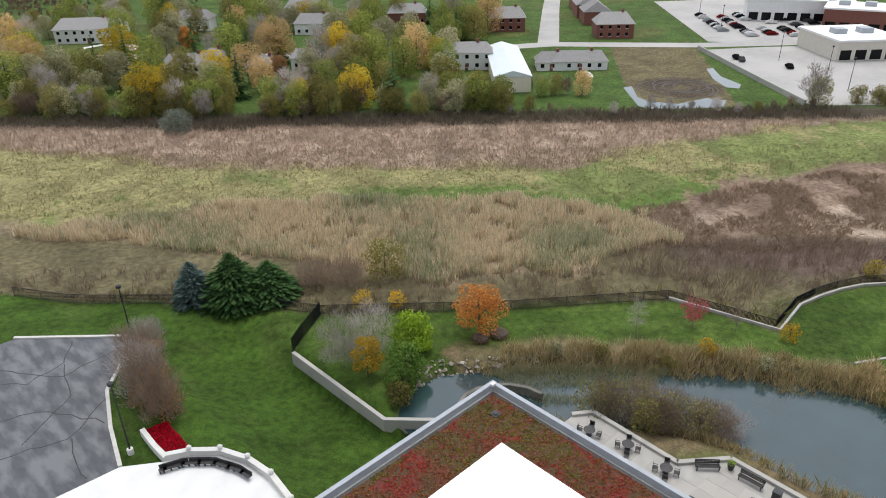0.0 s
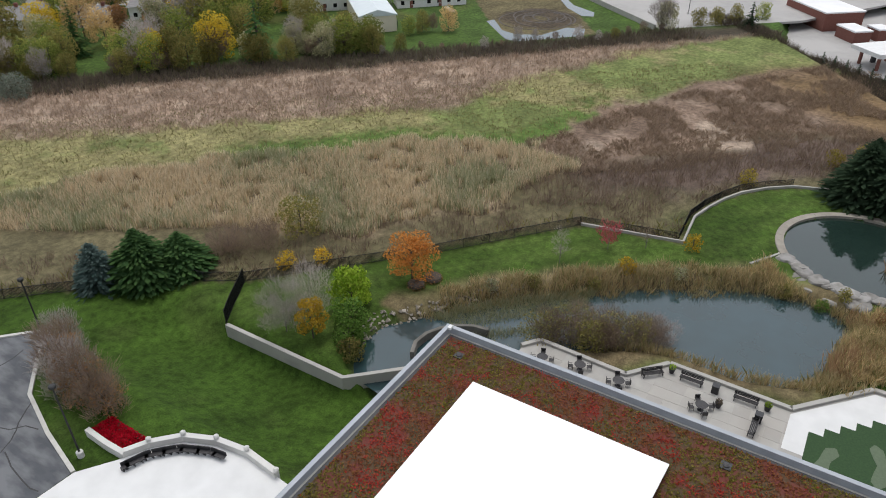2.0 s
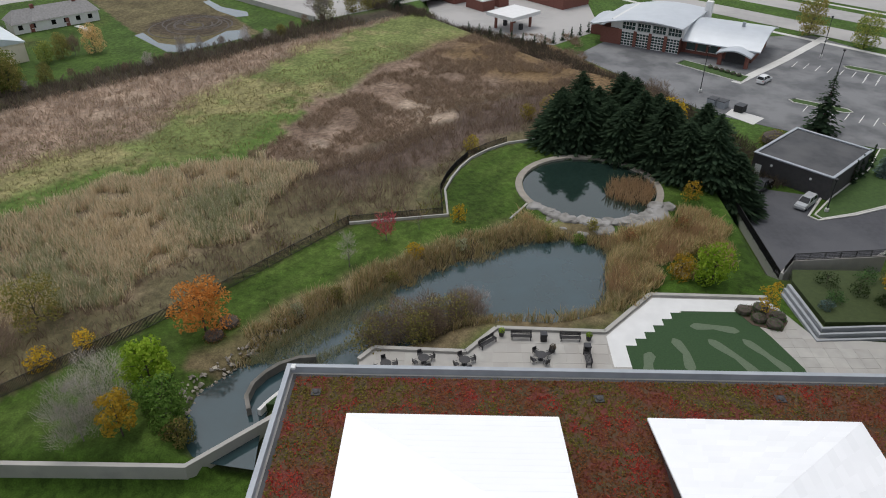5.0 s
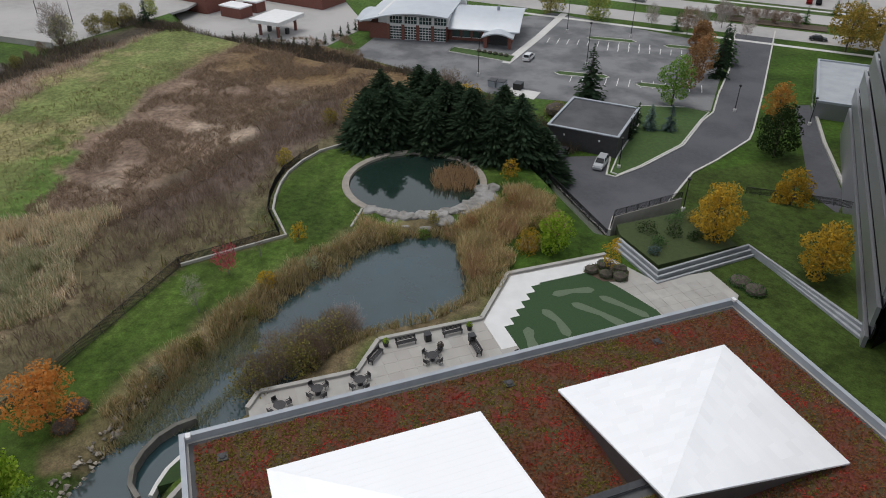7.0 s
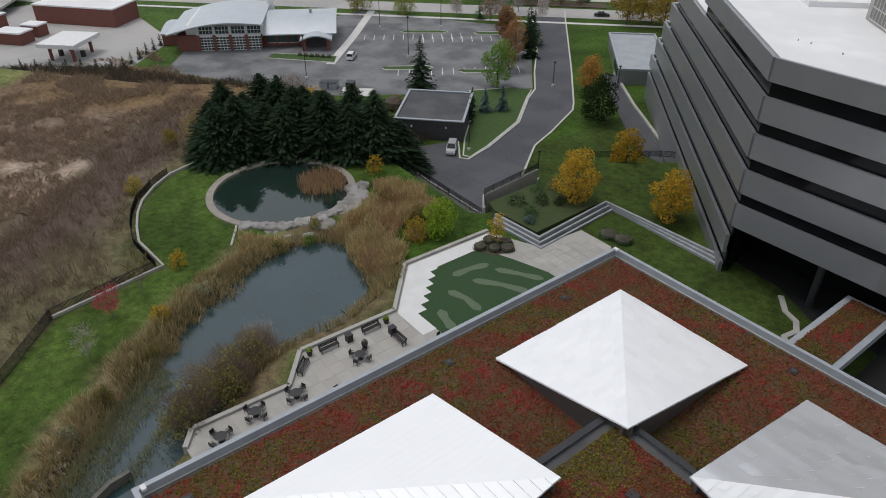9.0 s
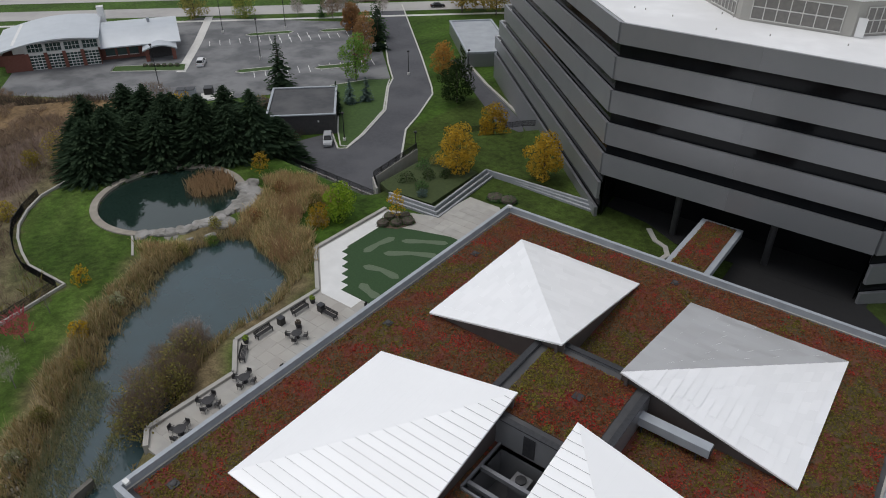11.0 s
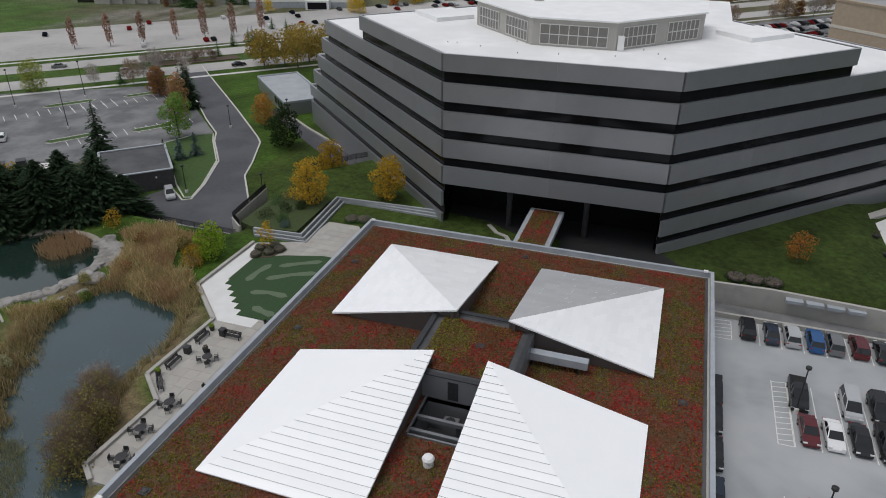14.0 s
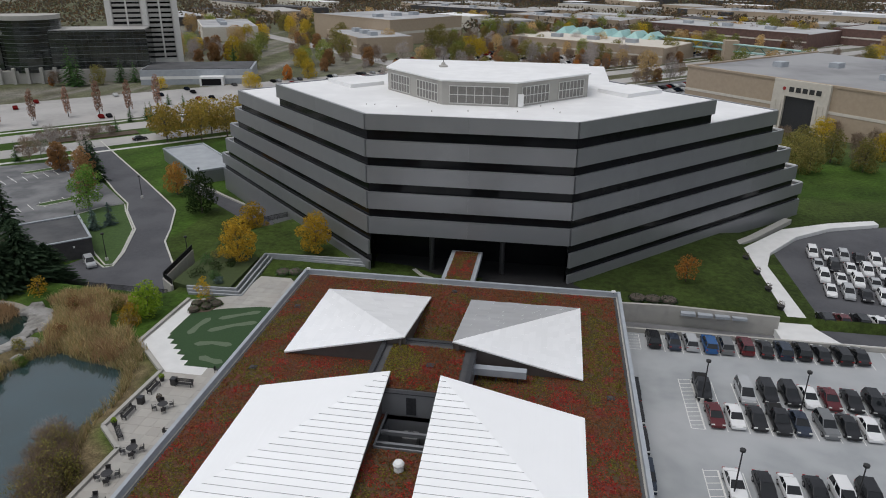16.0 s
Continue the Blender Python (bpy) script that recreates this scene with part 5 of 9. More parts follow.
P[:, 2] = CIRC_Z - 0.1
reeds("pool_reeds", P, 1.8, 0.08, L_REED_BROWN, "russet reeds in the round pool", 6, 0.2)
EASTBANK = [(78.5, 14), (84.5, 12), (80.2, 6.5), (79.2, 0), (80.5, -5), (84.5, -9.5), (86, -13), (78, -16), (70, -14), (66, -6), (62.8, 2.2), (66, 3), (70, 2.5), (74, 1), (77, 2.5), (78, 7), (77.5, 12)]
P = scatter(9000, (60, -18, 88, 16), lambda X, Y: inside(EASTBANK, X, Y) & (np.hypot(X - CIRC[0], Y - CIRC[1]) > CIRC[2] + 3.4) & (nz(X, Y, 0.25, 3.3) > -0.25) & (D_IN(X, Y) > -0.3))
hh = np.clip(1.5 + 0.9 * nz(P[:, 0], P[:, 1], 0.25, 22.0), 0.5, 2.3)
kk = nz(P[:, 0], P[:, 1], 0.2, 30.0) + 0.3 * rng.normal(size=len(P))
reeds("bank_reeds", P[kk < 0.15], hh[kk < 0.15], 0.075, L_TAWNY, "tawny reeds between the pond and the round pool", 7, 0.26)
reeds("bank_reeds", P[kk >= 0.15], hh[kk >= 0.15], 0.075, L_REED_BROWN, "russet reeds between the pond and the round pool", 7, 0.26)
for x, y, r, lf, nm in ((77.6, 9.5, 1.3, L_OLIVE, "olive"), (77.2, 5.0, 1.1, L_GREEN, "green"), (78.8, 3.0, 1.0, L_OLIVE, "olive"), (75.5, -1.5, 1.3, L_RUSSET, "russet"), (79.0, -9.5, 1.4, L_RUSSET, "russet"), (72.0, -10.5, 1.4, L_OLIVE, "olive"), (66.5, 30.5, 1.2, L_OLIVE, "olive"), (62.0, 36.8, 1.2, L_OLIVE, "olive"), (73.5, 21.5, 1.1, L_REED_GREEN, "grey-green"), (58.5, 41.0, 1.1, L_REED_GREEN, "grey-green")):
    leafy_tree("bank_shrub", at(x, y, dz=0.2), r * 1.5, r, lf, nm + " shrub among the reeds of the pond bank", 420, 0.24, 0.05, low=0.05, group="shrubs on the pond bank")
# short grass of the meadow
P = scatter(26000, (20, 20, 200, 190), lambda X, Y: ((X + Y) * 0.7071 > np.interp((X - Y) * 0.7071, (-110, -59, -42, -16, 11, 31, 56, 80, 110), (109, 113, 121, 122, 121, 117, 129, 137, 141))) & ((X + Y) * 0.7071 < 150) & ((X - Y) * 0.7071 < 95))
reeds("meadow_grass", P, 0.5, 0.10, leaf_mat("meadow_grass", [(0.10, 0.105, 0.04), (0.17, 0.15, 0.07), (0.22, 0.18, 0.10), (0.12, 0.13, 0.05)], 1.5), "rough yellow-green grass of the meadow", 4, 0.5, 0.5)
# rough grass and scrub beyond the boundary fence
FENCE_U, FENCE_V = (-75, -62, -38, -24, -18, 29.6, 41.2, 46.5, 50, 54, 62, 71, 75, 95), (83, 83, 82.7, 81, 79.5, 82.9, 75.0, 81.2, 83.5, 85.4, 87, 84.8, 82.5, 81)


def strip_keep(lo, hi):
    return lambda X, Y: ((X + Y) * 0.7071 > np.interp((X - Y) * 0.7071, FENCE_U, FENCE_V) + lo) & ((X + Y) * 0.7071 < np.interp((X - Y) * 0.7071, FENCE_U, FENCE_V) + hi) & (nz(X, Y, 0.2, 6.0) > -0.15) & ((X - Y) * 0.7071 < 92)


P = scatter(16000, (5, 0, 130, 125), strip_keep(0.4, 9))
reeds("verge_scrub", P, 1.1, 0.06, L_BROWNTWIG, "low brown scrub along the boundary fence", 7, 0.35, 0.4)
P = scatter(2600, (5, 0, 130, 125), strip_keep(0.6, 3.0))
reeds("verge_scrub", P, 1.5, 0.10, L_OLIVE, "olive weeds along the boundary fence", 6, 0.35, 0.4)
P = scatter(13000, (70, -20, 150, 80), lambda X, Y: ((X - Y) * 0.7071 > 24) & ((X + Y) * 0.7071 > np.interp((X - Y) * 0.7071, FENCE_U, FENCE_V) + 7) & ((X + Y) * 0.7071 < 101 + 4 * nz(X, Y, 0.1, 2.0)) & (0.45 * X - 0.89 * Y < 66))
reeds("thicket", P, 1.5, 0.05, L_BROWNTWIG, "purple-brown leafless thicket in the marsh", 6, 0.3, 0.4)
P = scatter(30000, (100, -45, 215, 80), lambda X, Y: (X + Y > 0.7) & ((X - Y) * 0.7071 > 60) & (np.abs(0.45 * X - 0.89 * Y - np.interp(X, (100, 135, 166, 182, 210), (78, 84, 81, 80, 57)) + 4) < 5 + 3 * nz(X, Y, 0.1, 2.0)))
reeds("hedge_scrub", P, 1.8, 0.08, L_DARKTWIG, "dark scrub along the marsh's far edge", 6, 0.3, 0.4)
# dark brush at the far side of the marsh
P = scatter(34000, (20, 30, 215, 215), lambda X, Y: ((X + Y) * 0.7071 > 168 + 4 * nz(X, Y, 0.06, 2.0)) & ((X + Y) * 0.7071 < 178 + 3 * nz(X, Y, 0.06, 8.0)) & ((X - Y) * 0.7071 < 100))
reeds("far_brush", P, 1.7, 0.12, L_DARKTWIG, "dark leafless brush at the far side of the marsh", 7, 0.3, 0.5)
P = scatter(30000, (20, 30, 215, 215), lambda X, Y: ((X + Y) * 0.7071 > np.interp((X - Y) * 0.7071, (-110, -58, -22, 21, 51, 93, 120), (152, 139, 137, 136, 151, 164, 168))) & ((X + Y) * 0.7071 < 169))
reeds("pink_grass", P, 1.0, 0.12, leaf_mat("pinkish_grass", [(0.17, 0.125, 0.092), (0.26, 0.20, 0.152), (0.21, 0.16, 0.118)], 1.5), "pinkish-brown grass of the far marsh", 5, 0.45, 0.5)
leafy_tree("olive_tree", at(68.5, 166.5), 5.5, 4.6, L_SILVER, "round grey-green tree standing in the marsh", 3200, 0.36, 0.14, low=0.05)

# ---- terrace furniture and walls ----
M_BENCH = mat("dark_bench_metal", (0.035, 0.034, 0.036), 0.5, 0.4, col2=(0.05, 0.048, 0.05), scale=4)
M_FENCE = mat("black_fence", (0.012, 0.012, 0.013), 0.6, col2=(0.02, 0.02, 0.02), scale=3)
M_STONE = mat("boulder_stone", (0.24, 0.228, 0.208), 0.9, col2=(0.14, 0.133, 0.12), scale=1.2, bump=0.8, bscale=3, col3=(0.30, 0.29, 0.275), scale2=0.5, rnd=0.15)
M_GRAVEL = mat("shore_stone", (0.28, 0.25, 0.21), 0.9, col2=(0.18, 0.16, 0.135), scale=3, rnd=0.2, island=0.0)
M_MULCH = mat("bark_mulch", (0.10, 0.07, 0.05), 0.95, col2=(0.07, 0.05, 0.035), scale=6, bump=0.6)
M_BRICK = mat("red_brick", (0.20, 0.083, 0.062), 0.85, col2=(0.17, 0.06, 0.045), scale=3, bump=0.2, rnd=0.06)
M_TANBRICK = mat("tan_masonry", (0.40, 0.32, 0.235), 0.85, col2=(0.36, 0.285, 0.21), scale=0.8, rnd=0.05)
M_PALE = mat("pale_render", (0.60, 0.56, 0.49), 0.85, col2=(0.54, 0.50, 0.44), scale=0.8)
M_SIDING = mat("white_siding", (0.72, 0.72, 0.71), 0.7, col2=(0.66, 0.66, 0.65), scale=1.0, rnd=0.05)
M_SHINGLE = mat("roof_shingle", (0.28, 0.27, 0.265), 0.9, col2=(0.21, 0.205, 0.20), scale=2.0, rnd=0.2)
M_STEELROOF = mat("curved_steel_roof", (0.52, 0.55, 0.58), 0.4, 0.3, col2=(0.47, 0.50, 0.53), scale=0.3)
M_BRONZE = mat("dark_brick", (0.065, 0.062, 0.064), 0.8, col2=(0.05, 0.048, 0.05), scale=1.5)
M_TYRE = mat("tyre_rubber", (0.012, 0.012, 0.012), 0.9)
M_RIM = mat("wheel_rim", (0.4, 0.4, 0.41), 0.4, 0.7)
M_CARGLASS = mat("car_glass", (0.012, 0.014, 0.016), 0.06, spec=0.5)
M_HEADLAMP = mat("headlamp", (0.7, 0.7, 0.68), 0.2)
M_TAIL = mat("tail_lamp", (0.30, 0.01, 0.01), 0.3)
M_POOLRIM = mat("rim_stone", (0.31, 0.28, 0.235), 0.85, col2=(0.25, 0.225, 0.19), scale=0.9, rnd=0.06)

# edge wall of the terrace on the pond side
for a, b in zip(TER[1:8], TER[2:8]):
    tagged(part("terrace_edge_wall", strip(bmesh.new(), [a, b], 0.5, -2.2, 0.12, 0.1), M_CONC, bevel=0.02), "low pale concrete wall along the terrace edge", "wall", "", "structure")


def putting_blob(pts, w, name="pale_putting_patch"):
    """A rounded stripe of paler turf."""
    bm = bmesh.new()
    pts = dense(pts, 0.5)
    n = len(pts)
    L, R = offset_line(pts, 1), offset_line(pts, -1)
    prof = [w * (0.55 + 0.45 * abs(2 * i / (n - 1) - 1)) * math.sqrt(max(0.02, 1 - abs(2 * i / (n - 1) - 1) ** 6)) for i in range(n)]
    out = [(p[0] + (l[0] - p[0]) * q, p[1] + (l[1] - p[1]) * q) for p, l, q in zip(pts, L, prof)]
    out += [(p[0] + (r[0] - p[0]) * q, p[1] + (r[1] - p[1]) * q) for p, r, q in zip(pts, R, prof)][::-1]
    prism(bm, out, -0.17, -0.145)
    tagged(part(name, bm, M_TURF_LT), "paler rounded patch set in the putting green", "turf", "putting green patches", "structure")


for pts, w in (([(57.1, -4.9), (57.0, -7.5), (56.3, -10.3)], 0.75), ([(54.9, -2.4), (52.3, -3.2), (49.4, -3.0)], 0.75), ([(52.5, 0.7), (50.8, 1.3), (48.6, 1.7)], 0.8), ([(54.8, -6.3), (51.8, -8.6), (48.6, -10.2)], 0.75), ([(54.9, -10.2), (52.5, -11.8), (49.4, -13.6)], 0.7)):
    putting_blob(pts, w)
slab("mulch_bed", [(60.3, -11.0), (61.3, -13), (60.6, -15.8), (58.3, -16.6), (56.4, -15.2), (57.5, -12.2)], -0.2, -0.13, M_MULCH, "mulched bed round the sapling", "bed")


def bench(m, label):
    t = thing("bench", m, label, "bench", "terrace benches")
    for k in range(4):
        part("seat_slat", boxes((-1.2, -0.26 + 0.14 * k, 0.43, 1.2, -0.15 + 0.14 * k, 0.47)), M_BENCH, t)
    for k in range(3):
        bm = boxes((-1.2, 0.28 + 0.03 * k, 0.55 + 0.15 * k, 1.2, 0.32 + 0.03 * k, 0.67 + 0.15 * k))
        part("back_slat", bm, M_BENCH, t)
    for x in (-1.05, 1.05):
        part("leg", boxes((x - 0.04, -0.28, 0, x + 0.04, -0.2, 0.62), (x - 0.04, 0.24, 0, x + 0.04, 0.32, 0.9), (x - 0.04, -0.2, 0.38, x + 0.04, 0.24, 0.43)), M_BENCH, t)
        part("armrest", boxes((x - 0.05, -0.3, 0.62, x + 0.05, 0.3, 0.66)), M_BENCH, t)
    return t


b0 = bench(pose(54.4, 14.8, -0.2, 0, 0, -90), "dark metal slatted bench facing the pavilion")
for x, y, a in ((54.3, 9.3, -90), (53.3, 18.6, -48), (50.9, 7.9, 180)):
    copy_thing(b0, pose(x, y, -0.2, 0, 0, a))


def cafe_table(m):
    t = thing("cafe_table", m, "round dark metal table on the terrace", "table", "terrace tables")
    part("tabletop", lathe(bmesh.new(), [(0.58, 0.70), (0.62, 0.72), (0.62, 0.74), (0.55, 0.75)], 18), M_BENCH, t)
    part("pedestal", lathe(bmesh.new(), [(0.32, 0.0), (0.3, 0.04), (0.06, 0.08), (0.05, 0.7)], 12), M_BENCH, t)
    return t


def cafe_chair(m):
    t = thing("cafe_chair", m, "dark metal mesh chair drawn up to a terrace table", "chair", "terrace chairs")
    part("seat", boxes((-0.26, -0.26, 0.42, 0.26, 0.26, 0.46)), M_BENCH, t, bevel=0.02)
    bm = boxes((-0.26, 0.22, 0.46, 0.26, 0.27, 0.9))
    part("backrest", bm, M_BENCH, t, bevel=0.02)
    for x in (-0.23, 0.23):
        for y in (-0.23, 0.23):
            part("leg", tube(bmesh.new(), (x, y, 0), (x * 0.9, y * 0.9, 0.43), 0.02, n=5), M_BENCH, t)
        part("armrest", boxes((x - 0.03, -0.22, 0.64, x + 0.03, 0.24, 0.67)), M_BENCH, t)
    return t


t0 = c0 = None
for x, y in ((51.0, 12.9), (50.2, 25.6), (50.0, 21.2), (49.2, 29.6), (47.3, 3.9), (47.0, 17.5)):
    m = pose(x, y, -0.2)
    t0 = copy_thing(t0, m) if t0 else cafe_table(m)
    for k in range(4):
        a = 90 * k + 35 + 7 * x
        mm = pose(x + 1.0 * math.cos(radians(a)), y + 1.0 * math.sin(radians(a)), -0.2, 0, 0, a - 90)
        c0 = copy_thing(c0, mm) if c0 else cafe_chair(mm)


def planter(m, leaf, label, r=0.35, h=0.6):
    t = thing("planter", m, label, "planter", "terrace planters")
    part("pot", lathe(bmesh.new(), [(r * 0.7, 0), (r, h * 0.9), (r * 1.08, h * 0.92), (r * 1.05, h), (r * 0.85, h * 0.97)], 12), M_BENCH, t)
    P, D = blob_points([(0, 0, h + r * 0.5, r * 1.1, 0.9)], 160)
    V, F = leaf_quads(P, 0.16, D)
    o = new("plant", mesh_np("plant", V, F, leaf))
    o.parent = t
    return t


for x, y, lf in ((54.9, 17.0, L_LIME), (54.4, 7.2, L_LIME), (52.3, 11.5, L_DARKTWIG)):
    planter(pose(x, y, -0.2), lf, "round dark planter with a small plant")


def litter_bin(m):
    t = thing("litter_bin", m, "square dark litter bin on the terrace", "bin", "terrace bins")
    part("body", boxes((-0.35, -0.35, 0, 0.35, 0.35, 0.85)), M_BENCH, t, bevel=0.03)
    part("lid", boxes((-0.38, -0.38, 0.87, 0.38, 0.38, 1.0)), M_DARKMETAL, t, bevel=0.05)
    return t


lb = litter_bin(pose(54.3, 12.3, -0.2))
copy_thing(lb, pose(52.4, 7.7, -0.2))

M_STEPWALL = mat("blue_grey_concrete", (0.33, 0.345, 0.36), 0.7, col2=(0.26, 0.275, 0.29), scale=0.7, bump=0.15, bscale=10)
# stepped concrete wall beyond the putting green
for k, (o_, z) in enumerate(((0.0, 0.15), (0.6, 0.5), (1.2, 0.85))):
    line = [(64.0 + 0.6 * o_, -18.0 - o_ * 0.8), (54.9 + o_ * 1.1, -18.5 - o_ * 0.8), (56.0 + o_ * 1.1, -34.8 + o_ * 0.2), (37.6, -34.1 - o_ * 0.9)]
    tagged(part("garden_step_wall", strip(bmesh.new(), line, 0.42, -1.5, z - 0.2), M_STEPWALL, bevel=0.03), "pale concrete step of the stepped garden wall", "wall", "", "structure")
slab("raised_garden", [(66.0, -20.0), (57.8, -20.6), (58.2, -33.5), (66.5, -34.5), (68.5, -30), (68.5, -21)], -2.0, 0.2, mat("garden_lawn", (0.046, 0.066, 0.018), 0.95, col2=(0.034, 0.05, 0.013), scale=2, bump=0.5), "raised garden bed of dark grass", "bed")
for x, y, r, lf, nm in ((62, -23.5, 1.1, L_FIR, "green"), (63.5, -27, 1.3, L_SPRUCE, "dark green"), (65.5, -24, 1.4, L_SPRUCE, "dark green"), (60.5, -21.8, 0.9, L_BLUE, "grey-green"), (66.5, -29.5, 1.3, L_FIR, "green"), (61.5, -29, 1.0, L_SPRUCE, "dark green"), (65.8, -32, 1.2, L_OLIVE, "olive")):
    leafy_tree("garden_shrub", pose(x, y, 0.18), r * 1.3, r * 1.15, L_DARKGREEN if lf is L_SPRUCE else lf, nm + " spreading shrub in the raised garden", 520, 0.2, 0.04, low=0.02, flat=0.7, group="garden shrubs")
for x, y in ((51.5, -28.5), (49.3, -29.0)):
    low_shrub("juniper_shrub", at(x, y), 1.5, 1.1, L_FIR, "low green juniper by the stepped wall", 600, 0.2)

# garden retaining wall with railing along the service road
bm = strip(bmesh.new(), [(67.6, -19.3), (70.6, -21.8), (72.0, -34.6)], 0.4, -5, 0.25)
tagged(part("garden_wall", bm, M_CONC, bevel=0.02), "dark retaining wall between garden and service road", "wall", "", "structure")


def railing(pts, h, name, label, step=2.4, zf=None, mesh=True, top=True, material=None):
    """Posts, rails and thin bars along a plan line."""
    zf = zf or gz
    mt = material or M_FENCE
    t = thing(name, pose(pts[0][0], pts[0][1], zf(*pts[0])), label, "fence")
    inv = Matrix.Translation(t.matrix_world.translation).inverted()
    pts = dense(pts, step)
    for x, y in pts:
        o = part("post", boxes((x - 0.04, y - 0.04, zf(x, y) - 0.2, x + 0.04, y + 0.04, zf(x, y) + h)), mt, t)
        o.matrix_local = inv
    for f in ((0.06, 0.97) if top else (0.97,)):
        bm = strip(bmesh.new(), pts, 0.06, lambda x, y: zf(x, y) + h * f - 0.03, lambda x, y: zf(x, y) + h * f + 0.03)
        o = part("rail", bm, mt, t)
        o.matrix_local = inv
    if mesh:
        vv, ff = [], []
        for a, b in zip(pts, pts[1:]):
            n = max(2, int(math.dist(a, b) / 0.14))
            for k in range(n):
                x, y = a[0] + (b[0] - a[0]) * k / n, a[1] + (b[1] - a[1]) * k / n
                z = zf(x, y)
                dx, dy = (b[0] - a[0]) / math.dist(a, b) * 0.036, (b[1] - a[1]) / math.dist(a, b) * 0.036
                i = len(vv)
                vv += [(x - dx, y - dy, z + 0.05), (x + dx, y + dy, z + 0.05), (x + dx, y + dy, z + h), (x - dx, y - dy, z + h),
                       (x - dy, y + dx, z + 0.05), (x + dy, y - dx, z + 0.05), (x + dy, y - dx, z + h), (x - dy, y + dx, z + h)]
                ff += [(i, i + 1, i + 2, i + 3), (i + 4, i + 5, i + 6, i + 7)]
        o = link_mesh("mesh_panel", vv, ff, mt, t)
        o.matrix_local = inv
        tagged(o, kind="stuff")
    return t


def fz(x, y):
    return -0.4


railing([(14.7, 102.3), (22.4, 94.4), (31.1, 85.5), (36.5, 82.0), (39.8, 78.2), (40.6, 73.8), (43.5, 69.2), (51.1, 62.0), (62.2, 51.6), (71.2, 44.4), (79.3, 37.8)], 1.5, "boundary_fence", "long black mesh fence between lawn and marsh", 3.0)
tagged(part("boundary_wall", strip(bmesh.new(), [(79.4, 37.7), (82.1, 23.6), (86.0, 23.9), (90, 24.2), (94, 23.2), (98, 21.8), (101.5, 20.0), (105, 17.0), (107.8, 13.5), (109.3, 9.0), (109.6, 5.4)], 0.32, -2.5, 0.0), M_CONC, bevel=0.02), "low pale wall curving round the lawn", "wall", "", "structure")
railing([(79.8, 38.0), (82.6, 24.4), (90, 24.9), (94.2, 24.0), (98.3, 22.5), (102, 20.6), (105.5, 17.4), (108.4, 13.7)], 1.8, "boundary_fence", "black mesh fence outside the curving wall", 3.0, lambda x, y: -1.0)
railing([(35.8, 64.6), (38.5, 66.4), (41.1, 67.9), (43.2, 69.2)], 2.2, "gate_fence", "black iron fence between wall and boundary", 1.6, lambda x, y: -0.4)
railing([(99.5, -21.5), (92.8, -21.2), (86, -21.0), (78, -20.8), (69.4, -20.6)], 1.3, "road_fence", "black iron fence above the service road", 2.4, lambda x, y: -2.6)
tagged(part("road_kerb_wall", strip(bmesh.new(), [(99.5, -21.9), (86, -21.4), (69.4, -21.0)], 0.35, -5, -2.6), M_CONC_LT), "pale kerb wall under the road fence", "wall", "", "structure")
railing([(67.8, -19.6), (70.6, -21.9), (72.0, -34.6)], 1.1, "garden_railing", "black railing on the garden wall", 2.0, lambda x, y: 0.22)
railing([(71.2, -46.1), (63.6, -56.2), (61.5, -58.0)], 1.1, "ramp_railing", "dark railing above the basement ramp", 2.0, lambda x, y: -0.6)

# ---- round pool: rim, boulders, weir ----
rim = thing("pool_rim", pose(CIRC[0], CIRC[1], -0.4), "pale stone rim of the round pool", "rim", "", "structure")
for k in range(30):
    a0 = -120 + 246 * k / 30
    bm = prism(bmesh.new(), arc(0, 0, CIRC[2] + 0.55, a0, a0 + 8.05, 3) + arc(0, 0, CIRC[2] - 0.55, a0 + 8.05, a0, 3), -1.2, 0.25)
    part("coping_stone", bm, M_POOLRIM, rim)


def boulder_mesh(seed, material):
    r = random.Random(seed)
    bm = bmesh.new()
    bmesh.ops.create_icosphere(bm, subdivisions=2, radius=1.0)
    for v in bm.verts:
        k = 1 + 0.28 * noise.noise(v.co * 1.3 + Vector((seed * 3.1, 0, 0))) + 0.12 * noise.noise(v.co * 3.1 + Vector((0, seed, 0)))
        v.co = Vector((v.co.x * k, v.co.y * k, max(-0.55, min(0.6, v.co.z * k)) * 0.75))
    me = bpy.data.meshes.new("boulder")
    bm.to_mesh(me)
    bm.free()
    me.materials.append(material)
    return me


BOULDERS = [boulder_mesh(k, M_STONE) for k in range(6)]
rb = random.Random(5)


def boulder(x, y, z, s, group, flat=1.0):
    ob = new("boulder", BOULDERS[rb.randrange(6)])
    ob.matrix_world = pose(x, y, z, rb.uniform(-8, 8), rb.uniform(-8, 8), rb.uniform(0, 360)) @ Matrix.Diagonal((s, s * rb.uniform(0.6, 0.9), s * flat, 1))
    return tagged(ob, "grey weathered limestone boulder at the pool's edge", "boulder", group)


for k in range(34):
    a = radians(126 + 112 * k / 33)
    boulder(CIRC[0] + (CIRC[2] + rb.uniform(-0.3, 0.5)) * math.cos(a), CIRC[1] + (CIRC[2] + rb.uniform(-0.3, 0.5)) * math.sin(a), -0.3, rb.uniform(0.85, 1.35), "boulders of the weir", 0.6)
for k in range(26):
    a = radians(135 + 95 * rb.random())
    r = CIRC[2] + 1 + 2.0 * rb.random()
    boulder(CIRC[0] + r * math.cos(a), CIRC[1] + r * math.sin(a), -0.6 - 0.25 * (r - CIRC[2] - 1), rb.uniform(0.6, 1.15), "boulders of the weir", 0.8)
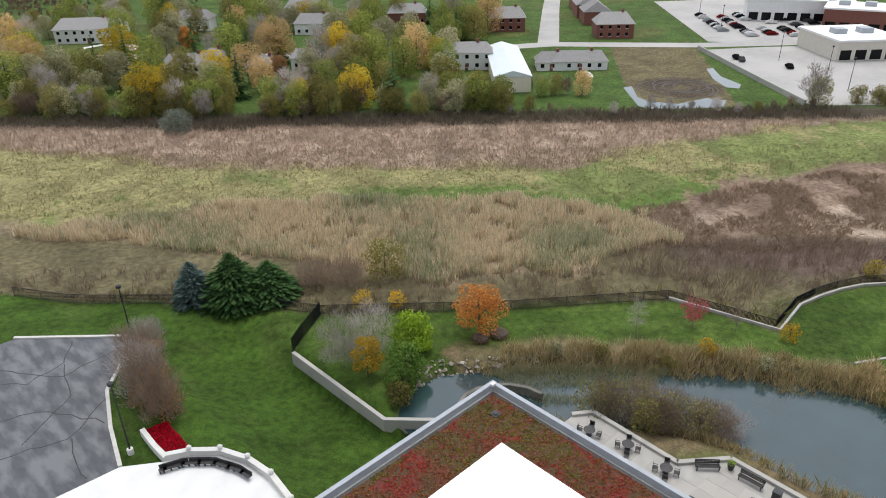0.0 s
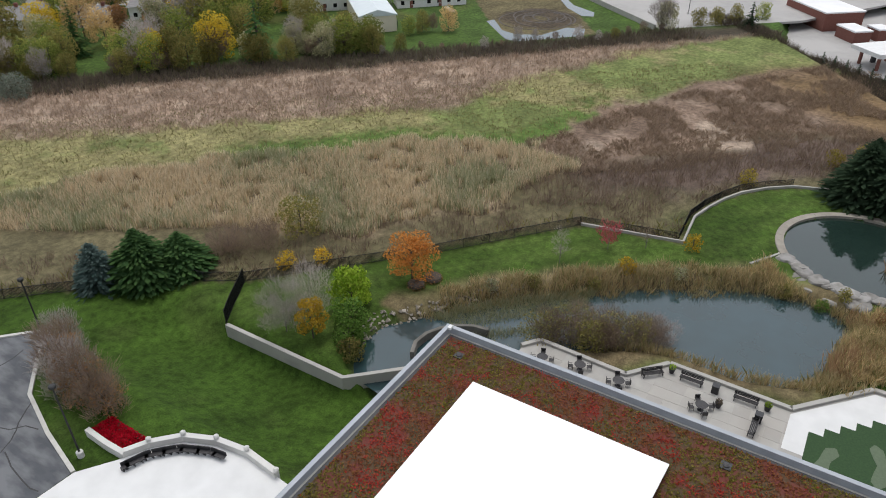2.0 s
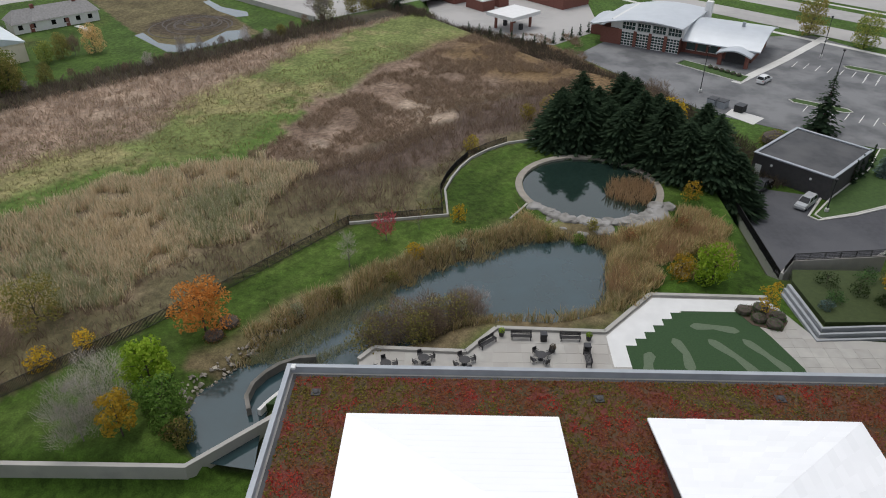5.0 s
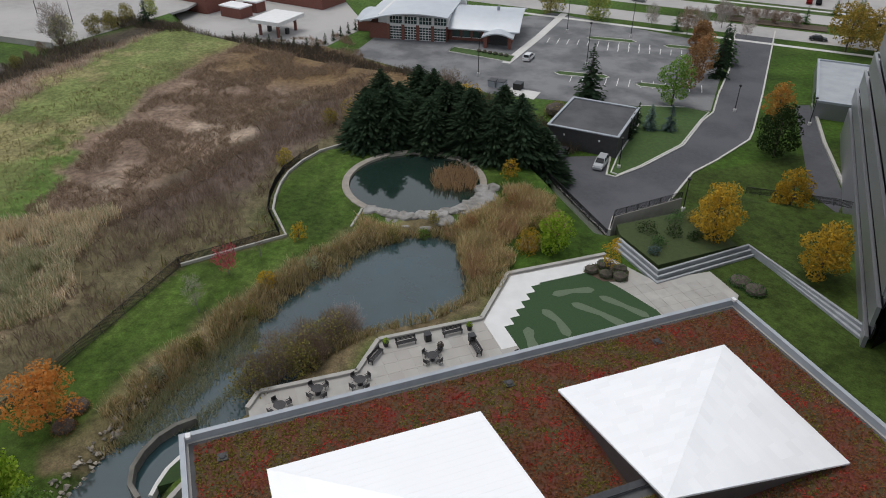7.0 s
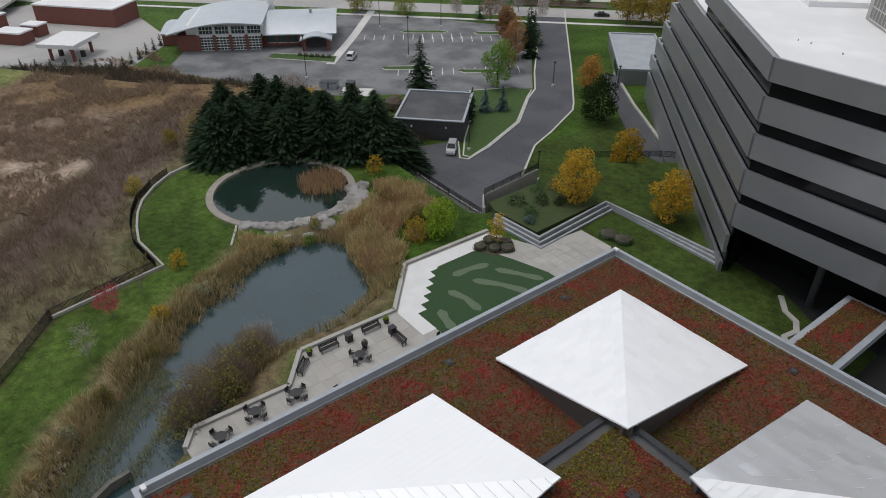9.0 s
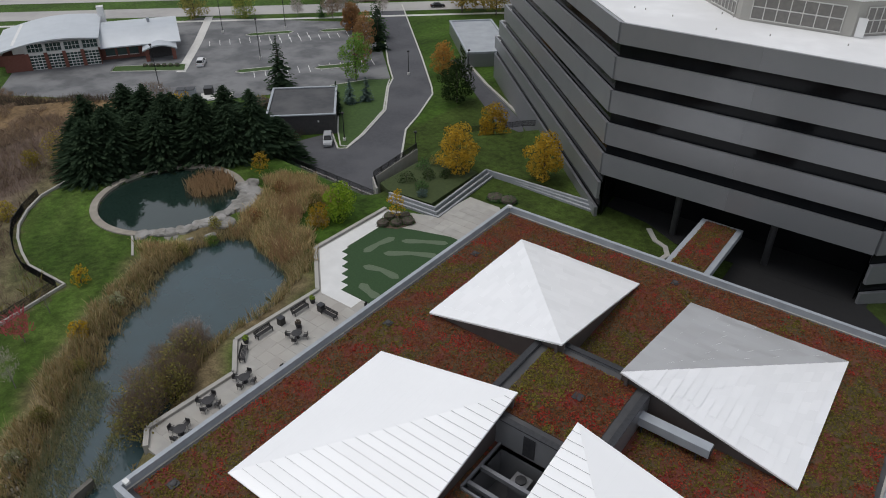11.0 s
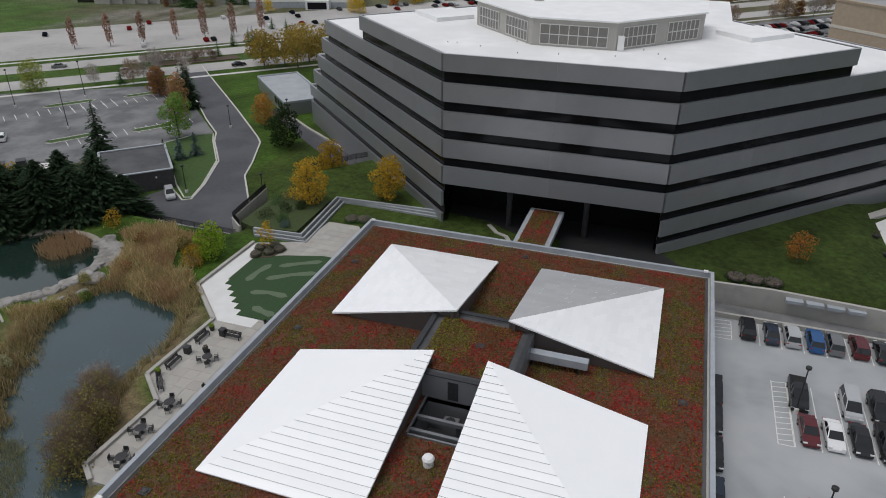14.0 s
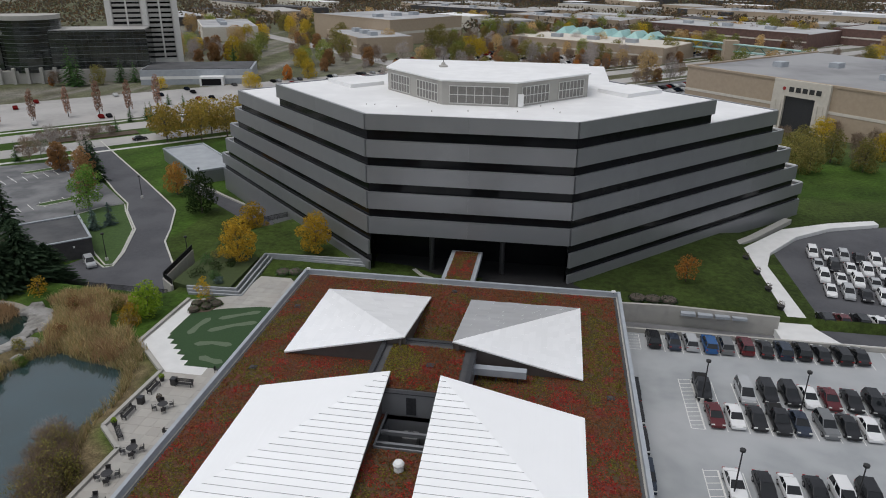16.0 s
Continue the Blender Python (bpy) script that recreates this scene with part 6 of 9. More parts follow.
for x, y, s in ((81.0, -5.4, 2.1), (83.2, -7.6, 1.9), (80.2, -3.0, 1.6), (85.5, -9.0, 1.5), (78.6, 0.6, 1.2), (78.4, 1.8, 1.0)):
    boulder(x, y, -0.4, s, "boulders of the weir", 0.5)
# stony shore of the channel
P = scatter(2600, (41, 38, 74, 53), lambda X, Y: (np.abs(D_IN(X, Y) - 0.5) < 1.0) & (X + Y > 92) & (Y > 25))
pc = []
fc = []
for x, y, z in P:
    s = rng.uniform(0.12, 0.32)
    i = len(pc)
    q = rng.normal(scale=0.25, size=(6, 3)) + np.array(((1, 0, 0), (-1, 0, 0), (0, 1, 0), (0, -1, 0), (0, 0, 0.8), (0, 0, -0.8)))
    pc += [tuple(np.array((x, y, z + 0.12)) + v * s) for v in q]
    fc += [(i, i + 2, i + 4), (i + 2, i + 1, i + 4), (i + 1, i + 3, i + 4), (i + 3, i, i + 4), (i + 2, i, i + 5), (i + 1, i + 2, i + 5), (i + 3, i + 1, i + 5), (i, i + 3, i + 5)]
tagged(link_mesh("shore_stones", pc, fc, mat("cobble_stone", (0.33, 0.295, 0.245), 0.9, col2=(0.24, 0.215, 0.18), scale=2, island=0.35)), "rough stones along the channel's shore", "stones", "", "stuff")
tagged(part("lawn_edge_kerb", strip(bmesh.new(), [(81.5, 14.5), (85.0, 12.3), (87.0, 11.2)], 0.3, -1.2, -0.25), M_CONC), "pale kerb between lawn and pond reeds", "kerb", "", "structure")

M_WETCONC = mat("stained_concrete", (0.22, 0.205, 0.18), 0.85, col2=(0.14, 0.13, 0.115), scale=0.7, bump=0.2, bscale=8, col3=(0.10, 0.095, 0.08), scale2=0.25)
# curved moat walls round the pavilion's corner
tagged(part("moat_wall", strip(bmesh.new(), [(51.5, 37.6), (51.2, 39.5), (50.2, 41.3), (48.8, 42.6), (47.1, 43.5), (45.2, 43.7), (43.4, 43.0)], 0.45, -3.4, -0.6), M_WETCONC, bevel=0.02), "curved concrete moat wall standing in the channel", "wall", "", "structure")
tagged(part("moat_wall", strip(bmesh.new(), [(47.6, 38.2), (47.0, 39.4), (46.0, 40.5), (44.6, 41.4), (43.4, 42.0)], 0.4, -3.4, -0.8), M_CONC_LT, bevel=0.02), "inner curved concrete wall by the pavilion", "wall", "", "structure")
slab("moat_lawn", [(44.1, 41.4), (45.9, 40.2), (47.2, 38.4), (47.4, 33), (44.1, 33)], -2.0, -0.7, mat("dark_lawn", (0.03, 0.06, 0.015), 0.95, col2=(0.02, 0.045, 0.01), scale=2, bump=0.5), "small dark lawn inside the curved wall", "lawn")

# ---- forecourt in the north-west ----
FC = [(12.4, 57.6), (15.6, 55.6), (17.6, 54.5), (19.8, 52.4), (21.1, 49.4), (21.6, 46.0), (21.2, 42.0)]
tagged(part("forecourt_wall", strip(bmesh.new(), dense(FC[1:], 1.0), 0.55, -1.5, 2.5), M_CONC_LT, bevel=0.02), "curved pale concrete parapet round the forecourt", "wall", "", "structure")
for x, y in dense(FC[2:], 2.6):
    tagged(part("parapet_lamp", lathe(bmesh.new(), [(0.22, 2.5), (0.22, 2.75), (0.28, 2.8), (0.16, 2.95)], 10, x, y), M_CONC_LT), "small pale bollard lamp on the forecourt parapet", "lamp", "parapet lamps")
cb = thing("curved_bench", pose(18, 50, 1.8), "long curved dark bench along the forecourt parapet", "bench")
for k in range(18):
    u = k / 18
    pts = dense([(14.4, 54.2), (16.6, 53.4), (18.6, 51.5), (19.8, 48.9), (20.2, 46.6)], 0.3)
    i = int(u * (len(pts) - 3))
    a, b = pts[i], pts[min(len(pts) - 1, i + 2)]
    bm = strip(bmesh.new(), [(a[0] - 18, a[1] - 50), (b[0] - 18, b[1] - 50)], 0.5, 0.38, 0.46)
    part("seat_segment", bm, M_BENCH, cb)
    bm = strip(bmesh.new(), [(a[0] - 18, a[1] - 50), (b[0] - 18, b[1] - 50)], 0.06, 0.46, 0.85, 0.22)
    part("back_segment", bm, M_BENCH, cb)
    part("leg", boxes((a[0] - 18.04, a[1] - 50.2, 0, a[0] - 17.96, a[1] - 49.8, 0.4)), M_BENCH, cb)
tagged(part("bed_wall", strip(bmesh.new(), [(15.6, 61.0), (15.5, 58.0), (15.6, 55.4)], 0.5, 0.3, 2.3), M_CONC_LT, bevel=0.02), "low pale wall beside the red flower bed", "wall", "", "structure")
X, Y = rng.uniform(15.9, 18.0, 2600), rng.uniform(55.2, 60.9, 2600)
V, F = leaf_quads(np.stack([X, Y, 1.75 + 0.35 * rng.random(2600)], 1), 0.24, None, 0.8)
tagged(new("flower_bed", mesh_np("flower_bed", V, F, leaf_mat("crimson_flowers", [(0.30, 0.005, 0.015), (0.42, 0.01, 0.025), (0.24, 0.01, 0.015)], 1.1))), "bed of dense crimson flowers by the forecourt", "flower bed", "", "stuff")
slab("flower_bed_soil", [(15.8, 55.2), (18.1, 55.0), (18.1, 61.0), (15.8, 61.0)], 0.3, 1.75, M_MULCH, "soil of the crimson bed", "soil")
tagged(part("car_park_kerb", strip(bmesh.new(), dense([(11.4, 90.2), (22.8, 79.2)], 2) + [(19.2, 75.4), (15.7, 71), (13.6, 64.5), (12.1, 58.2)], 0.4, 0.8, 1.6), M_KERB), "pale concrete kerb round the weathered car park", "kerb", "", "structure")
M_TAR = mat("tar_seal", (0.02, 0.02, 0.021), 0.6, col2=(0.03, 0.03, 0.03), scale=5)
rt = random.Random(11)
for pts in ([(16.5, 84.5), (14.0, 80.0), (9.5, 79.0), (6.0, 82)], [(14.0, 80.0), (12.5, 73), (6, 68.5)], [(15.2, 70.0), (10, 66), (4, 68)], [(10, 66), (9, 58.8)], [(19.5, 78.2), (13, 77.5), (8, 84)], [(13.6, 66), (9, 73), (5, 74)]):
    line = [(x + rt.uniform(-0.25, 0.25), y + rt.uniform(-0.25, 0.25)) for x, y in dense(pts, 1.2)]
    tagged(part("tar_seam", strip(bmesh.new(), line, 0.13, 1.38, 1.43), M_TAR), "black tar-sealed crack in the car park", "crack", "tar seams", "structure")


def lamp_post(m, h, label, group="lamp posts", arm=True):
    t = thing("lamp_post", m, label, "lamp post", group)
    part("base", lathe(bmesh.new(), [(0.32, 0), (0.32, 0.65), (0.26, 0.7)], 12), M_CONC_LT, t)
    part("pole", tube(bmesh.new(), (0, 0, 0.6), (0, 0, h), 0.10, 0.07, 8), M_FENCE, t)
    part("head", lathe(bmesh.new(), [(0.1, h - 0.05), (0.3, h + 0.02), (0.32, h + 0.28), (0.2, h + 0.36)], 10), M_FENCE, t)
    return t


lp = lamp_post(pose(13.6, 59.3, 1.4), 8.5, "tall black car-park lamp on a concrete foot", "car park lamps")
copy_thing(lp, pose(21.5, 77.6, 1.2))
copy_thing(lp, pose(12, 101, -0.4))
lp2 = lamp_post(pose(75.2, -38.2, -4.5), 5.6, "black lamp post beside the service road", "road lamps")
for x, y in ((92.0, -36.8), (107.0, -74.5), (96, -84)):
    copy_thing(lp2, pose(x, y, -4.5))
lp3 = lamp_post(pose(144.6, -60.5, -4.4), 10.0, "tall dark lamp in the station car park", "station lot lamps")
for x, y in ((161.3, -84.0), (146, -32), (172, -70)):
    copy_thing(lp3, pose(x, y, -4.4))
lp4 = lamp_post(pose(-15.6, -1.6, -1.2), 6.0, "black lamp post on the parking deck", "deck lamps")
for x, y in ((-27.4, -1.0), (-15.8, 16.0), (-27.5, 16.4), (-39.5, -1.0)):
    copy_thing(lp4, pose(x, y, -1.2))

# ---- pavilion roof details ----
for x, y in ((43.2, 37.7), (43.2, -19.2), (-4.9, -19.2)):
    fl = thing("roof_floodlight", pose(x, y, PAR_Z), "small white floodlight on the parapet corner", "light", "parapet floodlights")
    part("bracket", boxes((-0.05, -0.05, 0, 0.05, 0.05, 0.25)), M_DARKMETAL, fl)
    part("housing", boxes((-0.28, -0.2, 0.2, 0.28, 0.2, 0.45)), M_SIDING, fl, bevel=0.05)
vt = thing("roof_vent", pose(18.6, 24.3, DECK_Z + 0.05), "white mushroom vent on the sedum roof", "vent")
part("stack", lathe(bmesh.new(), [(0.5, 0), (0.5, 0.5), (0.35, 0.55), (0.35, 0.75)], 14), M_SIDING, vt)
part("cowl", lathe(bmesh.new(), [(0.55, 0.7), (0.6, 0.85), (0.45, 1.1), (0.15, 1.2)], 14), M_SIDING, vt)
dk = thing("roof_duct", pose(10.5, 6.4, DECK_Z), "pale rectangular duct on props beside the centre block", "duct")
part("casing", boxes((-3.6, -0.5, 0.85, 3.0, 0.5, 1.75)), M_PARAPET, dk, bevel=0.04)
part("mouth", boxes((-3.66, -0.45, 0.9, -3.58, 0.45, 1.75)), M_DARKMETAL, dk)
for x in (-2.6, 0.0, 2.3):
    part("prop", boxes((x - 0.08, -0.5, -0.1, x + 0.08, -0.38, 0.75), (x - 0.08, 0.38, -0.1, x + 0.08, 0.5, 0.75)), M_DARKMETAL, dk)
for x, y in ((40.8, 35.2), (40.6, 8.8), (-2.6, 30), (19, -17), (-3, 8), (41, -8)):
    dr = thing("roof_drain", pose(x, y, DECK_Z + 0.1), "blue-grey roof drain cover set in the sedum", "drain", "roof drains")
    part("frame", boxes((-0.45, -0.45, 0, 0.45, 0.45, 0.08)), M_DARKMETAL, dr)
    part("dome", lathe(bmesh.new(), [(0.3, 0.08), (0.26, 0.18), (0.1, 0.24)], 10), M_BRONZE, dr)
vd = thing("roof_drain", pose(18.2, 8.9, 7.05), "blue-grey roof drain cover set in the sedum", "drain", "roof drains")
part("frame", boxes((-0.45, -0.45, 0, 0.45, 0.45, 0.08)), M_DARKMETAL, vd)
cu = thing("roof_equipment", pose(23.6, 4.0, 7.3), "small metal equipment box on the centre block's edge", "equipment")
part("box", boxes((-0.8, -0.25, 0, 0.8, 0.25, 0.45)), M_FACADE, cu, bevel=0.03)
part("pipe", tube(bmesh.new(), (-0.8, 0, 0.2), (-1.6, 0.4, 0.2), 0.05), M_FACADE, cu)
ac = thing("air_unit", pose(19.0, 16.6, 0.2), "grey air-handling unit in the light well", "air unit")
part("casing", boxes((-0.8, -0.7, 0, 0.8, 0.7, 2.6)), M_FACADE, ac, bevel=0.04)
part("fan_cover", lathe(bmesh.new(), [(0.5, 2.6), (0.5, 2.75), (0.1, 2.8)], 14), M_DARKMETAL, ac)

# ---- office building: roof details, louvres, end balconies ----
M_LOUVRE = mat("louvre_glass", (0.19, 0.18, 0.165), 0.35, col2=(0.15, 0.145, 0.135), scale=2)
for (p, q, n) in ((PH[0], PH[1], 2), (PH[1], PH[2], 1), (PH[2], PH[3], 2)):
    P0, P1 = Vector((*p, 0)), Vector((*q, 0))
    d = (P1 - P0).normalized()
    nr = Vector((-d.y, d.x, 0))
    if nr.y < 0:
        nr = -nr
    ln = (P1 - P0).length
    for k in range(n):
        a = P0 + d * (ln * k / n + 1.3)
        b = P0 + d * (ln * (k + 1) / n - 1.3)
        w = (b - a).length
        bm = bmesh.new()
        beam(bm, a + nr * 0.03 + Vector((0, 0, 29.25)), b + nr * 0.03 + Vector((0, 0, 29.25)), 0.1, 3.0)
        o = part("louvre_window", bm, M_LOUVRE, pent, "tall louvred plant-room window")
        o.matrix_local = pm
        cols = 7
        for j in range(cols + 1):
            c = a.lerp(b, j / cols) + nr * 0.1
            m_ = part("mullion", beam(bmesh.new(), (c.x, c.y, 27.7), (c.x, c.y, 30.8), 0.12, 0.1, d), M_CONC_LT, o)
        for z in (27.75, 29.25, 30.75):
            m_ = part("transom", beam(bmesh.new(), a + nr * 0.1 + Vector((0, 0, z)), b + nr * 0.1 + Vector((0, 0, z)), 0.1, 0.12), M_CONC_LT, o)
o = part("service_door", boxes((11.2, -43.98, 27.5, 12.2, -43.9, 29.7)), M_SIDING, pent, "white service door")
o.matrix_local = pm
for sx in (1, -1):
    cx = 19.25 + sx * 27
    bm = bmesh.new()
    prism(bm, [(cx, -57.5), (cx + sx * 7, -64.5), (cx + sx * 1.5, -70), (cx - sx * 5.5, -63)], 27.7, 28.5)
    off_part("roof_curb", bm, M_WHITEROOF)
for i, (zt, zb, L) in enumerate(LEVELS[2:6]):
    for s, cx in ((1, FX1), (-1, FX0)):
        e = (cx + s * (L - 0.2) * R2, FY - (L - 0.2) * R2)
        b = (e[0] - s * 6 * R2, e[1] - 6 * R2)
        bm = strip(bmesh.new(), [e, b], 0.3, zt - 0.2, zt + 0.12)
        off_part("balcony_coping", bm, M_WHITEROOF, "white coping of the end balcony")
off_part("sign_panel", strip(bmesh.new(), [(73.4, -69.95), (76.2, -72.75)], 0.06, 21.2, 22.2, 0.08), mat("sign_blue", (0.05, 0.16, 0.32), 0.5), "small blue sign on the parapet")
off_part("sign_mark", strip(bmesh.new(), [(76.4, -72.95), (77.2, -73.75)], 0.06, 21.0, 22.0, 0.08), mat("sign_orange", (0.4, 0.12, 0.05), 0.5), "small orange mark on the parapet")
rr = random.Random(3)
for k in range(14):
    x, y = rr.uniform(-8, 46), rr.uniform(-46, -36)
    if abs(x - 19.25) > 17 and y > -38:
        continue
    g_ = thing("roof_vent_pipe", pose(x, y, 27.75), "small grey vent pipe on the white roof", "vent", "roof vent pipes")
    part("pipe", lathe(bmesh.new(), [(0.08, 0), (0.08, 0.2), (0.11, 0.24)], 8), M_CONC, g_)
an = thing("roof_antenna", pose(28, -60, 32.1), "small dark exhaust hood on the plant room", "vent")
part("hood", lathe(bmesh.new(), [(0.9, 0), (0.9, 0.3), (0.5, 0.5), (0.3, 0.9)], 12), M_CONC, an)
part("mast", tube(bmesh.new(), (0, 0, 0.8), (0, 0, 2.0), 0.06), M_DARKMETAL, an)

# ---- cars ----
def paint(name, c, rough=0.25):
    return mat(name, c, rough, 0.1, col2=tuple(v * 0.93 for v in c), scale=0.6, spec=0.6)


PAINTS = {"black": paint("black_car_paint", (0.012, 0.012, 0.014)), "white": paint("white_car_paint", (0.75, 0.75, 0.75)), "grey": paint("grey_car_paint", (0.16, 0.165, 0.17)), "silver": paint("silver_car_paint", (0.42, 0.43, 0.44)),
          "maroon": paint("maroon_car_paint", (0.10, 0.012, 0.016)), "blue": paint("blue_car_paint", (0.02, 0.09, 0.25)), "navy": paint("navy_car_paint", (0.02, 0.03, 0.05)), "red": paint("red_car_paint", (0.35, 0.02, 0.02))}
KINDS = {  # length, width, hull stations (x, z of the top), cabin (x0, x1 foot, x0, x1 roof, roof height)
    "sedan": (4.7, 1.82, ((-2.35, 0.62), (-2.2, 0.92), (-1.3, 0.98), (0.9, 0.94), (2.05, 0.80), (2.35, 0.55)), (-1.75, 1.15, -0.95, 0.35, 1.44)),
    "suv": (4.75, 1.9, ((-2.37, 0.7), (-2.3, 1.05), (-1.3, 1.08), (0.95, 1.06), (2.15, 0.95), (2.37, 0.62)), (-2.25, 1.2, -1.95, 0.4, 1.72)),
    "pickup": (5.8, 2.0, ((-2.9, 0.75), (-2.85, 1.12), (-0.9, 1.12), (1.3, 1.12), (2.7, 1.05), (2.9, 0.65)), (-0.75, 1.5, -0.55, 0.75, 1.85)),
    "van": (5.1, 1.95, ((-2.55, 0.7), (-2.5, 1.05), (-1.3, 1.06), (1.4, 1.02), (2.3, 0.92), (2.55, 0.6)), (-2.45, 1.75, -2.2, 0.8, 1.78)),
}


def car(kind, colour, m, group):
    ln, w, st, cab = KINDS[kind]
    t = thing({"sedan": "sedan_car", "suv": "suv_car", "pickup": "pickup_truck", "van": "minivan_car"}[kind], m, f"{colour} {'pickup truck' if kind == 'pickup' else kind} parked in a marked bay", "car" if kind != "pickup" else "pickup truck", group)
    bm = bmesh.new()
    rows = []
    for x, z in st:
        k = 0.93 if abs(x) > ln / 2 - 0.3 else 1.0
        h = w / 2 * k
        rows.append([bm.verts.new(p) for p in ((x, -h * 0.94, 0.28), (x, -h, 0.55), (x, -h * 0.93, z), (x, h * 0.93, z), (x, h, 0.55), (x, h * 0.94, 0.28))])
    for a, b in zip(rows, rows[1:]):
        for i in range(6):
            j = (i + 1) % 6
            bm.faces.new((a[j], a[i], b[i], b[j]))
    bm.faces.new(rows[0])
    bm.faces.new(rows[-1][::-1])
    body = part("body", bm, PAINTS[colour], t)
    a0, a1, b0_, b1_, zr = cab
    zf = max(z for _, z in st) - 0.06
    hw, hr = w / 2 * 0.90, w / 2 * 0.72
    bm = bmesh.new()
    v = [bm.verts.new(p) for p in ((a0, -hw, zf), (a1, -hw, zf), (a1, hw, zf), (a0, hw, zf), (b0_, -hr, zr), (b1_, -hr, zr), (b1_, hr, zr), (b0_, hr, zr))]
    for f in ((0, 1, 5, 4), (1, 2, 6, 5), (2, 3, 7, 6), (3, 0, 4, 7), (4, 5, 6, 7)):
        bm.faces.new([v[i] for i in f])
    part("glasshouse", bm, M_CARGLASS, t, "dark car glass")
    part("roof", boxes((b0_ - 0.02, -hr - 0.02, zr - 0.03, b1_ + 0.02, hr + 0.02, zr + 0.03)), PAINTS[colour], t, bevel=0.02)
    for s in (-1, 1):
        for p, q in (((a1, s * hw, zf), (b1_, s * hr, zr)), ((a0, s * hw, zf), (b0_, s * hr, zr)), (((a0 + a1) / 2, s * hw, zf), ((b0_ + b1_) / 2, s * hr, zr))):
            part("pillar", beam(bmesh.new(), p, q, 0.09, 0.07), PAINTS[colour], t)
    if kind == "pickup":
        part("cargo_bed", boxes((-2.75, -0.78, 1.0, -0.95, 0.78, 1.128)), M_TYRE, t)
    for x in (-ln * 0.3, ln * 0.31):
        for s in (-1, 1):
            wh = part("tyre", tube(bmesh.new(), (x, s * (w / 2 - 0.22), 0.33), (x, s * (w / 2 + 0.01), 0.33), 0.33, n=12), M_TYRE, t)
            part("rim", tube(bmesh.new(), (x, s * (w / 2), 0.33), (x, s * (w / 2 + 0.025), 0.33), 0.2, n=10), M_RIM, wh)
    for s in (-1, 1):
        part("headlight", boxes((ln / 2 - 0.16, s * w * 0.36 - 0.2, 0.62, ln / 2 - 0.02, s * w * 0.36 + 0.2, 0.74)), M_HEADLAMP, t)
        part("tail_light", boxes((-ln / 2 + 0.02, s * w * 0.38 - 0.15, 0.72, -ln / 2 + 0.12, s * w * 0.38 + 0.15, 0.9)), M_TAIL, t)
    return t


_cars = {}


def park(kind, colour, x, y, z, a, group):
    key = (kind, colour, group)
    m = pose(x, y, z, 0, 0, a)
    if key in _cars:
        return copy_thing(_cars[key], m)
    _cars[key] = car(kind, colour, m, group)
    return _cars[key]


# ---- parking deck ----
rc = random.Random(21)
DZ = -1.2
ROW1 = (("suv", "black", -11.1), ("sedan", "navy", -14.0), ("suv", "silver", -16.4), ("suv", "blue", -19.1), ("suv", "grey", -21.4), ("suv", "maroon", -24.2), ("sedan", "black", -26.9), ("suv", "navy", -29.4), ("suv", "black", -32.0), ("sedan", "black", -34.6), ("suv", "black", -37.3), ("sedan", "black", -39.8))
for k, c, x in ROW1:
    park(k, c, x, -16.4 + rc.uniform(-0.2, 0.2), DZ, -90 + rc.uniform(-2, 2), "cars on the parking deck")
for k, c, x in (("pickup", "black", -16.0), ("van", "silver", -21.4), ("suv", "black", -24.3), ("suv", "black", -27.0), ("sedan", "white", -29.3), ("sedan", "maroon", -31.9), ("sedan", "black", -34.6), ("suv", "black", -37.2), ("sedan", "grey", -39.8)):
    park(k, c, x, -4.3 + rc.uniform(-0.2, 0.2), DZ, 90 + rc.uniform(-2, 2), "cars on the parking deck")
for k, c, x in (("sedan", "maroon", -16.5), ("sedan", "white", -18.9), ("sedan", "black", -21.5), ("pickup", "black", -24.1), ("sedan", "navy", -26.5), ("suv", "grey", -29.5), ("sedan", "black", -32.1), ("sedan", "white", -34.5), ("suv", "black", -37.3), ("sedan", "silver", -40.0)):
    park(k, c, x, 1.6 + rc.uniform(-0.2, 0.2), DZ, 90 + rc.uniform(-2, 2), "cars on the parking deck")
for k, c, x in (("sedan", "white", -16.2), ("sedan", "black", -19.3), ("sedan", "white", -21.9), ("sedan", "black", -24.6), ("suv", "white", -27.2), ("suv", "black", -29.9)):
    park(k, c, x, 14.4 + rc.uniform(-0.2, 0.2), DZ, 90 + rc.uniform(-2, 2), "cars on the parking deck")
for k, c, y in (("sedan", "black", 3.0), ("suv", "black", -1.5), ("sedan", "black", 8.5), ("suv", "navy", 15.0)):
    park(k, c, -6.9, y, DZ, 90, "cars on the parking deck")


def bay_line(x0, y0, x1, y1, z, w=0.11, group="bay lines"):
    d = Vector((x1 - x0, y1 - y0)).normalized() * w / 2
    n = Vector((-d.y, d.x))
    bm = prism(bmesh.new(), [(x0 + n.x, y0 + n.y), (x0 - n.x, y0 - n.y), (x1 - n.x, y1 - n.y), (x1 + n.x, y1 + n.y)], z - 0.01, z + 0.006)
    return tagged(part("bay_line", bm, M_LINE), "thin white painted bay line", "line", group, "structure")


for k in range(13):
    bay_line(-12.6 - 2.6 * k, -19.0, -12.6 - 2.6 * k, -13.8, DZ)
    bay_line(-15.1 - 2.6 * k, -6.8, -15.1 - 2.6 * k, 4.3, DZ)
    bay_line(-15.1 - 2.6 * k, 11.8, -15.1 - 2.6 * k, 17.0, DZ)
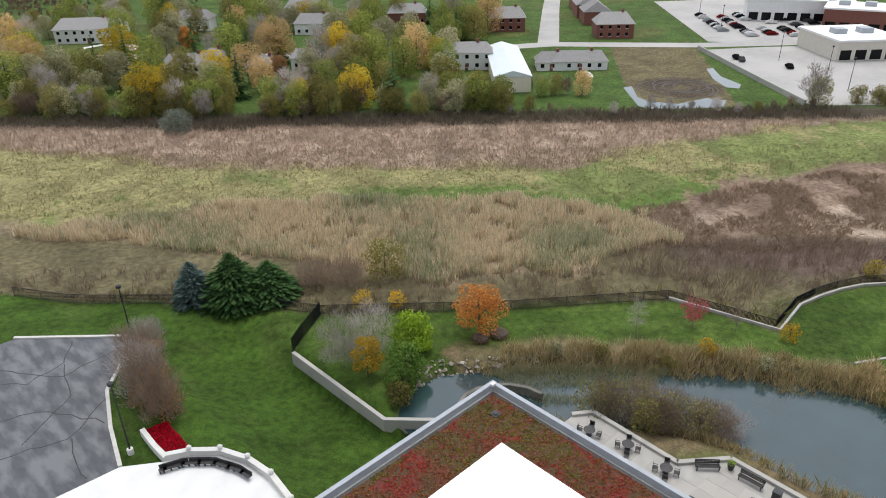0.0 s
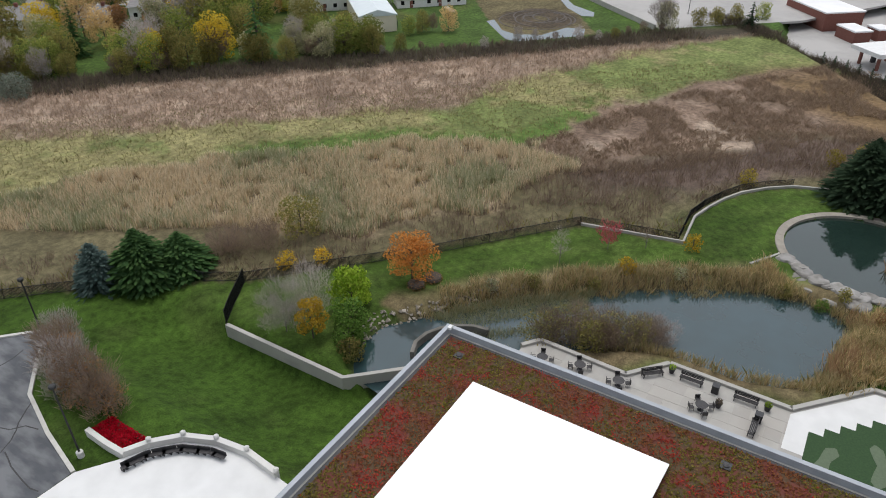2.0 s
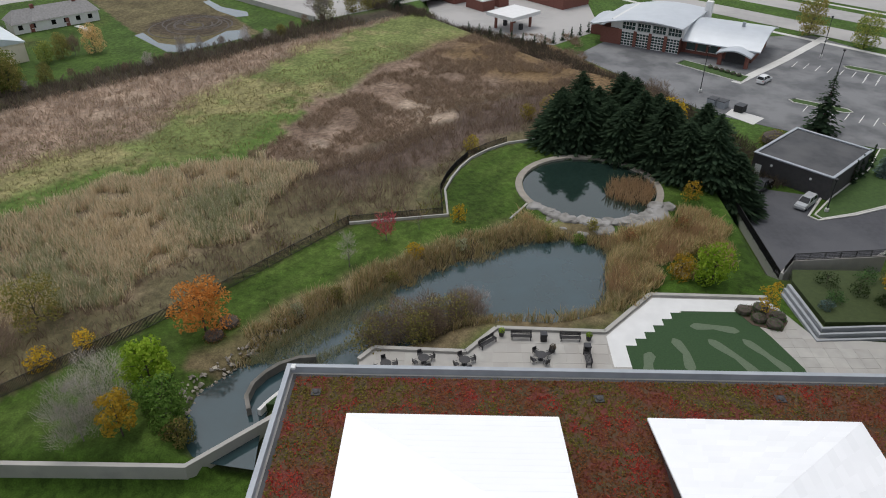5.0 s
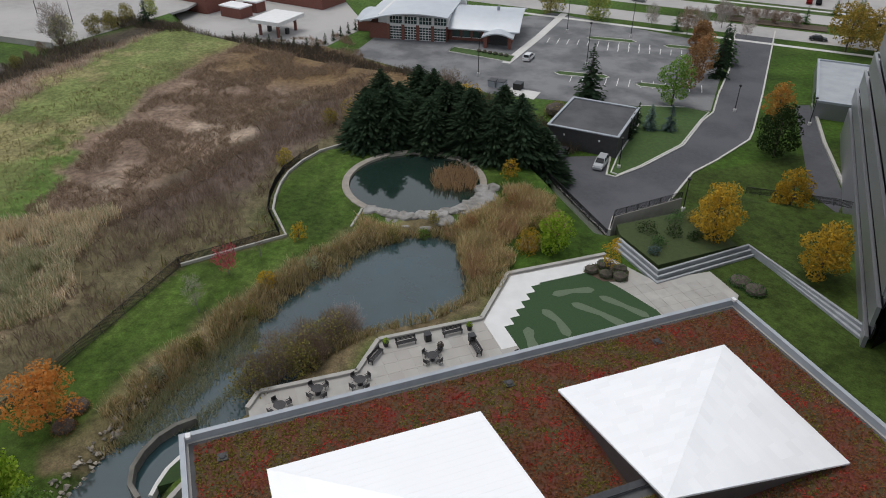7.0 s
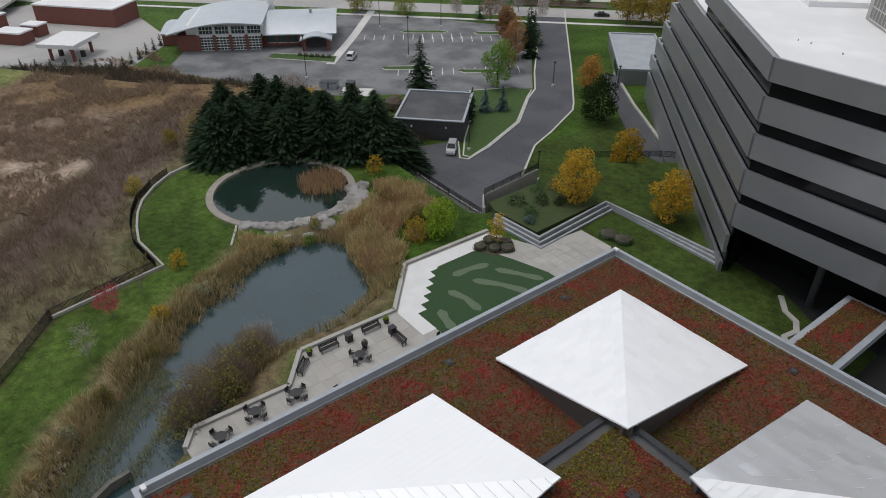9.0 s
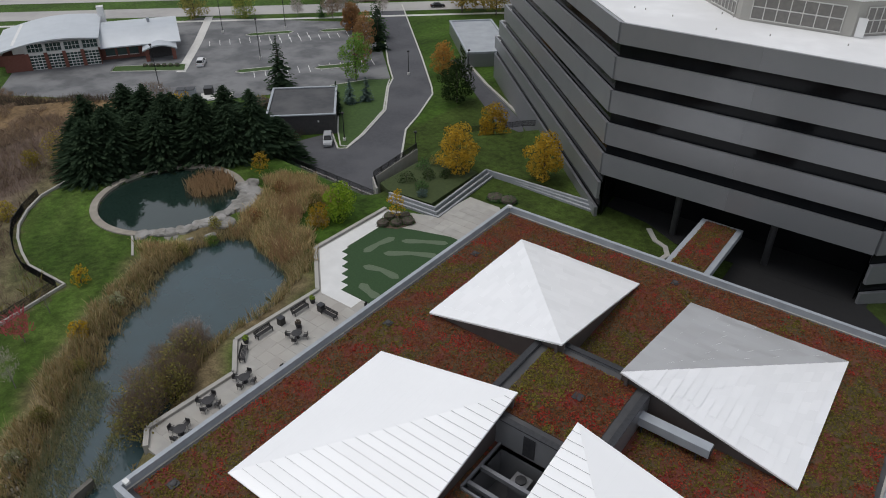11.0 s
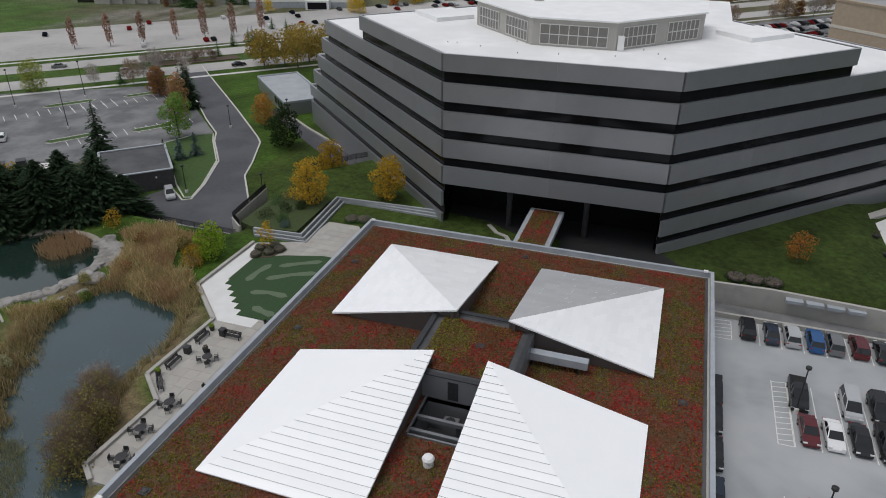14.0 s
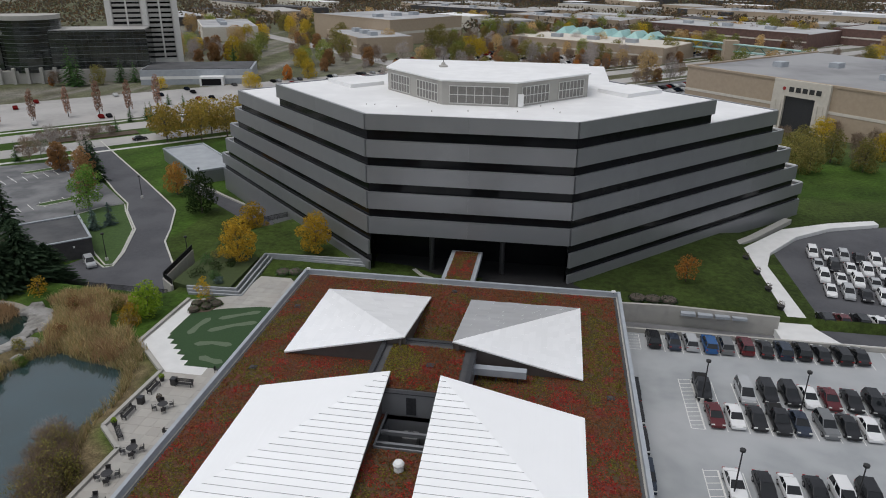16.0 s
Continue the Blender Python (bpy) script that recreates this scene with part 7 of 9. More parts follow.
for y0, y1, x0, x1 in ((-6.8, 4.3, -15.0, -13.4), (11.8, 17, -15.0, -13.4), (-18.5, -14, -9.2, -6.8)):
    bay_line(x0, y0, x0, y1, DZ)
    bay_line(x1, y0, x1, y1, DZ)
    n = int((y1 - y0) / 0.9)
    for k in range(n + 1):
        y = y0 + (y1 - y0) * k / n
        bay_line(x0, y, x1, y + 0.3 if k < n else y, DZ)
# retaining walls and vents beyond the deck
tagged(part("deck_wall", strip(bmesh.new(), [(-5.75, -19.2), (-30.0, -19.3), (-90, -19.3)], 0.4, -2.5, -0.5), M_CONC, bevel=0.02), "pale concrete wall at the head of the parking deck", "wall", "", "structure")
slab("ramp_floor", [(-5.9, -19.4), (-31, -19.4), (-31, -25.0), (-5.9, -25.8)], -3.4, -2.9, M_ASPHALT_OLD, "sunken ramp between deck and lawn", "road")
tagged(part("ramp_wall", strip(bmesh.new(), [(-5.9, -26.0), (-14.6, -26.4), (-31.2, -25.2)], 0.5, -3.6, 0.3), M_CONC, bevel=0.03), "grey concrete wall above the ramp", "wall", "", "structure")
for k in range(4):
    tagged(part("wall_vent", boxes((-17.5 - 2.6 * k - 1.1, -25.9 + 0.18 * k * 0.4, -0.7, -17.5 - 2.6 * k + 1.1, -24.9 + 0.18 * k * 0.4, -0.25)), M_PARAPET, bevel=0.03), "pale metal vent box on the ramp wall", "vent", "ramp vents")
# west lawn, walk and lot
slab("west_walk", [(-29.6, -55.5), (-33.5, -59.5), (-44.5, -72.5), (-56, -78.5), (-66.5, -82), (-66.8, -79.6), (-55, -75.0), (-46.2, -68.2), (-38.5, -58), (-36.2, -51.0), (-37.0, -26.5), (-39.5, -22.0), (-90, -22.0), (-90, -19.6), (-31.0, -19.6), (-30.6, -27)], -2.9, -1.75, M_WHITE_PAVE, "pale curved concrete walk beside the lot", "pavement")
slab("west_lot", [(-37.1, -26.5), (-36.3, -51.0), (-38.6, -58), (-46.3, -68.1), (-55.1, -74.9), (-66.9, -79.5), (-120, -92), (-120, -22.1), (-39.6, -22.1)], -2.9, -2.45, M_ASPHALT, "dark asphalt car park by the curved walk", "car park")
for x, y in ((-32.6, -53.0), (-33.0, -46.1), (-33.2, -39.0), (-33.4, -32.0)):
    planter(pose(x, y, -1.75), L_DARKTWIG, "square dark planter on the curved walk", 0.6, 0.9)
for k, (x, y) in enumerate(((-39.8, -30.0), (-42.6, -30.3), (-45.3, -30.5), (-48.0, -30.5), (-50.7, -30.6))):
    park("sedan" if k % 2 else "suv", ("black", "maroon", "black", "white", "white")[k], x, y, -2.45, -90, "cars in the west lot")
for r_ in range(4):
    for k in range(8):
        park(("sedan", "suv")[(k + r_) % 2], ("white", "white", "silver", "white", "black")[(k * 2 + r_) % 5], -44.5 - 2.7 * k - 0.8 * r_, -42.0 - 6.0 * r_ + 0.6 * k, -2.45, 80, "cars in the west lot")
tagged(part("lawn_wall", strip(bmesh.new(), [(-30.8, -55.8), (-31.3, -42.7), (-31.3, -29.2)], 0.45, -3.2, -1.1), M_CONC, bevel=0.02), "grey retaining wall between lawn and curved walk", "wall", "", "structure")
tagged(part("plinth_path", strip(bmesh.new(), [(-6.5, -36.0), (-19.3, -47.9), (-36.8, -66.0), (-47.7, -79.4)], 1.6, -3.2, -1.55), M_CONC), "grey concrete strip along the foot of the office block", "path", "", "structure")
leafy_tree("maple_tree", at(-19.0, -38.0), 5.0, 2.3, L_ORANGE, "small red-orange maple on the west lawn", 900, 0.34, 0.1)
for k in range(3):
    low_shrub("juniper_shrub", at(-10 - 2.5 * k, -29.5), 1.6, 0.9, L_SPRUCE, "low dark shrub on the west lawn", 420, 0.2, "west lawn shrubs")

# ---- service road kerbs, shed ----
for pts in ([(72.0, -34.8), (74.0, -33.0), (75.6, -33.9), (86.0, -48.2), (88.8, -55.6), (94.2, -67.5), (97.2, -71), (113.6, -87.7), (153, -126.6)], [(157, -116), (129.5, -91.5), (117.2, -78.6), (108.2, -70), (105.2, -65.0), (96.3, -53.8), (91.0, -41), (89.2, -34.4), (90.5, -33.4), (97.5, -38.6)]):
    tagged(part("road_kerb", strip(bmesh.new(), dense(pts, 3), 0.35, -4.8, RZ + 0.13), M_KERB), "pale concrete kerb of the service road", "kerb", "", "structure")
sh = thing("utility_shed", pose(106.2, -39.7, -4.5, 0, 0, -46.5), "dark brick utility shed with a flat roof", "shed")
for b in ((-8, -6.7, 0, 8, -6.4, 4.0), (-8, 6.4, 0, 8, 6.7, 4.0), (-8, -6.4, 0, -7.7, 6.4, 4.0), (7.7, -6.4, 0, 8, 6.4, 4.0)):
    part("wall", boxes(b), M_BRONZE, sh)
part("roof", boxes((-7.8, -6.5, 3.7, 7.8, 6.5, 3.95)), M_MEMB, sh)
for b in ((-8.15, -6.85, 4.0, 8.15, -6.4, 4.2), (-8.15, 6.4, 4.0, 8.15, 6.85, 4.2), (-8.15, -6.4, 4.0, -7.6, 6.4, 4.2), (7.6, -6.4, 4.0, 8.15, 6.4, 4.2)):
    part("coping", boxes(b), M_PARAPET, sh)
part("door", boxes((-8.06, 5.0, 0, -7.98, 6.1, 2.2)), M_SIDING, sh, "white steel door")
for y in (-3.5, 3.2):
    part("wall_lamp", boxes((-8.25, y, 2.6, -8.0, y + 0.3, 2.9)), M_SIDING, sh)
park("pickup", "black", 99.4, -29.0, RZ, 133.5, "cars by the shed")
park("suv", "silver", 93.9, -34.2, RZ, 133.5, "cars by the shed")

# ---- station, lot ----
fs = thing("fire_station", pose(184.6, -15.6, -4.5, 0, 0, 238.0), "red brick fire station with pale curved steel roofs", "building")


def barrel(bm, x0, x1, y0, y1, z0, z1, rise, n=14, th=0.35):
    """A curved roof sheet: height runs from z0 to z1 along x, with a rise in the middle."""
    top, bot = [], []
    for i in range(n + 1):
        u = i / n
        x = x0 + (x1 - x0) * u
        z = z0 + (z1 - z0) * u + rise * math.sin(math.pi * u)
        top.append([bm.verts.new((x, y, z)) for y in (y0, y1)])
        bot.append([bm.verts.new((x, y, z - th)) for y in (y0, y1)])
    for i in range(n):
        bm.faces.new((top[i][0], top[i + 1][0], top[i + 1][1], top[i][1]))
        bm.faces.new((bot[i][1], bot[i + 1][1], bot[i + 1][0], bot[i][0]))
        bm.faces.new((bot[i][0], bot[i + 1][0], top[i + 1][0], top[i][0]))
        bm.faces.new((top[i][1], top[i + 1][1], bot[i + 1][1], bot[i][1]))
    bm.faces.new((bot[0][0], top[0][0], top[0][1], bot[0][1]))
    bm.faces.new((top[-1][0], bot[-1][0], bot[-1][1], top[-1][1]))
    return bm


def vault(bm, x0, x1, y0, y1, z0, z1, bow, n=12, th=0.3):
    """A curved roof sheet whose height runs from z0 at y0 to z1 at y1, bowed upwards between."""
    rows = []
    for i in range(n + 1):
        u = i / n
        y, z = y0 + (y1 - y0) * u, z0 + (z1 - z0) * u + bow * math.sin(math.pi * u)
        rows.append([bm.verts.new(p) for p in ((x0, y, z), (x1, y, z), (x1, y, z - th), (x0, y, z - th))])
    for a, b in zip(rows, rows[1:]):
        for k in range(4):
            q = (k + 1) % 4
            bm.faces.new((a[k], a[q], b[q], b[k]))
    bm.faces.new(rows[0][::-1])
    bm.faces.new(rows[-1])
    return bm


M_TEALGLASS = mat("green_tinted_glass", (0.05, 0.085, 0.08), 0.12, col2=(0.03, 0.055, 0.052), scale=0.4, spec=0.5)
part("bay_hall", boxes((0, 0.6, 0, 5.0, 22, 4.1), (5.0, 1.2, 0, 21.5, 22, 4.1)), M_BRICK, fs)
part("upper_hall", boxes((2.4, 1.3, 4.1, 21.4, 21.6, 6.3)), M_SIDING, fs)
part("hall_roof", barrel(bmesh.new(), -2.2, 22.2, -1.4, 23, 4.9, 7.0, 1.5), M_STEELROOF, fs)
part("gable_panel", boxes((21.4, 1.3, 4.1, 21.7, 22, 6.9)), M_SIDING, fs)
part("lean_roof", vault(bmesh.new(), -5.5, 0.0, 6, 20, 3.2, 3.4, 0.9), M_STEELROOF, fs)
part("lean_shell", boxes((-5.2, 6.4, 0, 0.0, 19.6, 3.2)), M_BRICK, fs)
for k in range(5):
    x = 5.0 + 4.1 * k
    part("pier", boxes((x, 0.45, 0, x + 0.8 if k < 4 else 21.5, 1.2, 4.1)), M_BRICK, fs)
    part("upper_pier", boxes((x + 0.1, 0.9, 4.1, x + 0.7, 1.3, 6.2)), M_SIDING, fs)
    if k < 4:
        d_ = part("bay_door", boxes((x + 0.8, 0.9, 0, x + 4.1, 1.05, 3.7)), M_TEALGLASS, fs, "glazed bay door")
        for j in range(6):
            part("door_bar", boxes((x + 0.8, 0.82, 0.7 * j, x + 4.1, 0.9, 0.7 * j + 0.16)), M_SIDING, d_)
        for j in range(1, 4):
            part("door_bar", boxes((x + 0.8 + 0.83 * j - 0.06, 0.80, 0, x + 0.8 + 0.83 * j + 0.06, 0.88, 3.7)), M_SIDING, d_)
        cw = part("clerestory_window", boxes((x + 0.8, 1.05, 4.3, x + 4.1, 1.2, 6.1)), M_TEALGLASS, fs)
        for j in range(1, 4):
            part("mullion", boxes((x + 0.8 + 0.83 * j - 0.05, 0.98, 4.3, x + 0.8 + 0.83 * j + 0.05, 1.05, 6.1)), M_SIDING, cw)
        part("transom", boxes((x + 0.8, 0.98, 5.15, x + 4.1, 1.05, 5.25)), M_SIDING, cw)
part("lintel", boxes((5.0, 0.6, 3.7, 21.5, 1.0, 4.25)), M_SIDING, fs)
part("office_wing", boxes((21.5, 3.5, 0, 39, 20, 3.6)), M_BRICK, fs)
part("office_roof", vault(bmesh.new(), 21.7, 41.0, 1.2, 21, 3.7, 5.2, 2.2), M_STEELROOF, fs)
part("end_wall", vault(bmesh.new(), 38.7, 39.0, 3.0, 20, 4.1, 5.0, 1.9, th=3.0), M_SIDING, fs)
part("entrance_canopy", barrel(bmesh.new(), 31.5, 39.8, -2.4, 4.5, 3.0, 3.0, 1.1), M_STEELROOF, fs)
part("entrance_recess", boxes((33, 1.5, 0, 38.4, 3.5, 2.9)), M_BRONZE, fs)
for x in (32.0, 38.4):
    part("portico_pier", boxes((x, -1.9, 0, x + 0.9, -1.0, 3.1)), M_BRICK, fs)
part("vent_pipe", boxes((33.6, 11, 5.5, 34.3, 11.7, 7.7)), M_PARAPET, fs)
part("cupola", boxes((21.5, 20, 0, 23.2, 21.7, 9.5)), M_SIDING, fs)
for x in (22.6, 25.4, 28.2):
    wn = part("window", boxes((x, 3.4, 1.0, x + 2.2, 3.5, 2.7)), M_TEALGLASS, fs)
    part("sill", boxes((x - 0.1, 3.3, 0.86, x + 2.3, 3.5, 1.0)), M_SIDING, wn)
for k in range(6):
    low_shrub("box_shrub", pose(156.8 + 1.6 * k * 0.75, -44.2 + 1.6 * k * 0.62, -4.35), 0.7, 0.8, L_FIR, "low clipped shrub before the fire station", 160, 0.2, "station shrubs")
M_ISLE = mat("island_grass", (0.05, 0.095, 0.02), 0.95, col2=(0.035, 0.07, 0.014), scale=1.5, bump=0.5)


def island(pts, label="kerbed grass island in the car park", z=-4.46):
    t = thing("grass_island", pose(pts[0][0], pts[0][1], z), label, "traffic island", "grass islands", "structure")
    loc = [(x - pts[0][0], y - pts[0][1]) for x, y in pts]
    part("grass", prism(bmesh.new(), loc, -0.2, 0.14), M_ISLE, t)
    part("kerb", strip(bmesh.new(), loc + [loc[0], loc[1]], 0.3, -0.2, 0.17), M_KERB, t)
    return t


def lozenge(a, b, w):
    a, b = Vector(a), Vector(b)
    d = (b - a).normalized()
    n = Vector((-d.y, d.x)) * w
    return [tuple(p) for p in (a, a + d * w + n, b - d * w + n, b, b - d * w - n, a + d * w - n)]


for a, b in (((141.8, -50.2), (134.5, -60.8)), ((165, -72.5), (157, -83)), ((128.5, -64.0), (122.5, -72.0)), ((151.5, -88), (145.5, -95.5))):
    island(lozenge(a, b, 1.3))
island([(168.8, -34.6), (166.0, -31.8), (152.6, -43.4), (156.6, -46.6)])
island([(112.5, -66.0), (108.5, -69.2), (105.5, -64.8), (96.7, -53.6), (91.4, -40.9), (89.7, -35.2), (91.0, -34.6), (96.5, -39.5), (107.5, -51), (116.5, -57.5)], "kerbed lawn with blue spruces beside the shed", -4.5)
tagged(part("footpath", strip(bmesh.new(), dense([(152.4, -42.1), (170, -60), (189.9, -78.8)], 4), 2.2, -4.7, -4.40), M_CONC_LT), "pale concrete footpath to the street", "path", "", "structure")
for r0, d0 in (((170, -60.5), 0), ((157, -74.5), 1), ((139, -53.5), 2)):
    for k in range(12):
        a = Vector(r0) + Vector((-0.55, -0.83)) * 2.7 * k
        b = a + Vector((-0.80, 0.6)) * 5.0
        bay_line(a.x, a.y, b.x, b.y, RZ - 0.002, 0.16, "station lot lines")
park("suv", "white", 153.2, -48.8, RZ, -45, "cars in the station lot")
for x, y, c in ((138.6, -32.6, M_PARAPET), (137.2, -34.2, M_PARAPET), (134.8, -37.2, M_FENCE)):
    dm = thing("dumpster", pose(x, y, RZ, 0, 0, -45), "metal waste container beside the lot", "dumpster", "dumpsters")
    part("body", boxes((-1.1, -0.9, 0, 1.1, 0.9, 1.4)), c, dm, bevel=0.05)
    part("lid", boxes((-1.15, -0.95, 1.4, 1.15, 0.95, 1.5)), M_DARKMETAL, dm, bevel=0.02)
slab("dumpster_pad", [(131, -41), (127.5, -37.5), (133, -33.5), (136, -36)], -4.7, -4.42, M_CONC_LT, "pale concrete pad", "pavement")

# ---- filling station east of the marsh ----
slab("filling_station_lot", [(181, -3), (196, -18), (262, -20), (262, 45), (214, 38), (192, 18)], -4.75, -4.44, M_LOT, "pale concrete forecourt lot", "car park")
gs = thing("filling_station", pose(198, 7, -4.45, 0, 0, 45), "small filling-station canopy with white fascia", "canopy")
part("fascia", boxes((-5, -6, 3.6, 5, 6, 4.6)), M_SIDING, gs, bevel=0.05)
for x in (-3, 3):
    for y in (-4, 4):
        part("column", boxes((x - 0.3, y - 0.3, 0, x + 0.3, y + 0.3, 3.6)), M_BRICK, gs)
    part("pump", boxes((x - 0.4, -0.5, 0, x + 0.4, 0.5, 1.6)), M_DARKMETAL, gs, bevel=0.05)
for k in range(14):
    u = k / 13
    p = Vector((192.5, 19.8)).lerp(Vector((178.6, 1.0)), u * 2) if u < 0.5 else Vector((178.6, 1.0)).lerp(Vector((196, -16.7)), u * 2 - 1)
    conifer("arborvitae_tree", pose(p.x, p.y, -4.45, 0, 0, 37 * k), 3.2, 0.95, L_SPRUCE, "small conical evergreen in the hedge row", 9, 8, "conical hedge row") if k < 1 else copy_thing(bpy.data.objects[ARB], pose(p.x, p.y, -4.45, 0, 0, 37 * k))
    if k < 1:
        ARB = [o.name for o in bpy.data.objects if o.name.startswith("arborvitae_tree")][-1]
for x, y, w, d, h in ((220, 16, 8, 5, 3), (224, 10, 5, 4, 3), (236, 26, 20, 12, 5), (232, -6, 26, 12, 5)):
    bb = thing("brick_outbuilding", pose(x, y, -4.5, 0, 0, 40), "small red brick building with a flat roof", "building", "brick outbuildings")
    part("shell", boxes((-w / 2, -d / 2, 0, w / 2, d / 2, h)), M_BRICK, bb)
    part("roof", boxes((-w / 2 - 0.2, -d / 2 - 0.2, h, w / 2 + 0.2, d / 2 + 0.2, h + 0.4)), M_WHITEROOF, bb)

# ---- basement ramp and low block at the office's east end ----
slab("ramp_drive", [(105.5, -89.5), (104.6, -92.5), (69.5, -66.0), (66, -61), (73, -62)], -4.8, RZ + 0.01, M_ASPHALT, "dark ramp drive along the office block", "road")
tagged(part("ramp_drive_wall", strip(bmesh.new(), [(104.6, -93.2), (88, -80), (69, -66.5)], 0.6, -5, -4.1), M_CONC, bevel=0.03), "pale wall beside the ramp drive", "wall", "", "structure")
lw = thing("low_block", pose(105.5, -102.5, -4.5, 0, 0, 45), "low grey flat-roofed annex at the office's end", "building")
part("shell", boxes((-6, -15, 0, 6, 15, 3.3)), M_FACADE, lw)
part("roof", boxes((-5.6, -14.6, 3.3, 5.6, 14.6, 3.45)), mat("blue_grey_roof", (0.36, 0.38, 0.40), 0.8, col2=(0.29, 0.31, 0.33), scale=0.3), lw)
for b in ((-6.1, -15.1, 3.3, -5.6, 15.1, 3.8), (5.6, -15.1, 3.3, 6.1, 15.1, 3.8), (-5.6, 14.6, 3.3, 5.6, 15.1, 3.8), (-5.6, -15.1, 3.3, 5.6, -14.6, 3.8)):
    part("parapet", boxes(b), M_PARAPET, lw)
for y in (6, 9, 12):
    part("window", boxes((5.98, y - 1, 1.2, 6.08, y + 1, 3)), M_GLASS, lw)

# ---- boulevard ----
BD, BN = Vector((-0.72, -0.69)).normalized(), Vector((0.69, -0.72)).normalized()


def bpt(u, v):
    p = Vector((165, -112)) + BD * u + BN * v
    return (p.x, p.y)


def bband(name, u0, u1, v0, v1, z, material, label, cat):
    slab(name, [bpt(u0, v0), bpt(u1, v0), bpt(u1, v1), bpt(u0, v1)], -4.8, z, material, label, cat)


bband("boulevard", -700, 900, -5.5, 5.5, -4.44, M_LOT, "pale concrete carriageway of the boulevard", "road")
bband("boulevard", -700, 900, 16, 27, -4.44, M_LOT, "pale concrete carriageway of the boulevard", "road")
bband("roadside_path", -700, 900, -12.5, -10.8, -4.43, M_CONC_LT, "pale roadside footpath", "path")
bband("roadside_path", -700, 900, 31.5, 33, -4.43, M_CONC_LT, "pale roadside footpath", "path")
bband("plaza_lot", -110, 190, 36, 92, -4.45, M_LOT, "wide pale parking lot before the towers", "car park")
bband("boulevard_median_bed", 5, 32, 7.5, 13, -4.25, M_MULCH, "planted mulch bed on the boulevard's median", "bed")
bband("mall_lot", 200, 420, 40, 130, -4.45, M_LOT, "wide parking lot of the shopping centre", "car park")
bband("mall_lot", 95, 330, -95, -16, -4.455, M_ASPHALT_OLD, "asphalt parking lot beside the department store", "car park")
bband("cross_road", 192, 204, 28, 500, -4.44, M_LOT, "pale side road of the boulevard", "road")
for u, v, c, kd in ((-4, 2.4, "white", "suv"), (30, -2.5, "black", "sedan"), (44, 20, "black", "suv"), (-24, 19, "grey", "sedan"), (120, 22, "black", "sedan")):
    x, y = bpt(u, v)
    park(kd, c, x, y, -4.44, 224, "cars on the boulevard")


# many far cars: small but shaped
def far_cars(name, spots, label):
    vv, ff = [], []
    for x, y, z, a in spots:
        ca, sa = math.cos(a), math.sin(a)
        prof = ((-2.3, 0.3), (-2.3, 0.85), (-1.8, 0.95), (-1.1, 1.45), (0.5, 1.45), (1.2, 0.95), (2.2, 0.8), (2.3, 0.3))
        i = len(vv)
        for s in (-0.88, 0.88):
            for px, pz in prof:
                k = 0.82 if pz > 1.2 else 1.0
                vv.append((x + px * ca - s * k * sa, y + px * sa + s * k * ca, z + pz))
        n = len(prof)
        ff += [(i + j, i + (j + 1) % n, i + n + (j + 1) % n, i + n + j) for j in range(n)]
        ff += [(i, i + 7, i + 6, i + 5, i + 2, i + 1), (i + 2, i + 5, i + 4, i + 3), (i + n + 1, i + n + 2, i + n + 5, i + n + 6, i + n + 7, i + n), (i + n + 3, i + n + 4, i + n + 5, i + n + 2)]
    m = leaf_mat(name + "_paint", [(0.02, 0.02, 0.022), (0.03, 0.03, 0.033), (0.6, 0.6, 0.6), (0.10, 0.10, 0.105), (0.35, 0.36, 0.37), (0.015, 0.02, 0.03), (0.2, 0.02, 0.02), (0.7, 0.7, 0.7), (0.05, 0.05, 0.055)], 1.0, 0.0)
    for nd in m.node_tree.nodes:
        if nd.type == "VALTORGB":
            nd.color_ramp.interpolation = "CONSTANT"
    return tagged(link_mesh(name, vv, ff, m), label, "cars", "", "stuff")


spots = []
rf = random.Random(8)
ang = math.atan2(BN.y, BN.x)
for v in list(range(-90, -18, 9)):
    for u in np.arange(100, 300, 2.8):
        if rf.random() < 0.72:
            x, y = bpt(u, v)
            spots.append((x, y, -4.45, ang + (math.pi if rf.random() < 0.5 else 0)))
for v in range(46, 128, 9):
    for u in np.arange(205, 415, 2.8):
        if rf.random() < 0.5:
            spots.append((*bpt(u, v), -4.45, ang))
for v in (42, 60, 78, 88):
    for u in np.arange(-100, 185, 2.8):
        if rf.random() < (0.10 if u < 110 else 0.35):
            spots.append((*bpt(u, v), -4.45, ang))
far_cars("mall_cars", spots, "parked cars filling the shopping-centre lots")

# ---- towers and mall ----
tw = thing("office_tower", pose(223, -276, -4.5, 0, 0, 28), "tall white concrete tower with ribbed window bays", "building")
part("core", boxes((-16, -9, 0, 16, 9, 62)), M_CONC_LT, tw)
for x in (-16.5, -1.6, 15.2):
    part("pier", boxes((x - 1.4, 8.6, 0, x + 1.4, 10.2, 62)), M_CONC_LT, tw)
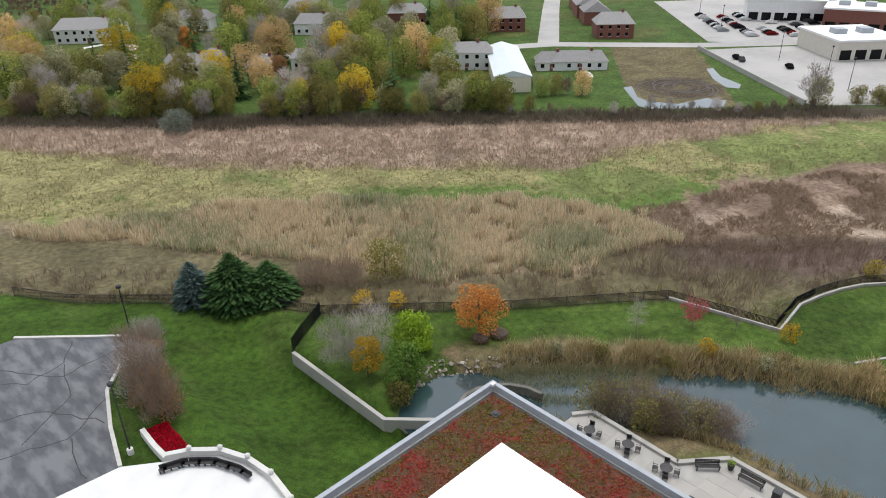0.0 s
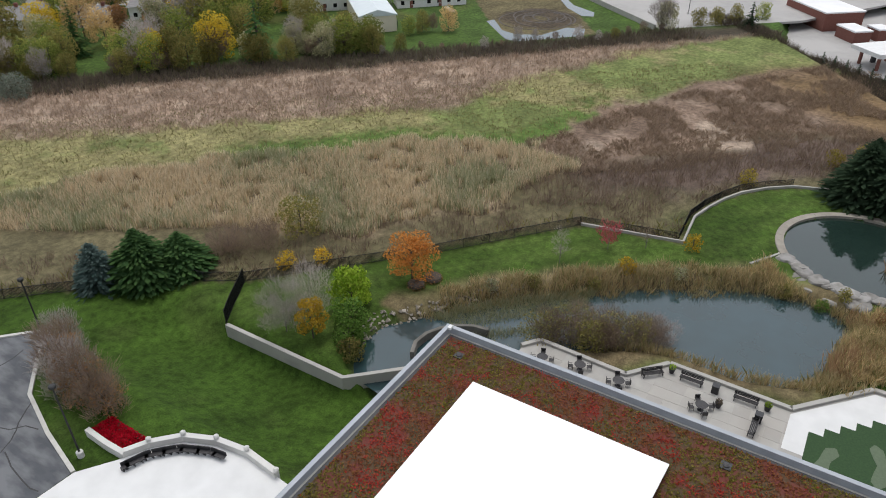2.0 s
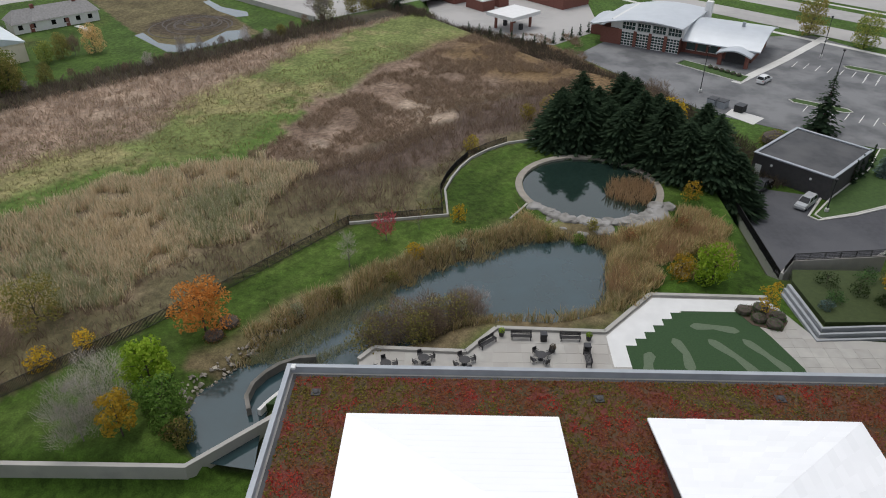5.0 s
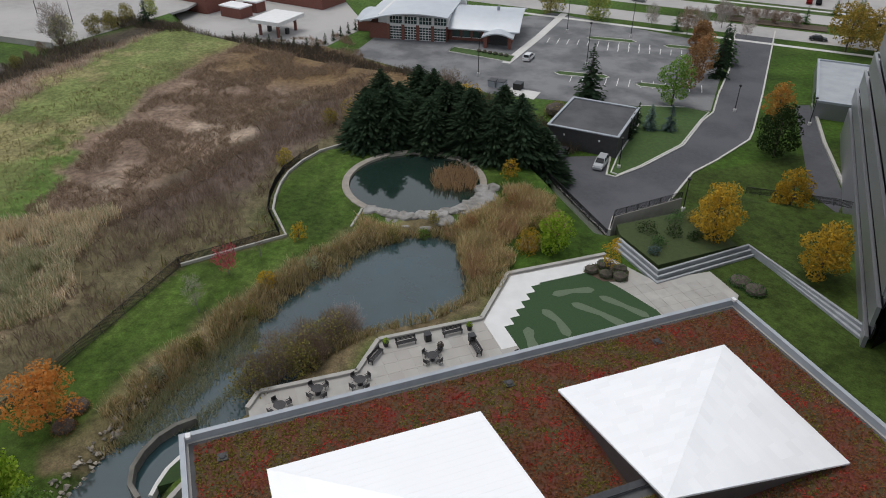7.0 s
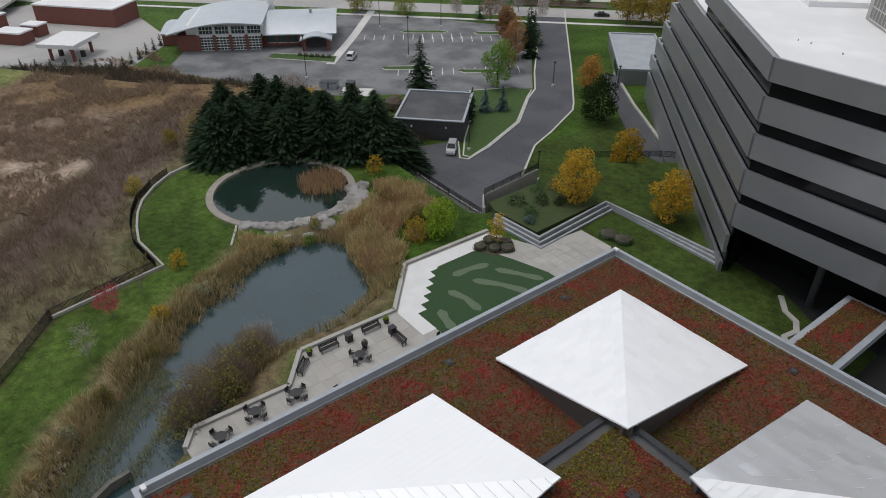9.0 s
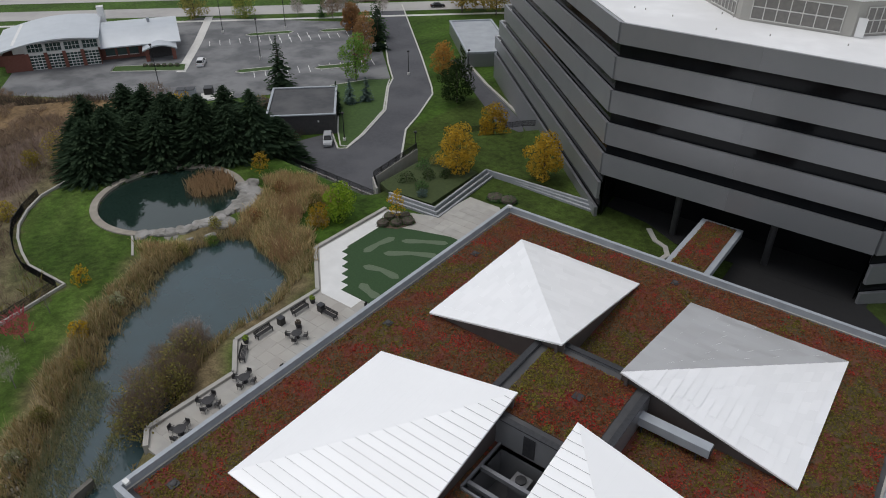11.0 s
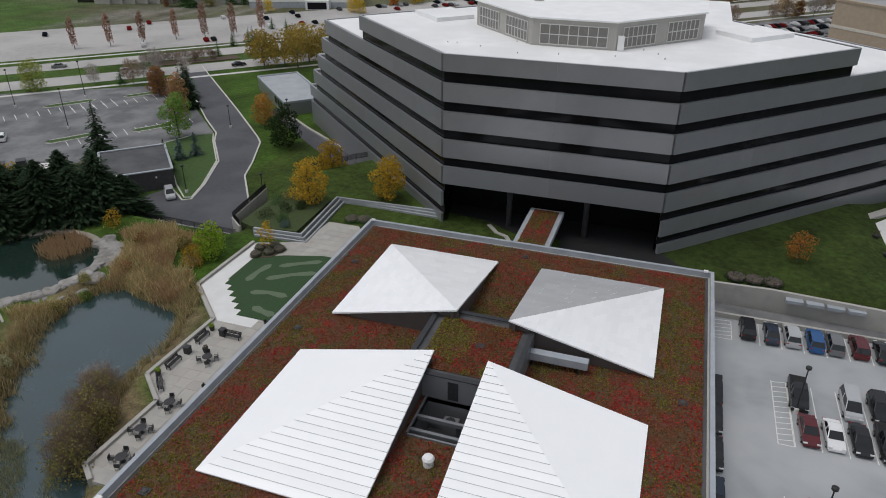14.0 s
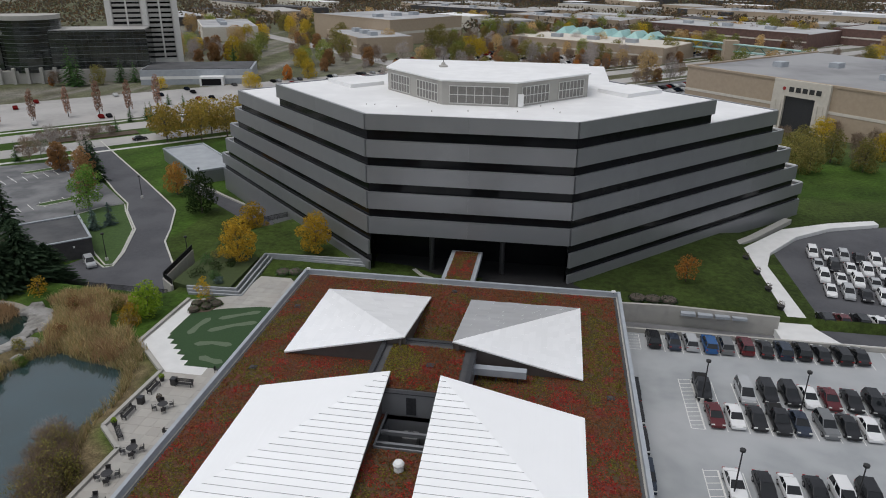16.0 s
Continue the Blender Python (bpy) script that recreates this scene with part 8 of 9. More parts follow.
for s, e in ((-14.6, -3.4), (0.2, 13.4)):
    for k in range(22):
        z = 8 + 2.45 * k
        part("window_band", boxes((s, 8.9, z, e, 9.2, z + 1.55)), M_GLASS, tw)
        part("blind", boxes((s, 9.2, z + 0.9 + 0.3 * (k % 3 == 1), e, 9.24, z + 1.55)), M_LOT, tw)
        part("spandrel", boxes((s, 9.0, z + 1.55, e, 9.5, z + 2.45)), M_CONC, tw)
    x = (s + e) / 2
    part("mullion", boxes((x - 0.4, 9.2, 8, x + 0.4, 9.9, 62)), M_CONC_LT, tw)
pdm = thing("podium", pose(182, -254, -4.5, 0, 0, 18), "low pale podium with a glazed entrance", "building")
part("shell", boxes((-26, -14, 0, 26, 14, 7)), M_PARAPET, pdm)
part("roof", boxes((-25, -13, 7, 25, 13, 7.3)), M_MEMB, pdm)
part("band", boxes((-26.1, 13.9, 2.6, 26.1, 14.1, 4.0)), M_SIDING, pdm)
part("entrance", boxes((-13, 14, 0, -2, 20, 4.2)), M_SIDING, pdm)
part("entrance_glass", boxes((-12, 20, 0.3, -3, 20.1, 3.4)), M_GLASS, pdm)
go = thing("glass_office", pose(246, -240, -4.5, 0, 0, 23), "dark mirror-glass office with a curved atrium", "building")
# dark patches paint mottled tree reflections into the mirror glass colour
M_MIRROR = mat("mirror_glass_painted_reflections", (0.10, 0.11, 0.113), 0.10, 0.7, col2=(0.025, 0.03, 0.03), scale=0.5, col3=(0.06, 0.065, 0.055), scale2=0.1, stretch=(0.35, 0.35, 2.2))
M_GLAZEBAR = mat("pale_glazing_bar", (0.17, 0.18, 0.18), 0.4, 0.4, col2=(0.12, 0.13, 0.13), scale=0.5)
part("block", boxes((-40, -14, 0, 4, 6, 24)), M_MIRROR, go)
for k in range(12):
    part("floor_line", boxes((-40.1, 5.9, 1.75 * k + 4, 4, 6.15, 1.75 * k + 4.22)), M_GLAZEBAR if k % 2 else M_DARKMETAL, go)
for k in range(15):
    part("glazing_bar", boxes((-40 + 2.95 * k, 5.9, 6, -39.85 + 2.95 * k, 6.1, 24)), M_DARKMETAL, go)
for k in range(13):
    part("floor_line", prism(bmesh.new(), arc(14, -4, 14.12, -20, 200, 16), 6.4 + 1.75 * k, 6.6 + 1.75 * k), M_GLAZEBAR if k % 2 else M_DARKMETAL, go)
part("block_roof", boxes((-39.5, -13.5, 24, 3.6, 5.6, 24.3)), M_LOT, go)
part("atrium", prism(bmesh.new(), arc(14, -4, 14, -20, 200, 16), 5, 29), M_MIRROR, go)
part("atrium_cap", prism(bmesh.new(), arc(14, -4, 14.3, -20, 200, 16), 29, 31), M_CONC, go)
part("base", boxes((-40, 6, 0, 40, 9, 6)), M_CONC, go)
for k in range(7):
    part("pier", boxes((-4 + 6 * k, 9, 0, -2.6 + 6 * k, 11, 7.5)), M_CONC, go)
part("wing", boxes((26, -14, 0, 50, 4, 22)), M_MIRROR, go)

ds = thing("department_store", pose(-46.5, -223.9, -4.5, 0, 0, 133.2), "long windowless tan department store with a pale entrance portal", "building")
part("shell", boxes((0, 0, 0, 150, 95, 17.2)), M_TANBRICK, ds)
part("roof", boxes((0.8, 0.8, 17.2, 149, 94, 17.4)), mat("grey_gravel_roof", (0.24, 0.24, 0.245), 0.9, col2=(0.19, 0.19, 0.195), scale=0.15, col3=(0.30, 0.30, 0.305), scale2=0.03), ds)
for b in ((-0.3, -0.3, 17.2, 150, 0.8, 18.0), (-0.3, 0.8, 17.2, 0.8, 95, 18.0)):
    part("coping", boxes(b), M_TANBRICK, ds)
part("string_course", boxes((0, -0.12, 8.2, 39.0, 0.0, 9.2)), M_PALE, ds)
part("string_course", boxes((59.8, -0.12, 8.2, 150, 0.0, 9.2)), M_PALE, ds)
po = part("portal", boxes((39.0, -1.2, 0, 43.7, 0, 17.9), (55.1, -1.2, 0, 59.8, 0, 17.9), (43.7, -1.2, 12.2, 55.1, 0, 17.9)), M_PALE, ds, "pale stone entrance portal")
part("portal_recess", boxes((43.7, -0.2, 0, 55.1, -0.1, 12.2)), M_DARKMETAL, ds)
for x in (40.6, 42.6, 56.3, 58.2):
    part("portal_rib", boxes((x - 0.3, -1.5, 0, x + 0.3, -1.2, 10.5)), M_PALE, ds)
M_SIGNDK = mat("sign_dark", (0.03, 0.03, 0.03), 0.5)
for k in range(5):
    part("sign_bar", boxes((45.1 + 2.49 * k, -1.32, 13.9, 46.9 + 2.49 * k, -1.2, 15.6)), M_SIGNDK, ds, "dark plain sign block")
part("sign_mark", tube(bmesh.new(), (43.2, -1.34, 14.8), (43.2, -1.2, 14.8), 0.7, n=5), mat("sign_red", (0.35, 0.02, 0.02), 0.5), ds, "red plain sign mark")
for k in range(9):
    hv = part("roof_unit", boxes((18 + 14 * k, 30 + 17 * (k % 3), 17.4, 22 + 14 * k, 35 + 17 * (k % 3), 19.4)), M_PARAPET, ds, bevel=0.1)

M_OLDROOF = mat("weathered_flat_roof", (0.46, 0.46, 0.46), 0.85, col2=(0.38, 0.38, 0.385), scale=0.2, col3=(0.30, 0.30, 0.305), scale2=0.05)
M_DULLBRICK = mat("dull_brown_brick", (0.15, 0.085, 0.07), 0.85, col2=(0.11, 0.065, 0.055), scale=0.5)
BLOCKS = [  # x, y, turn, width, depth, height, wall, roof
    (125, -424, 234, 73, 92, 17, M_TANBRICK, M_OLDROOF), (40, -420, 150, 110, 50, 9, M_TANBRICK, M_PALE), (170, -420, 126, 60, 40, 10, M_TANBRICK, M_OLDROOF),
    (-60, -560, 140, 140, 60, 10, M_DULLBRICK, M_OLDROOF), (-200, -520, 140, 120, 60, 11, M_DULLBRICK, M_LOT), (60, -640, 150, 120, 50, 9, M_TANBRICK, M_OLDROOF), (220, -560, 140, 90, 40, 9, M_BRONZE, M_LOT), (300, -480, 120, 70, 40, 10, M_PALE, M_OLDROOF), (-320, -640, 140, 160, 60, 12, M_DULLBRICK, M_LOT), (-130, -760, 150, 200, 60, 10, M_TANBRICK, M_OLDROOF), (180, -760, 150, 160, 50, 9, M_BRONZE, M_LOT)]
for x, y, a, w, d, h, mw, mr in BLOCKS:
    b = thing("mall_building", pose(x, y, -4.5, 0, 0, a), "long low flat-roofed shopping-centre block", "building", "shopping centre blocks")
    part("shell", boxes((0, 0, 0, w, d, h)), mw, b)
    part("roof", boxes((0.6, 0.6, h, w - 0.6, d - 0.6, h + 0.25)), mr, b)
    part("parapet", boxes((-0.2, -0.2, h, w + 0.2, 0.6, h + 0.8)), mw, b)
    part("parapet", boxes((-0.2, 0.6, h, 0.6, d + 0.2, h + 0.8)), mw, b)
    part("band", boxes((-0.08, -0.1, h * 0.45, w, 0.0, h * 0.55)), M_PALE, b)
    for k in range(3):
        part("roof_unit", boxes((w * (0.2 + 0.25 * k), d * 0.35, h + 0.25, w * (0.2 + 0.25 * k) + 7, d * 0.35 + 5, h + 2.6)), M_PARAPET, b, bevel=0.1)
rq = random.Random(17)
for k in range(70):
    x, y = rq.uniform(-520, 460), rq.uniform(-1150, -560)
    w, d, h = rq.uniform(25, 95), rq.uniform(18, 45), rq.uniform(4, 11)
    b = thing("distant_building", pose(x, y, -4.5, 0, 0, rq.uniform(120, 160)), "distant low flat-roofed building among trees", "building", "distant buildings")
    part("shell", boxes((0, 0, 0, w, d, h)), rq.choice((M_TANBRICK, M_DULLBRICK, M_PALE, M_BRONZE, M_LOT)), b)
    part("roof", boxes((0.5, 0.5, h, w - 0.5, d - 0.5, h + 0.3)), rq.choice((M_OLDROOF, M_LOT, M_WHITEROOF, M_BRONZE)), b)
for k in range(16):
    x, y, a = rq.uniform(-420, 380), rq.uniform(-980, -520), rq.uniform(0.5, 1.1)
    c, q = math.cos(a) * rq.uniform(30, 70), math.sin(a) * rq.uniform(20, 45)
    slab("distant_lot", [(x - c, y - q), (x + q, y - c), (x + c, y + q), (x - q, y + c)], -4.8, -4.44 + 0.004 * k, M_LOT, "pale distant parking lot", "car park")
M_TEAL = mat("teal_glass_roof", (0.22, 0.42, 0.40), 0.3, col2=(0.3, 0.5, 0.47), scale=0.5)
sk = thing("mall_skylight", pose(10, -455, 4.5, 0, 0, 150), "pale teal glazed skylight of the shopping centre", "skylight")
for k in range(7):
    bm = bmesh.new()
    v = [bm.verts.new(p) for p in ((k * 11, 0, 0), (k * 11 + 10, 0, 0), (k * 11 + 10, 22, 0), (k * 11, 22, 0), (k * 11 + 5, 4, 4.5), (k * 11 + 5, 18, 4.5))]
    for f in ((0, 1, 4), (1, 2, 5, 4), (2, 3, 5), (3, 0, 4, 5)):
        bm.faces.new([v[i] for i in f])
    part("glass_pitch", bm, M_TEAL, sk)
# footbridge
br = thing("footbridge", pose(-18.5, -471.7, 0), "long teal steel truss footbridge with stone piers", "bridge")
B0, B1 = Vector((0, 0, 2.5)), Vector((-116.5, 124.5, 2.5))
part("deck", beam(bmesh.new(), B0, B1, 4, 0.6), M_TEAL, br)
part("roof", beam(bmesh.new(), B0 + Vector((0, 0, 4)), B1 + Vector((0, 0, 4)), 4.4, 0.5), M_TEAL, br)
M_TEALDK = mat("teal_steel", (0.06, 0.17, 0.15), 0.5)
nb_ = 34
for k in range(nb_):
    a, b = B0.lerp(B1, k / nb_), B0.lerp(B1, (k + 1) / nb_)
    up = Vector((0, 0, 4))
    part("brace", beam(bmesh.new(), a + (up if k % 2 else Vector()), b + (Vector() if k % 2 else up), 0.35, 0.35), M_TEALDK, br)
for u in (0.24, 0.68):
    p = B0.lerp(B1, u)
    part("pier", boxes((p.x - 4, p.y - 4, -4.6, p.x + 4, p.y + 4, 8.5)), M_TANBRICK, br)

# ---- suburb north of the marsh ----
M_MUDTRACK = mat("wet_mud", (0.055, 0.042, 0.03), 0.7, col2=(0.04, 0.03, 0.022), scale=1.5)
GN = -1.6
HOMES = []
bn = thing("metal_barn", pose(151.5, 128.5, GN, 0, 0, -43.8), "long cream metal barn with a white pitched roof", "barn")
M_CREAM = mat("cream_metal_siding", (0.80, 0.73, 0.60), 0.6, col2=(0.75, 0.68, 0.56), scale=0.5)
M_BARNROOF = mat("pale_blue_metal_roof", (0.60, 0.66, 0.68), 0.4, col2=(0.55, 0.61, 0.63), scale=0.4)
part("shell", boxes((-5.2, 0, -1, 5.2, 42, 4.8)), M_CREAM, bn)
bm = bmesh.new()
v = [bm.verts.new(p) for p in ((-5.5, -0.4, 4.7), (0, -0.4, 6.3), (5.5, -0.4, 4.7), (-5.5, 42.4, 4.7), (0, 42.4, 6.3), (5.5, 42.4, 4.7), (-5.5, -0.4, 4.5), (5.5, -0.4, 4.5), (-5.5, 42.4, 4.5), (5.5, 42.4, 4.5))]
for f in ((0, 1, 4, 3), (1, 2, 5, 4), (6, 7, 2, 1, 0), (3, 4, 5, 9, 8), (8, 6, 0, 3), (7, 9, 5, 2), (6, 8, 9, 7)):
    bm.faces.new([v[i] for i in f][::-1])
bmesh.ops.recalc_face_normals(bm, faces=bm.faces[:])
part("roof", bm, M_BARNROOF, bn)
for k in range(9):
    part("wall_rib", boxes((-5.0 + 1.24 * k - 0.04, -0.05, -0.2, -5.0 + 1.24 * k + 0.04, 0.0, 4.7)), M_CREAM, bn)


def house(x, y, a, w, d, h, wall, label, z=GN, pitch=0.42, wing=False):
    t = thing("house", pose(x, y, z, 0, 0, a), label, "house", "suburban houses")
    part("shell", boxes((-w / 2, -d / 2, -0.5, w / 2, d / 2, h)), wall, t)
    r = d / 2 * pitch * 1.6
    bm = bmesh.new()
    e = 0.5
    v = [bm.verts.new(p) for p in ((-w / 2 - e, -d / 2 - e, h - 0.1), (w / 2 + e, -d / 2 - e, h - 0.1), (w / 2 + e, d / 2 + e, h - 0.1), (-w / 2 - e, d / 2 + e, h - 0.1), (-w / 2 + d * 0.2, 0, h + r), (w / 2 - d * 0.2, 0, h + r))]
    for f in ((0, 1, 5, 4), (1, 2, 5), (2, 3, 4, 5), (3, 0, 4), (3, 2, 1, 0)):
        bm.faces.new([v[i] for i in f])
    part("roof", bm, M_SHINGLE, t)
    part("chimney", boxes((w * 0.2, -0.5, h, w * 0.2 + 0.9, 0.5, h + r + 0.8)), M_BRICK, t)
    for lv in range(max(1, int(h / 2.7))):
        for k in range(int(w / 3.2)):
            x0 = -w / 2 + 1.2 + 3.2 * k
            wn = part("window", boxes((x0, -d / 2 - 0.06, 1.0 + 2.7 * lv, x0 + 1.1, -d / 2 + 0.02, 2.2 + 2.7 * lv)), M_GLASS, t)
            part("sill", boxes((x0 - 0.1, -d / 2 - 0.14, 0.9 + 2.7 * lv, x0 + 1.2, -d / 2, 1.0 + 2.7 * lv)), M_SIDING, wn)
    part("door", boxes((-0.5, -d / 2 - 0.08, 0, 0.5, -d / 2 + 0.02, 2.1)), M_BRICK, t)
    return t


for x, y, a, w, d, h, wl, lb in ((101.5, 226, -45, 16, 9, 3.0, M_SIDING, "white single-storey house with a grey roof"), (108.5, 221.5, -45, 6, 7, 4.8, M_SIDING, "white gabled house beside a lawn"), (117.5, 206.5, -45, 10, 7, 3.0, M_SIDING, "small white house among trees"), (130, 201, -45, 8, 7, 4.0, M_SIDING, "small white house among trees"), (142, 190, -45, 9, 8, 3.2, M_SIDING, "small white house among trees"),
                              (100, 308, -40, 26, 11, 5.6, M_SIDING, "large white gabled house with a curved drive"), (165.5, 160.5, -46, 16, 8, 5.6, M_SIDING, "pale two-storey house beside the barn"), (189, 133, -46, 17, 8, 2.9, M_SIDING, "white ranch house with a grey hipped roof"), (182.5, 139.5, -46, 9, 8, 2.7, M_SIDING, "white garage wing of the ranch house"),
                              (241, 155, -46, 14, 11, 5.4, M_BRICK, "red brick house with a dark hipped roof"), (226, 196, -46, 14, 11, 5.4, M_BRICK, "brick house with a grey hipped roof"), (262, 178, 44, 14, 11, 5.4, M_BRICK, "red brick house with a dark hipped roof"), (276, 192, 44, 14, 11, 5.4, M_BRICK, "red brick house with a dark hipped roof"), (292, 206, 44, 14, 11, 5.4, M_BRICK, "brick house with a grey hipped roof"),
                              (170, 252, -45, 16, 10, 4.5, M_SIDING, "old white house with a steep roof"), (20, 235, -45, 14, 9, 3.2, M_SIDING, "white single-storey house behind the trees"), (40, 300, -40, 18, 10, 4.5, M_TANBRICK, "tan house among trees"), (58, 262, -45, 14, 9, 3.2, M_TANBRICK, "tan ranch house among trees"), (210, 240, -45, 16, 10, 5, M_BRICK, "brick house among trees"), (140, 300, -45, 16, 10, 5, M_SIDING, "white house among trees"), (190, 290, -45, 16, 10, 5, M_TANBRICK, "tan house among trees")):
    house(x, y, a, w, d, h, wl, lb)
    HOMES.append((x, y))
tagged(part("suburban_street", strip(bmesh.new(), dense([(-40, 402), (77, 286), (168, 191), (213, 163), (246, 121), (420, -40)], 8), 8, -2.2, GN + 0.05), M_LOT), "pale concrete suburban street", "road", "", "structure")
tagged(part("suburban_street", strip(bmesh.new(), dense([(214, 165), (278, 214), (420, 320)], 8), 8, -2.2, GN + 0.054), M_LOT), "pale concrete side street between brick houses", "road", "", "structure")
tagged(part("curved_drive", strip(bmesh.new(), [(84, 282), (86, 290), (91, 296), (99, 297), (105, 292), (106, 283), (101, 276)], 3.5, -2.2, GN + 0.06), M_CONC_LT), "pale curved drive before the white house", "path", "", "structure")
tagged(part("garden_path", strip(bmesh.new(), [(186, 128), (183.5, 124.5), (181.0, 122.5)], 1.6, -2.0, GN + 0.06), M_CONC_LT), "pale garden path of the ranch house", "path", "", "structure")
railing([(158.5, 127), (172, 138.5), (180, 145)], 1.8, "paddock_fence", "dark timber fence beside the barn", 3, lambda x, y: GN, False)
for pl in ([(176.9, 108.3), (179.6, 107.1), (170.6, 99.6), (168.8, 94.7), (171.8, 88.0), (181.9, 85.2), (183.3, 80.1), (176.7, 77.8), (169.9, 83.7), (162.7, 91.0), (163.0, 94.6), (170.3, 101.8)], [(213.6, 101.7), (215.7, 100.4), (207.5, 93.9), (201.9, 84.8), (197.3, 83.2), (196.1, 86.5), (202.8, 93.9)]):
    bm = bmesh.new()
    bm.faces.new([bm.verts.new((x, y, GN + 0.05)) for x, y in pl])
    bm.normal_update()
    bmesh.ops.triangulate(bm, faces=bm.faces[:])
    tagged(part("puddle", bm, M_WATER), "shallow puddle on the muddy field", "puddle", "puddles", "structure")
for k, (dx, dy, r_, a0) in enumerate(((0, 0, 5.0, 10), (1.2, -0.8, 6.4, 60), (-1.5, 1.0, 4.0, 130), (2.4, 1.6, 7.6, 200), (-0.6, -1.8, 8.8, 250), (3.2, -2.2, 5.6, 300), (-2.8, 0.4, 10.5, 20))):
    tagged(part("tyre_track", strip(bmesh.new(), arc(187.9 + dx, 96.1 + dy, r_, a0, a0 + 300, 40), 0.45, GN - 0.05, GN + 0.03 + 0.004 * k), M_MUDTRACK), "curved muddy tyre track on the bare field", "track", "tyre tracks", "structure")
slab("store_lot", [(193.5, 62), (239.5, 116), (258, 102), (300, 62), (330, 30), (270, 2), (222, 30)], -2.2, GN + 0.04, M_LOT, "pale concrete store car park", "car park")
slab("store_lot", [(254, 122), (330, 190), (390, 140), (330, 60), (302, 66), (262, 104)], -2.2, GN + 0.03, M_LOT, "pale concrete store car park", "car park")
tagged(part("lot_wall", strip(bmesh.new(), [(238.7, 117.8), (215, 90.5), (191.8, 63.0)], 0.5, -2.5, GN + 1.5), M_CONC, bevel=0.02), "long weathered wall of the store car park", "wall", "", "structure")
for x, y, a, w, d, h, mw in ((250, 76, -42, 22, 26, 6, M_PALE), (306, 132, -62, 40, 20, 8, M_SIDING), (302, 100, -75, 40, 20, 8, M_BRICK), (334, 62, -60, 40, 20, 7, M_TANBRICK)):
    b = thing("store_building", pose(x, y, GN, 0, 0, a), "flat-roofed shop with pale walls and white roof", "building", "stores")
    part("shell", boxes((0, 0, -0.5, w, d, h)), mw, b)
    part("roof", boxes((-0.5, -0.5, h, w + 0.5, d + 0.5, h + 0.6)), M_WHITEROOF, b)
    for k in range(int(w / 5)):
        part("shop_window", boxes((1 + 5 * k, -0.08, 0.3, 4.6 + 5 * k, 0.02, 3.4)), M_GLASS, b)
    for k in range(2):
        part("roof_unit", boxes((4 + 9 * k, d * 0.4, h + 0.6, 8 + 9 * k, d * 0.4 + 4, h + 2.2)), M_PARAPET, b, bevel=0.1)
spots = []
for r_ in range(7):
    for k in range(18):
        if rf.random() < 0.55:
            p = Vector((268, 120)) + Vector((0.75, 0.66)) * (2.8 * k) + Vector((0.66, -0.75)) * (8 * r_)
            spots.append((p.x, p.y, GN + 0.03, -0.85))
for x, y in ((233.3, 101.5), (231, 98.5), (231, 83), (184.2, 144.8), (186.5, 146.5)):
    spots.append((x, y, GN + 0.04, 0.6))
far_cars("store_cars", spots, "parked cars in the store lots")
lp5 = lamp_post(pose(226, 70, GN), 9, "grey lamp in the store car park", "store lot lamps")
for x, y in ((214, 60), (240, 90), (280, 130), (300, 150), (262, 60)):
    copy_thing(lp5, pose(x, y, GN))

# ---- woods and street trees, far off ----
L_GROVE = leaf_mat("olive_gold_leaves", [(0.10, 0.085, 0.02), (0.17, 0.13, 0.03), (0.22, 0.15, 0.035)], 2.0)
L_FARGREEN = leaf_mat("mixed_green_leaves", [(0.055, 0.08, 0.02), (0.10, 0.12, 0.03), (0.17, 0.16, 0.045)], 2.4)
L_FARGOLD = leaf_mat("yellow_gold_leaves", [(0.30, 0.21, 0.02), (0.40, 0.29, 0.03), (0.26, 0.22, 0.05)], 1.6)
L_SAGE = leaf_mat("sage_leaves", [(0.11, 0.11, 0.06), (0.17, 0.165, 0.095), (0.22, 0.20, 0.13)], 2.2)
FAR = []
for nm, lf, h, r, lb in (("far_green_tree", L_FARGREEN, 12, 5.2, "green broadleaved tree"), ("far_olive_tree", L_OLIVE, 12, 5.4, "olive-brown autumn tree"), ("far_gold_tree", L_FARGOLD, 11, 5.4, "bright yellow autumn tree"), ("far_buff_tree", L_BUFF, 13, 5.6, "buff-coloured autumn tree"), ("far_russet_tree", L_RUSSET, 9, 3.4, "russet autumn tree"), ("far_orange_tree", L_ORANGE, 8.5, 3.2, "orange autumn tree"), ("far_sage_tree", L_SAGE, 11, 5.4, "grey-green autumn tree")):
    FAR.append(leafy_tree(nm, pose(84 + 7 * len(FAR), 214 - 6.5 * len(FAR), GN), h, r, lf, lb + " among the suburban gardens", 3000, 0.52, 0.2, low=0.12, group="suburban trees"))
for nm, lf, h, r, lb in (("far_bare_tree", L_GREYTWIG, 11, 4.0, "bare grey tree"), ("far_brown_tree", L_BROWNTWIG, 8, 3.4, "bare brown tree")):
    FAR.append(bare_tree(nm, pose(100 + 6 * len(FAR), 170 + 3 * len(FAR), GN), h, r, lf, lb + " among the suburban gardens", 1500, width=0.10, group="suburban trees"))
FAR.append(conifer("far_spruce_tree", pose(118, 232, GN), 13, 4.2, L_FIR, "tall green spruce among the suburban gardens", 16, 13, "suburban trees"))


def plant_far(k, x, y, z, s):
    copy_thing(FAR[k], pose(x, y, z, 0, 0, rf.uniform(0, 360)) @ Matrix.Scale(s, 4))


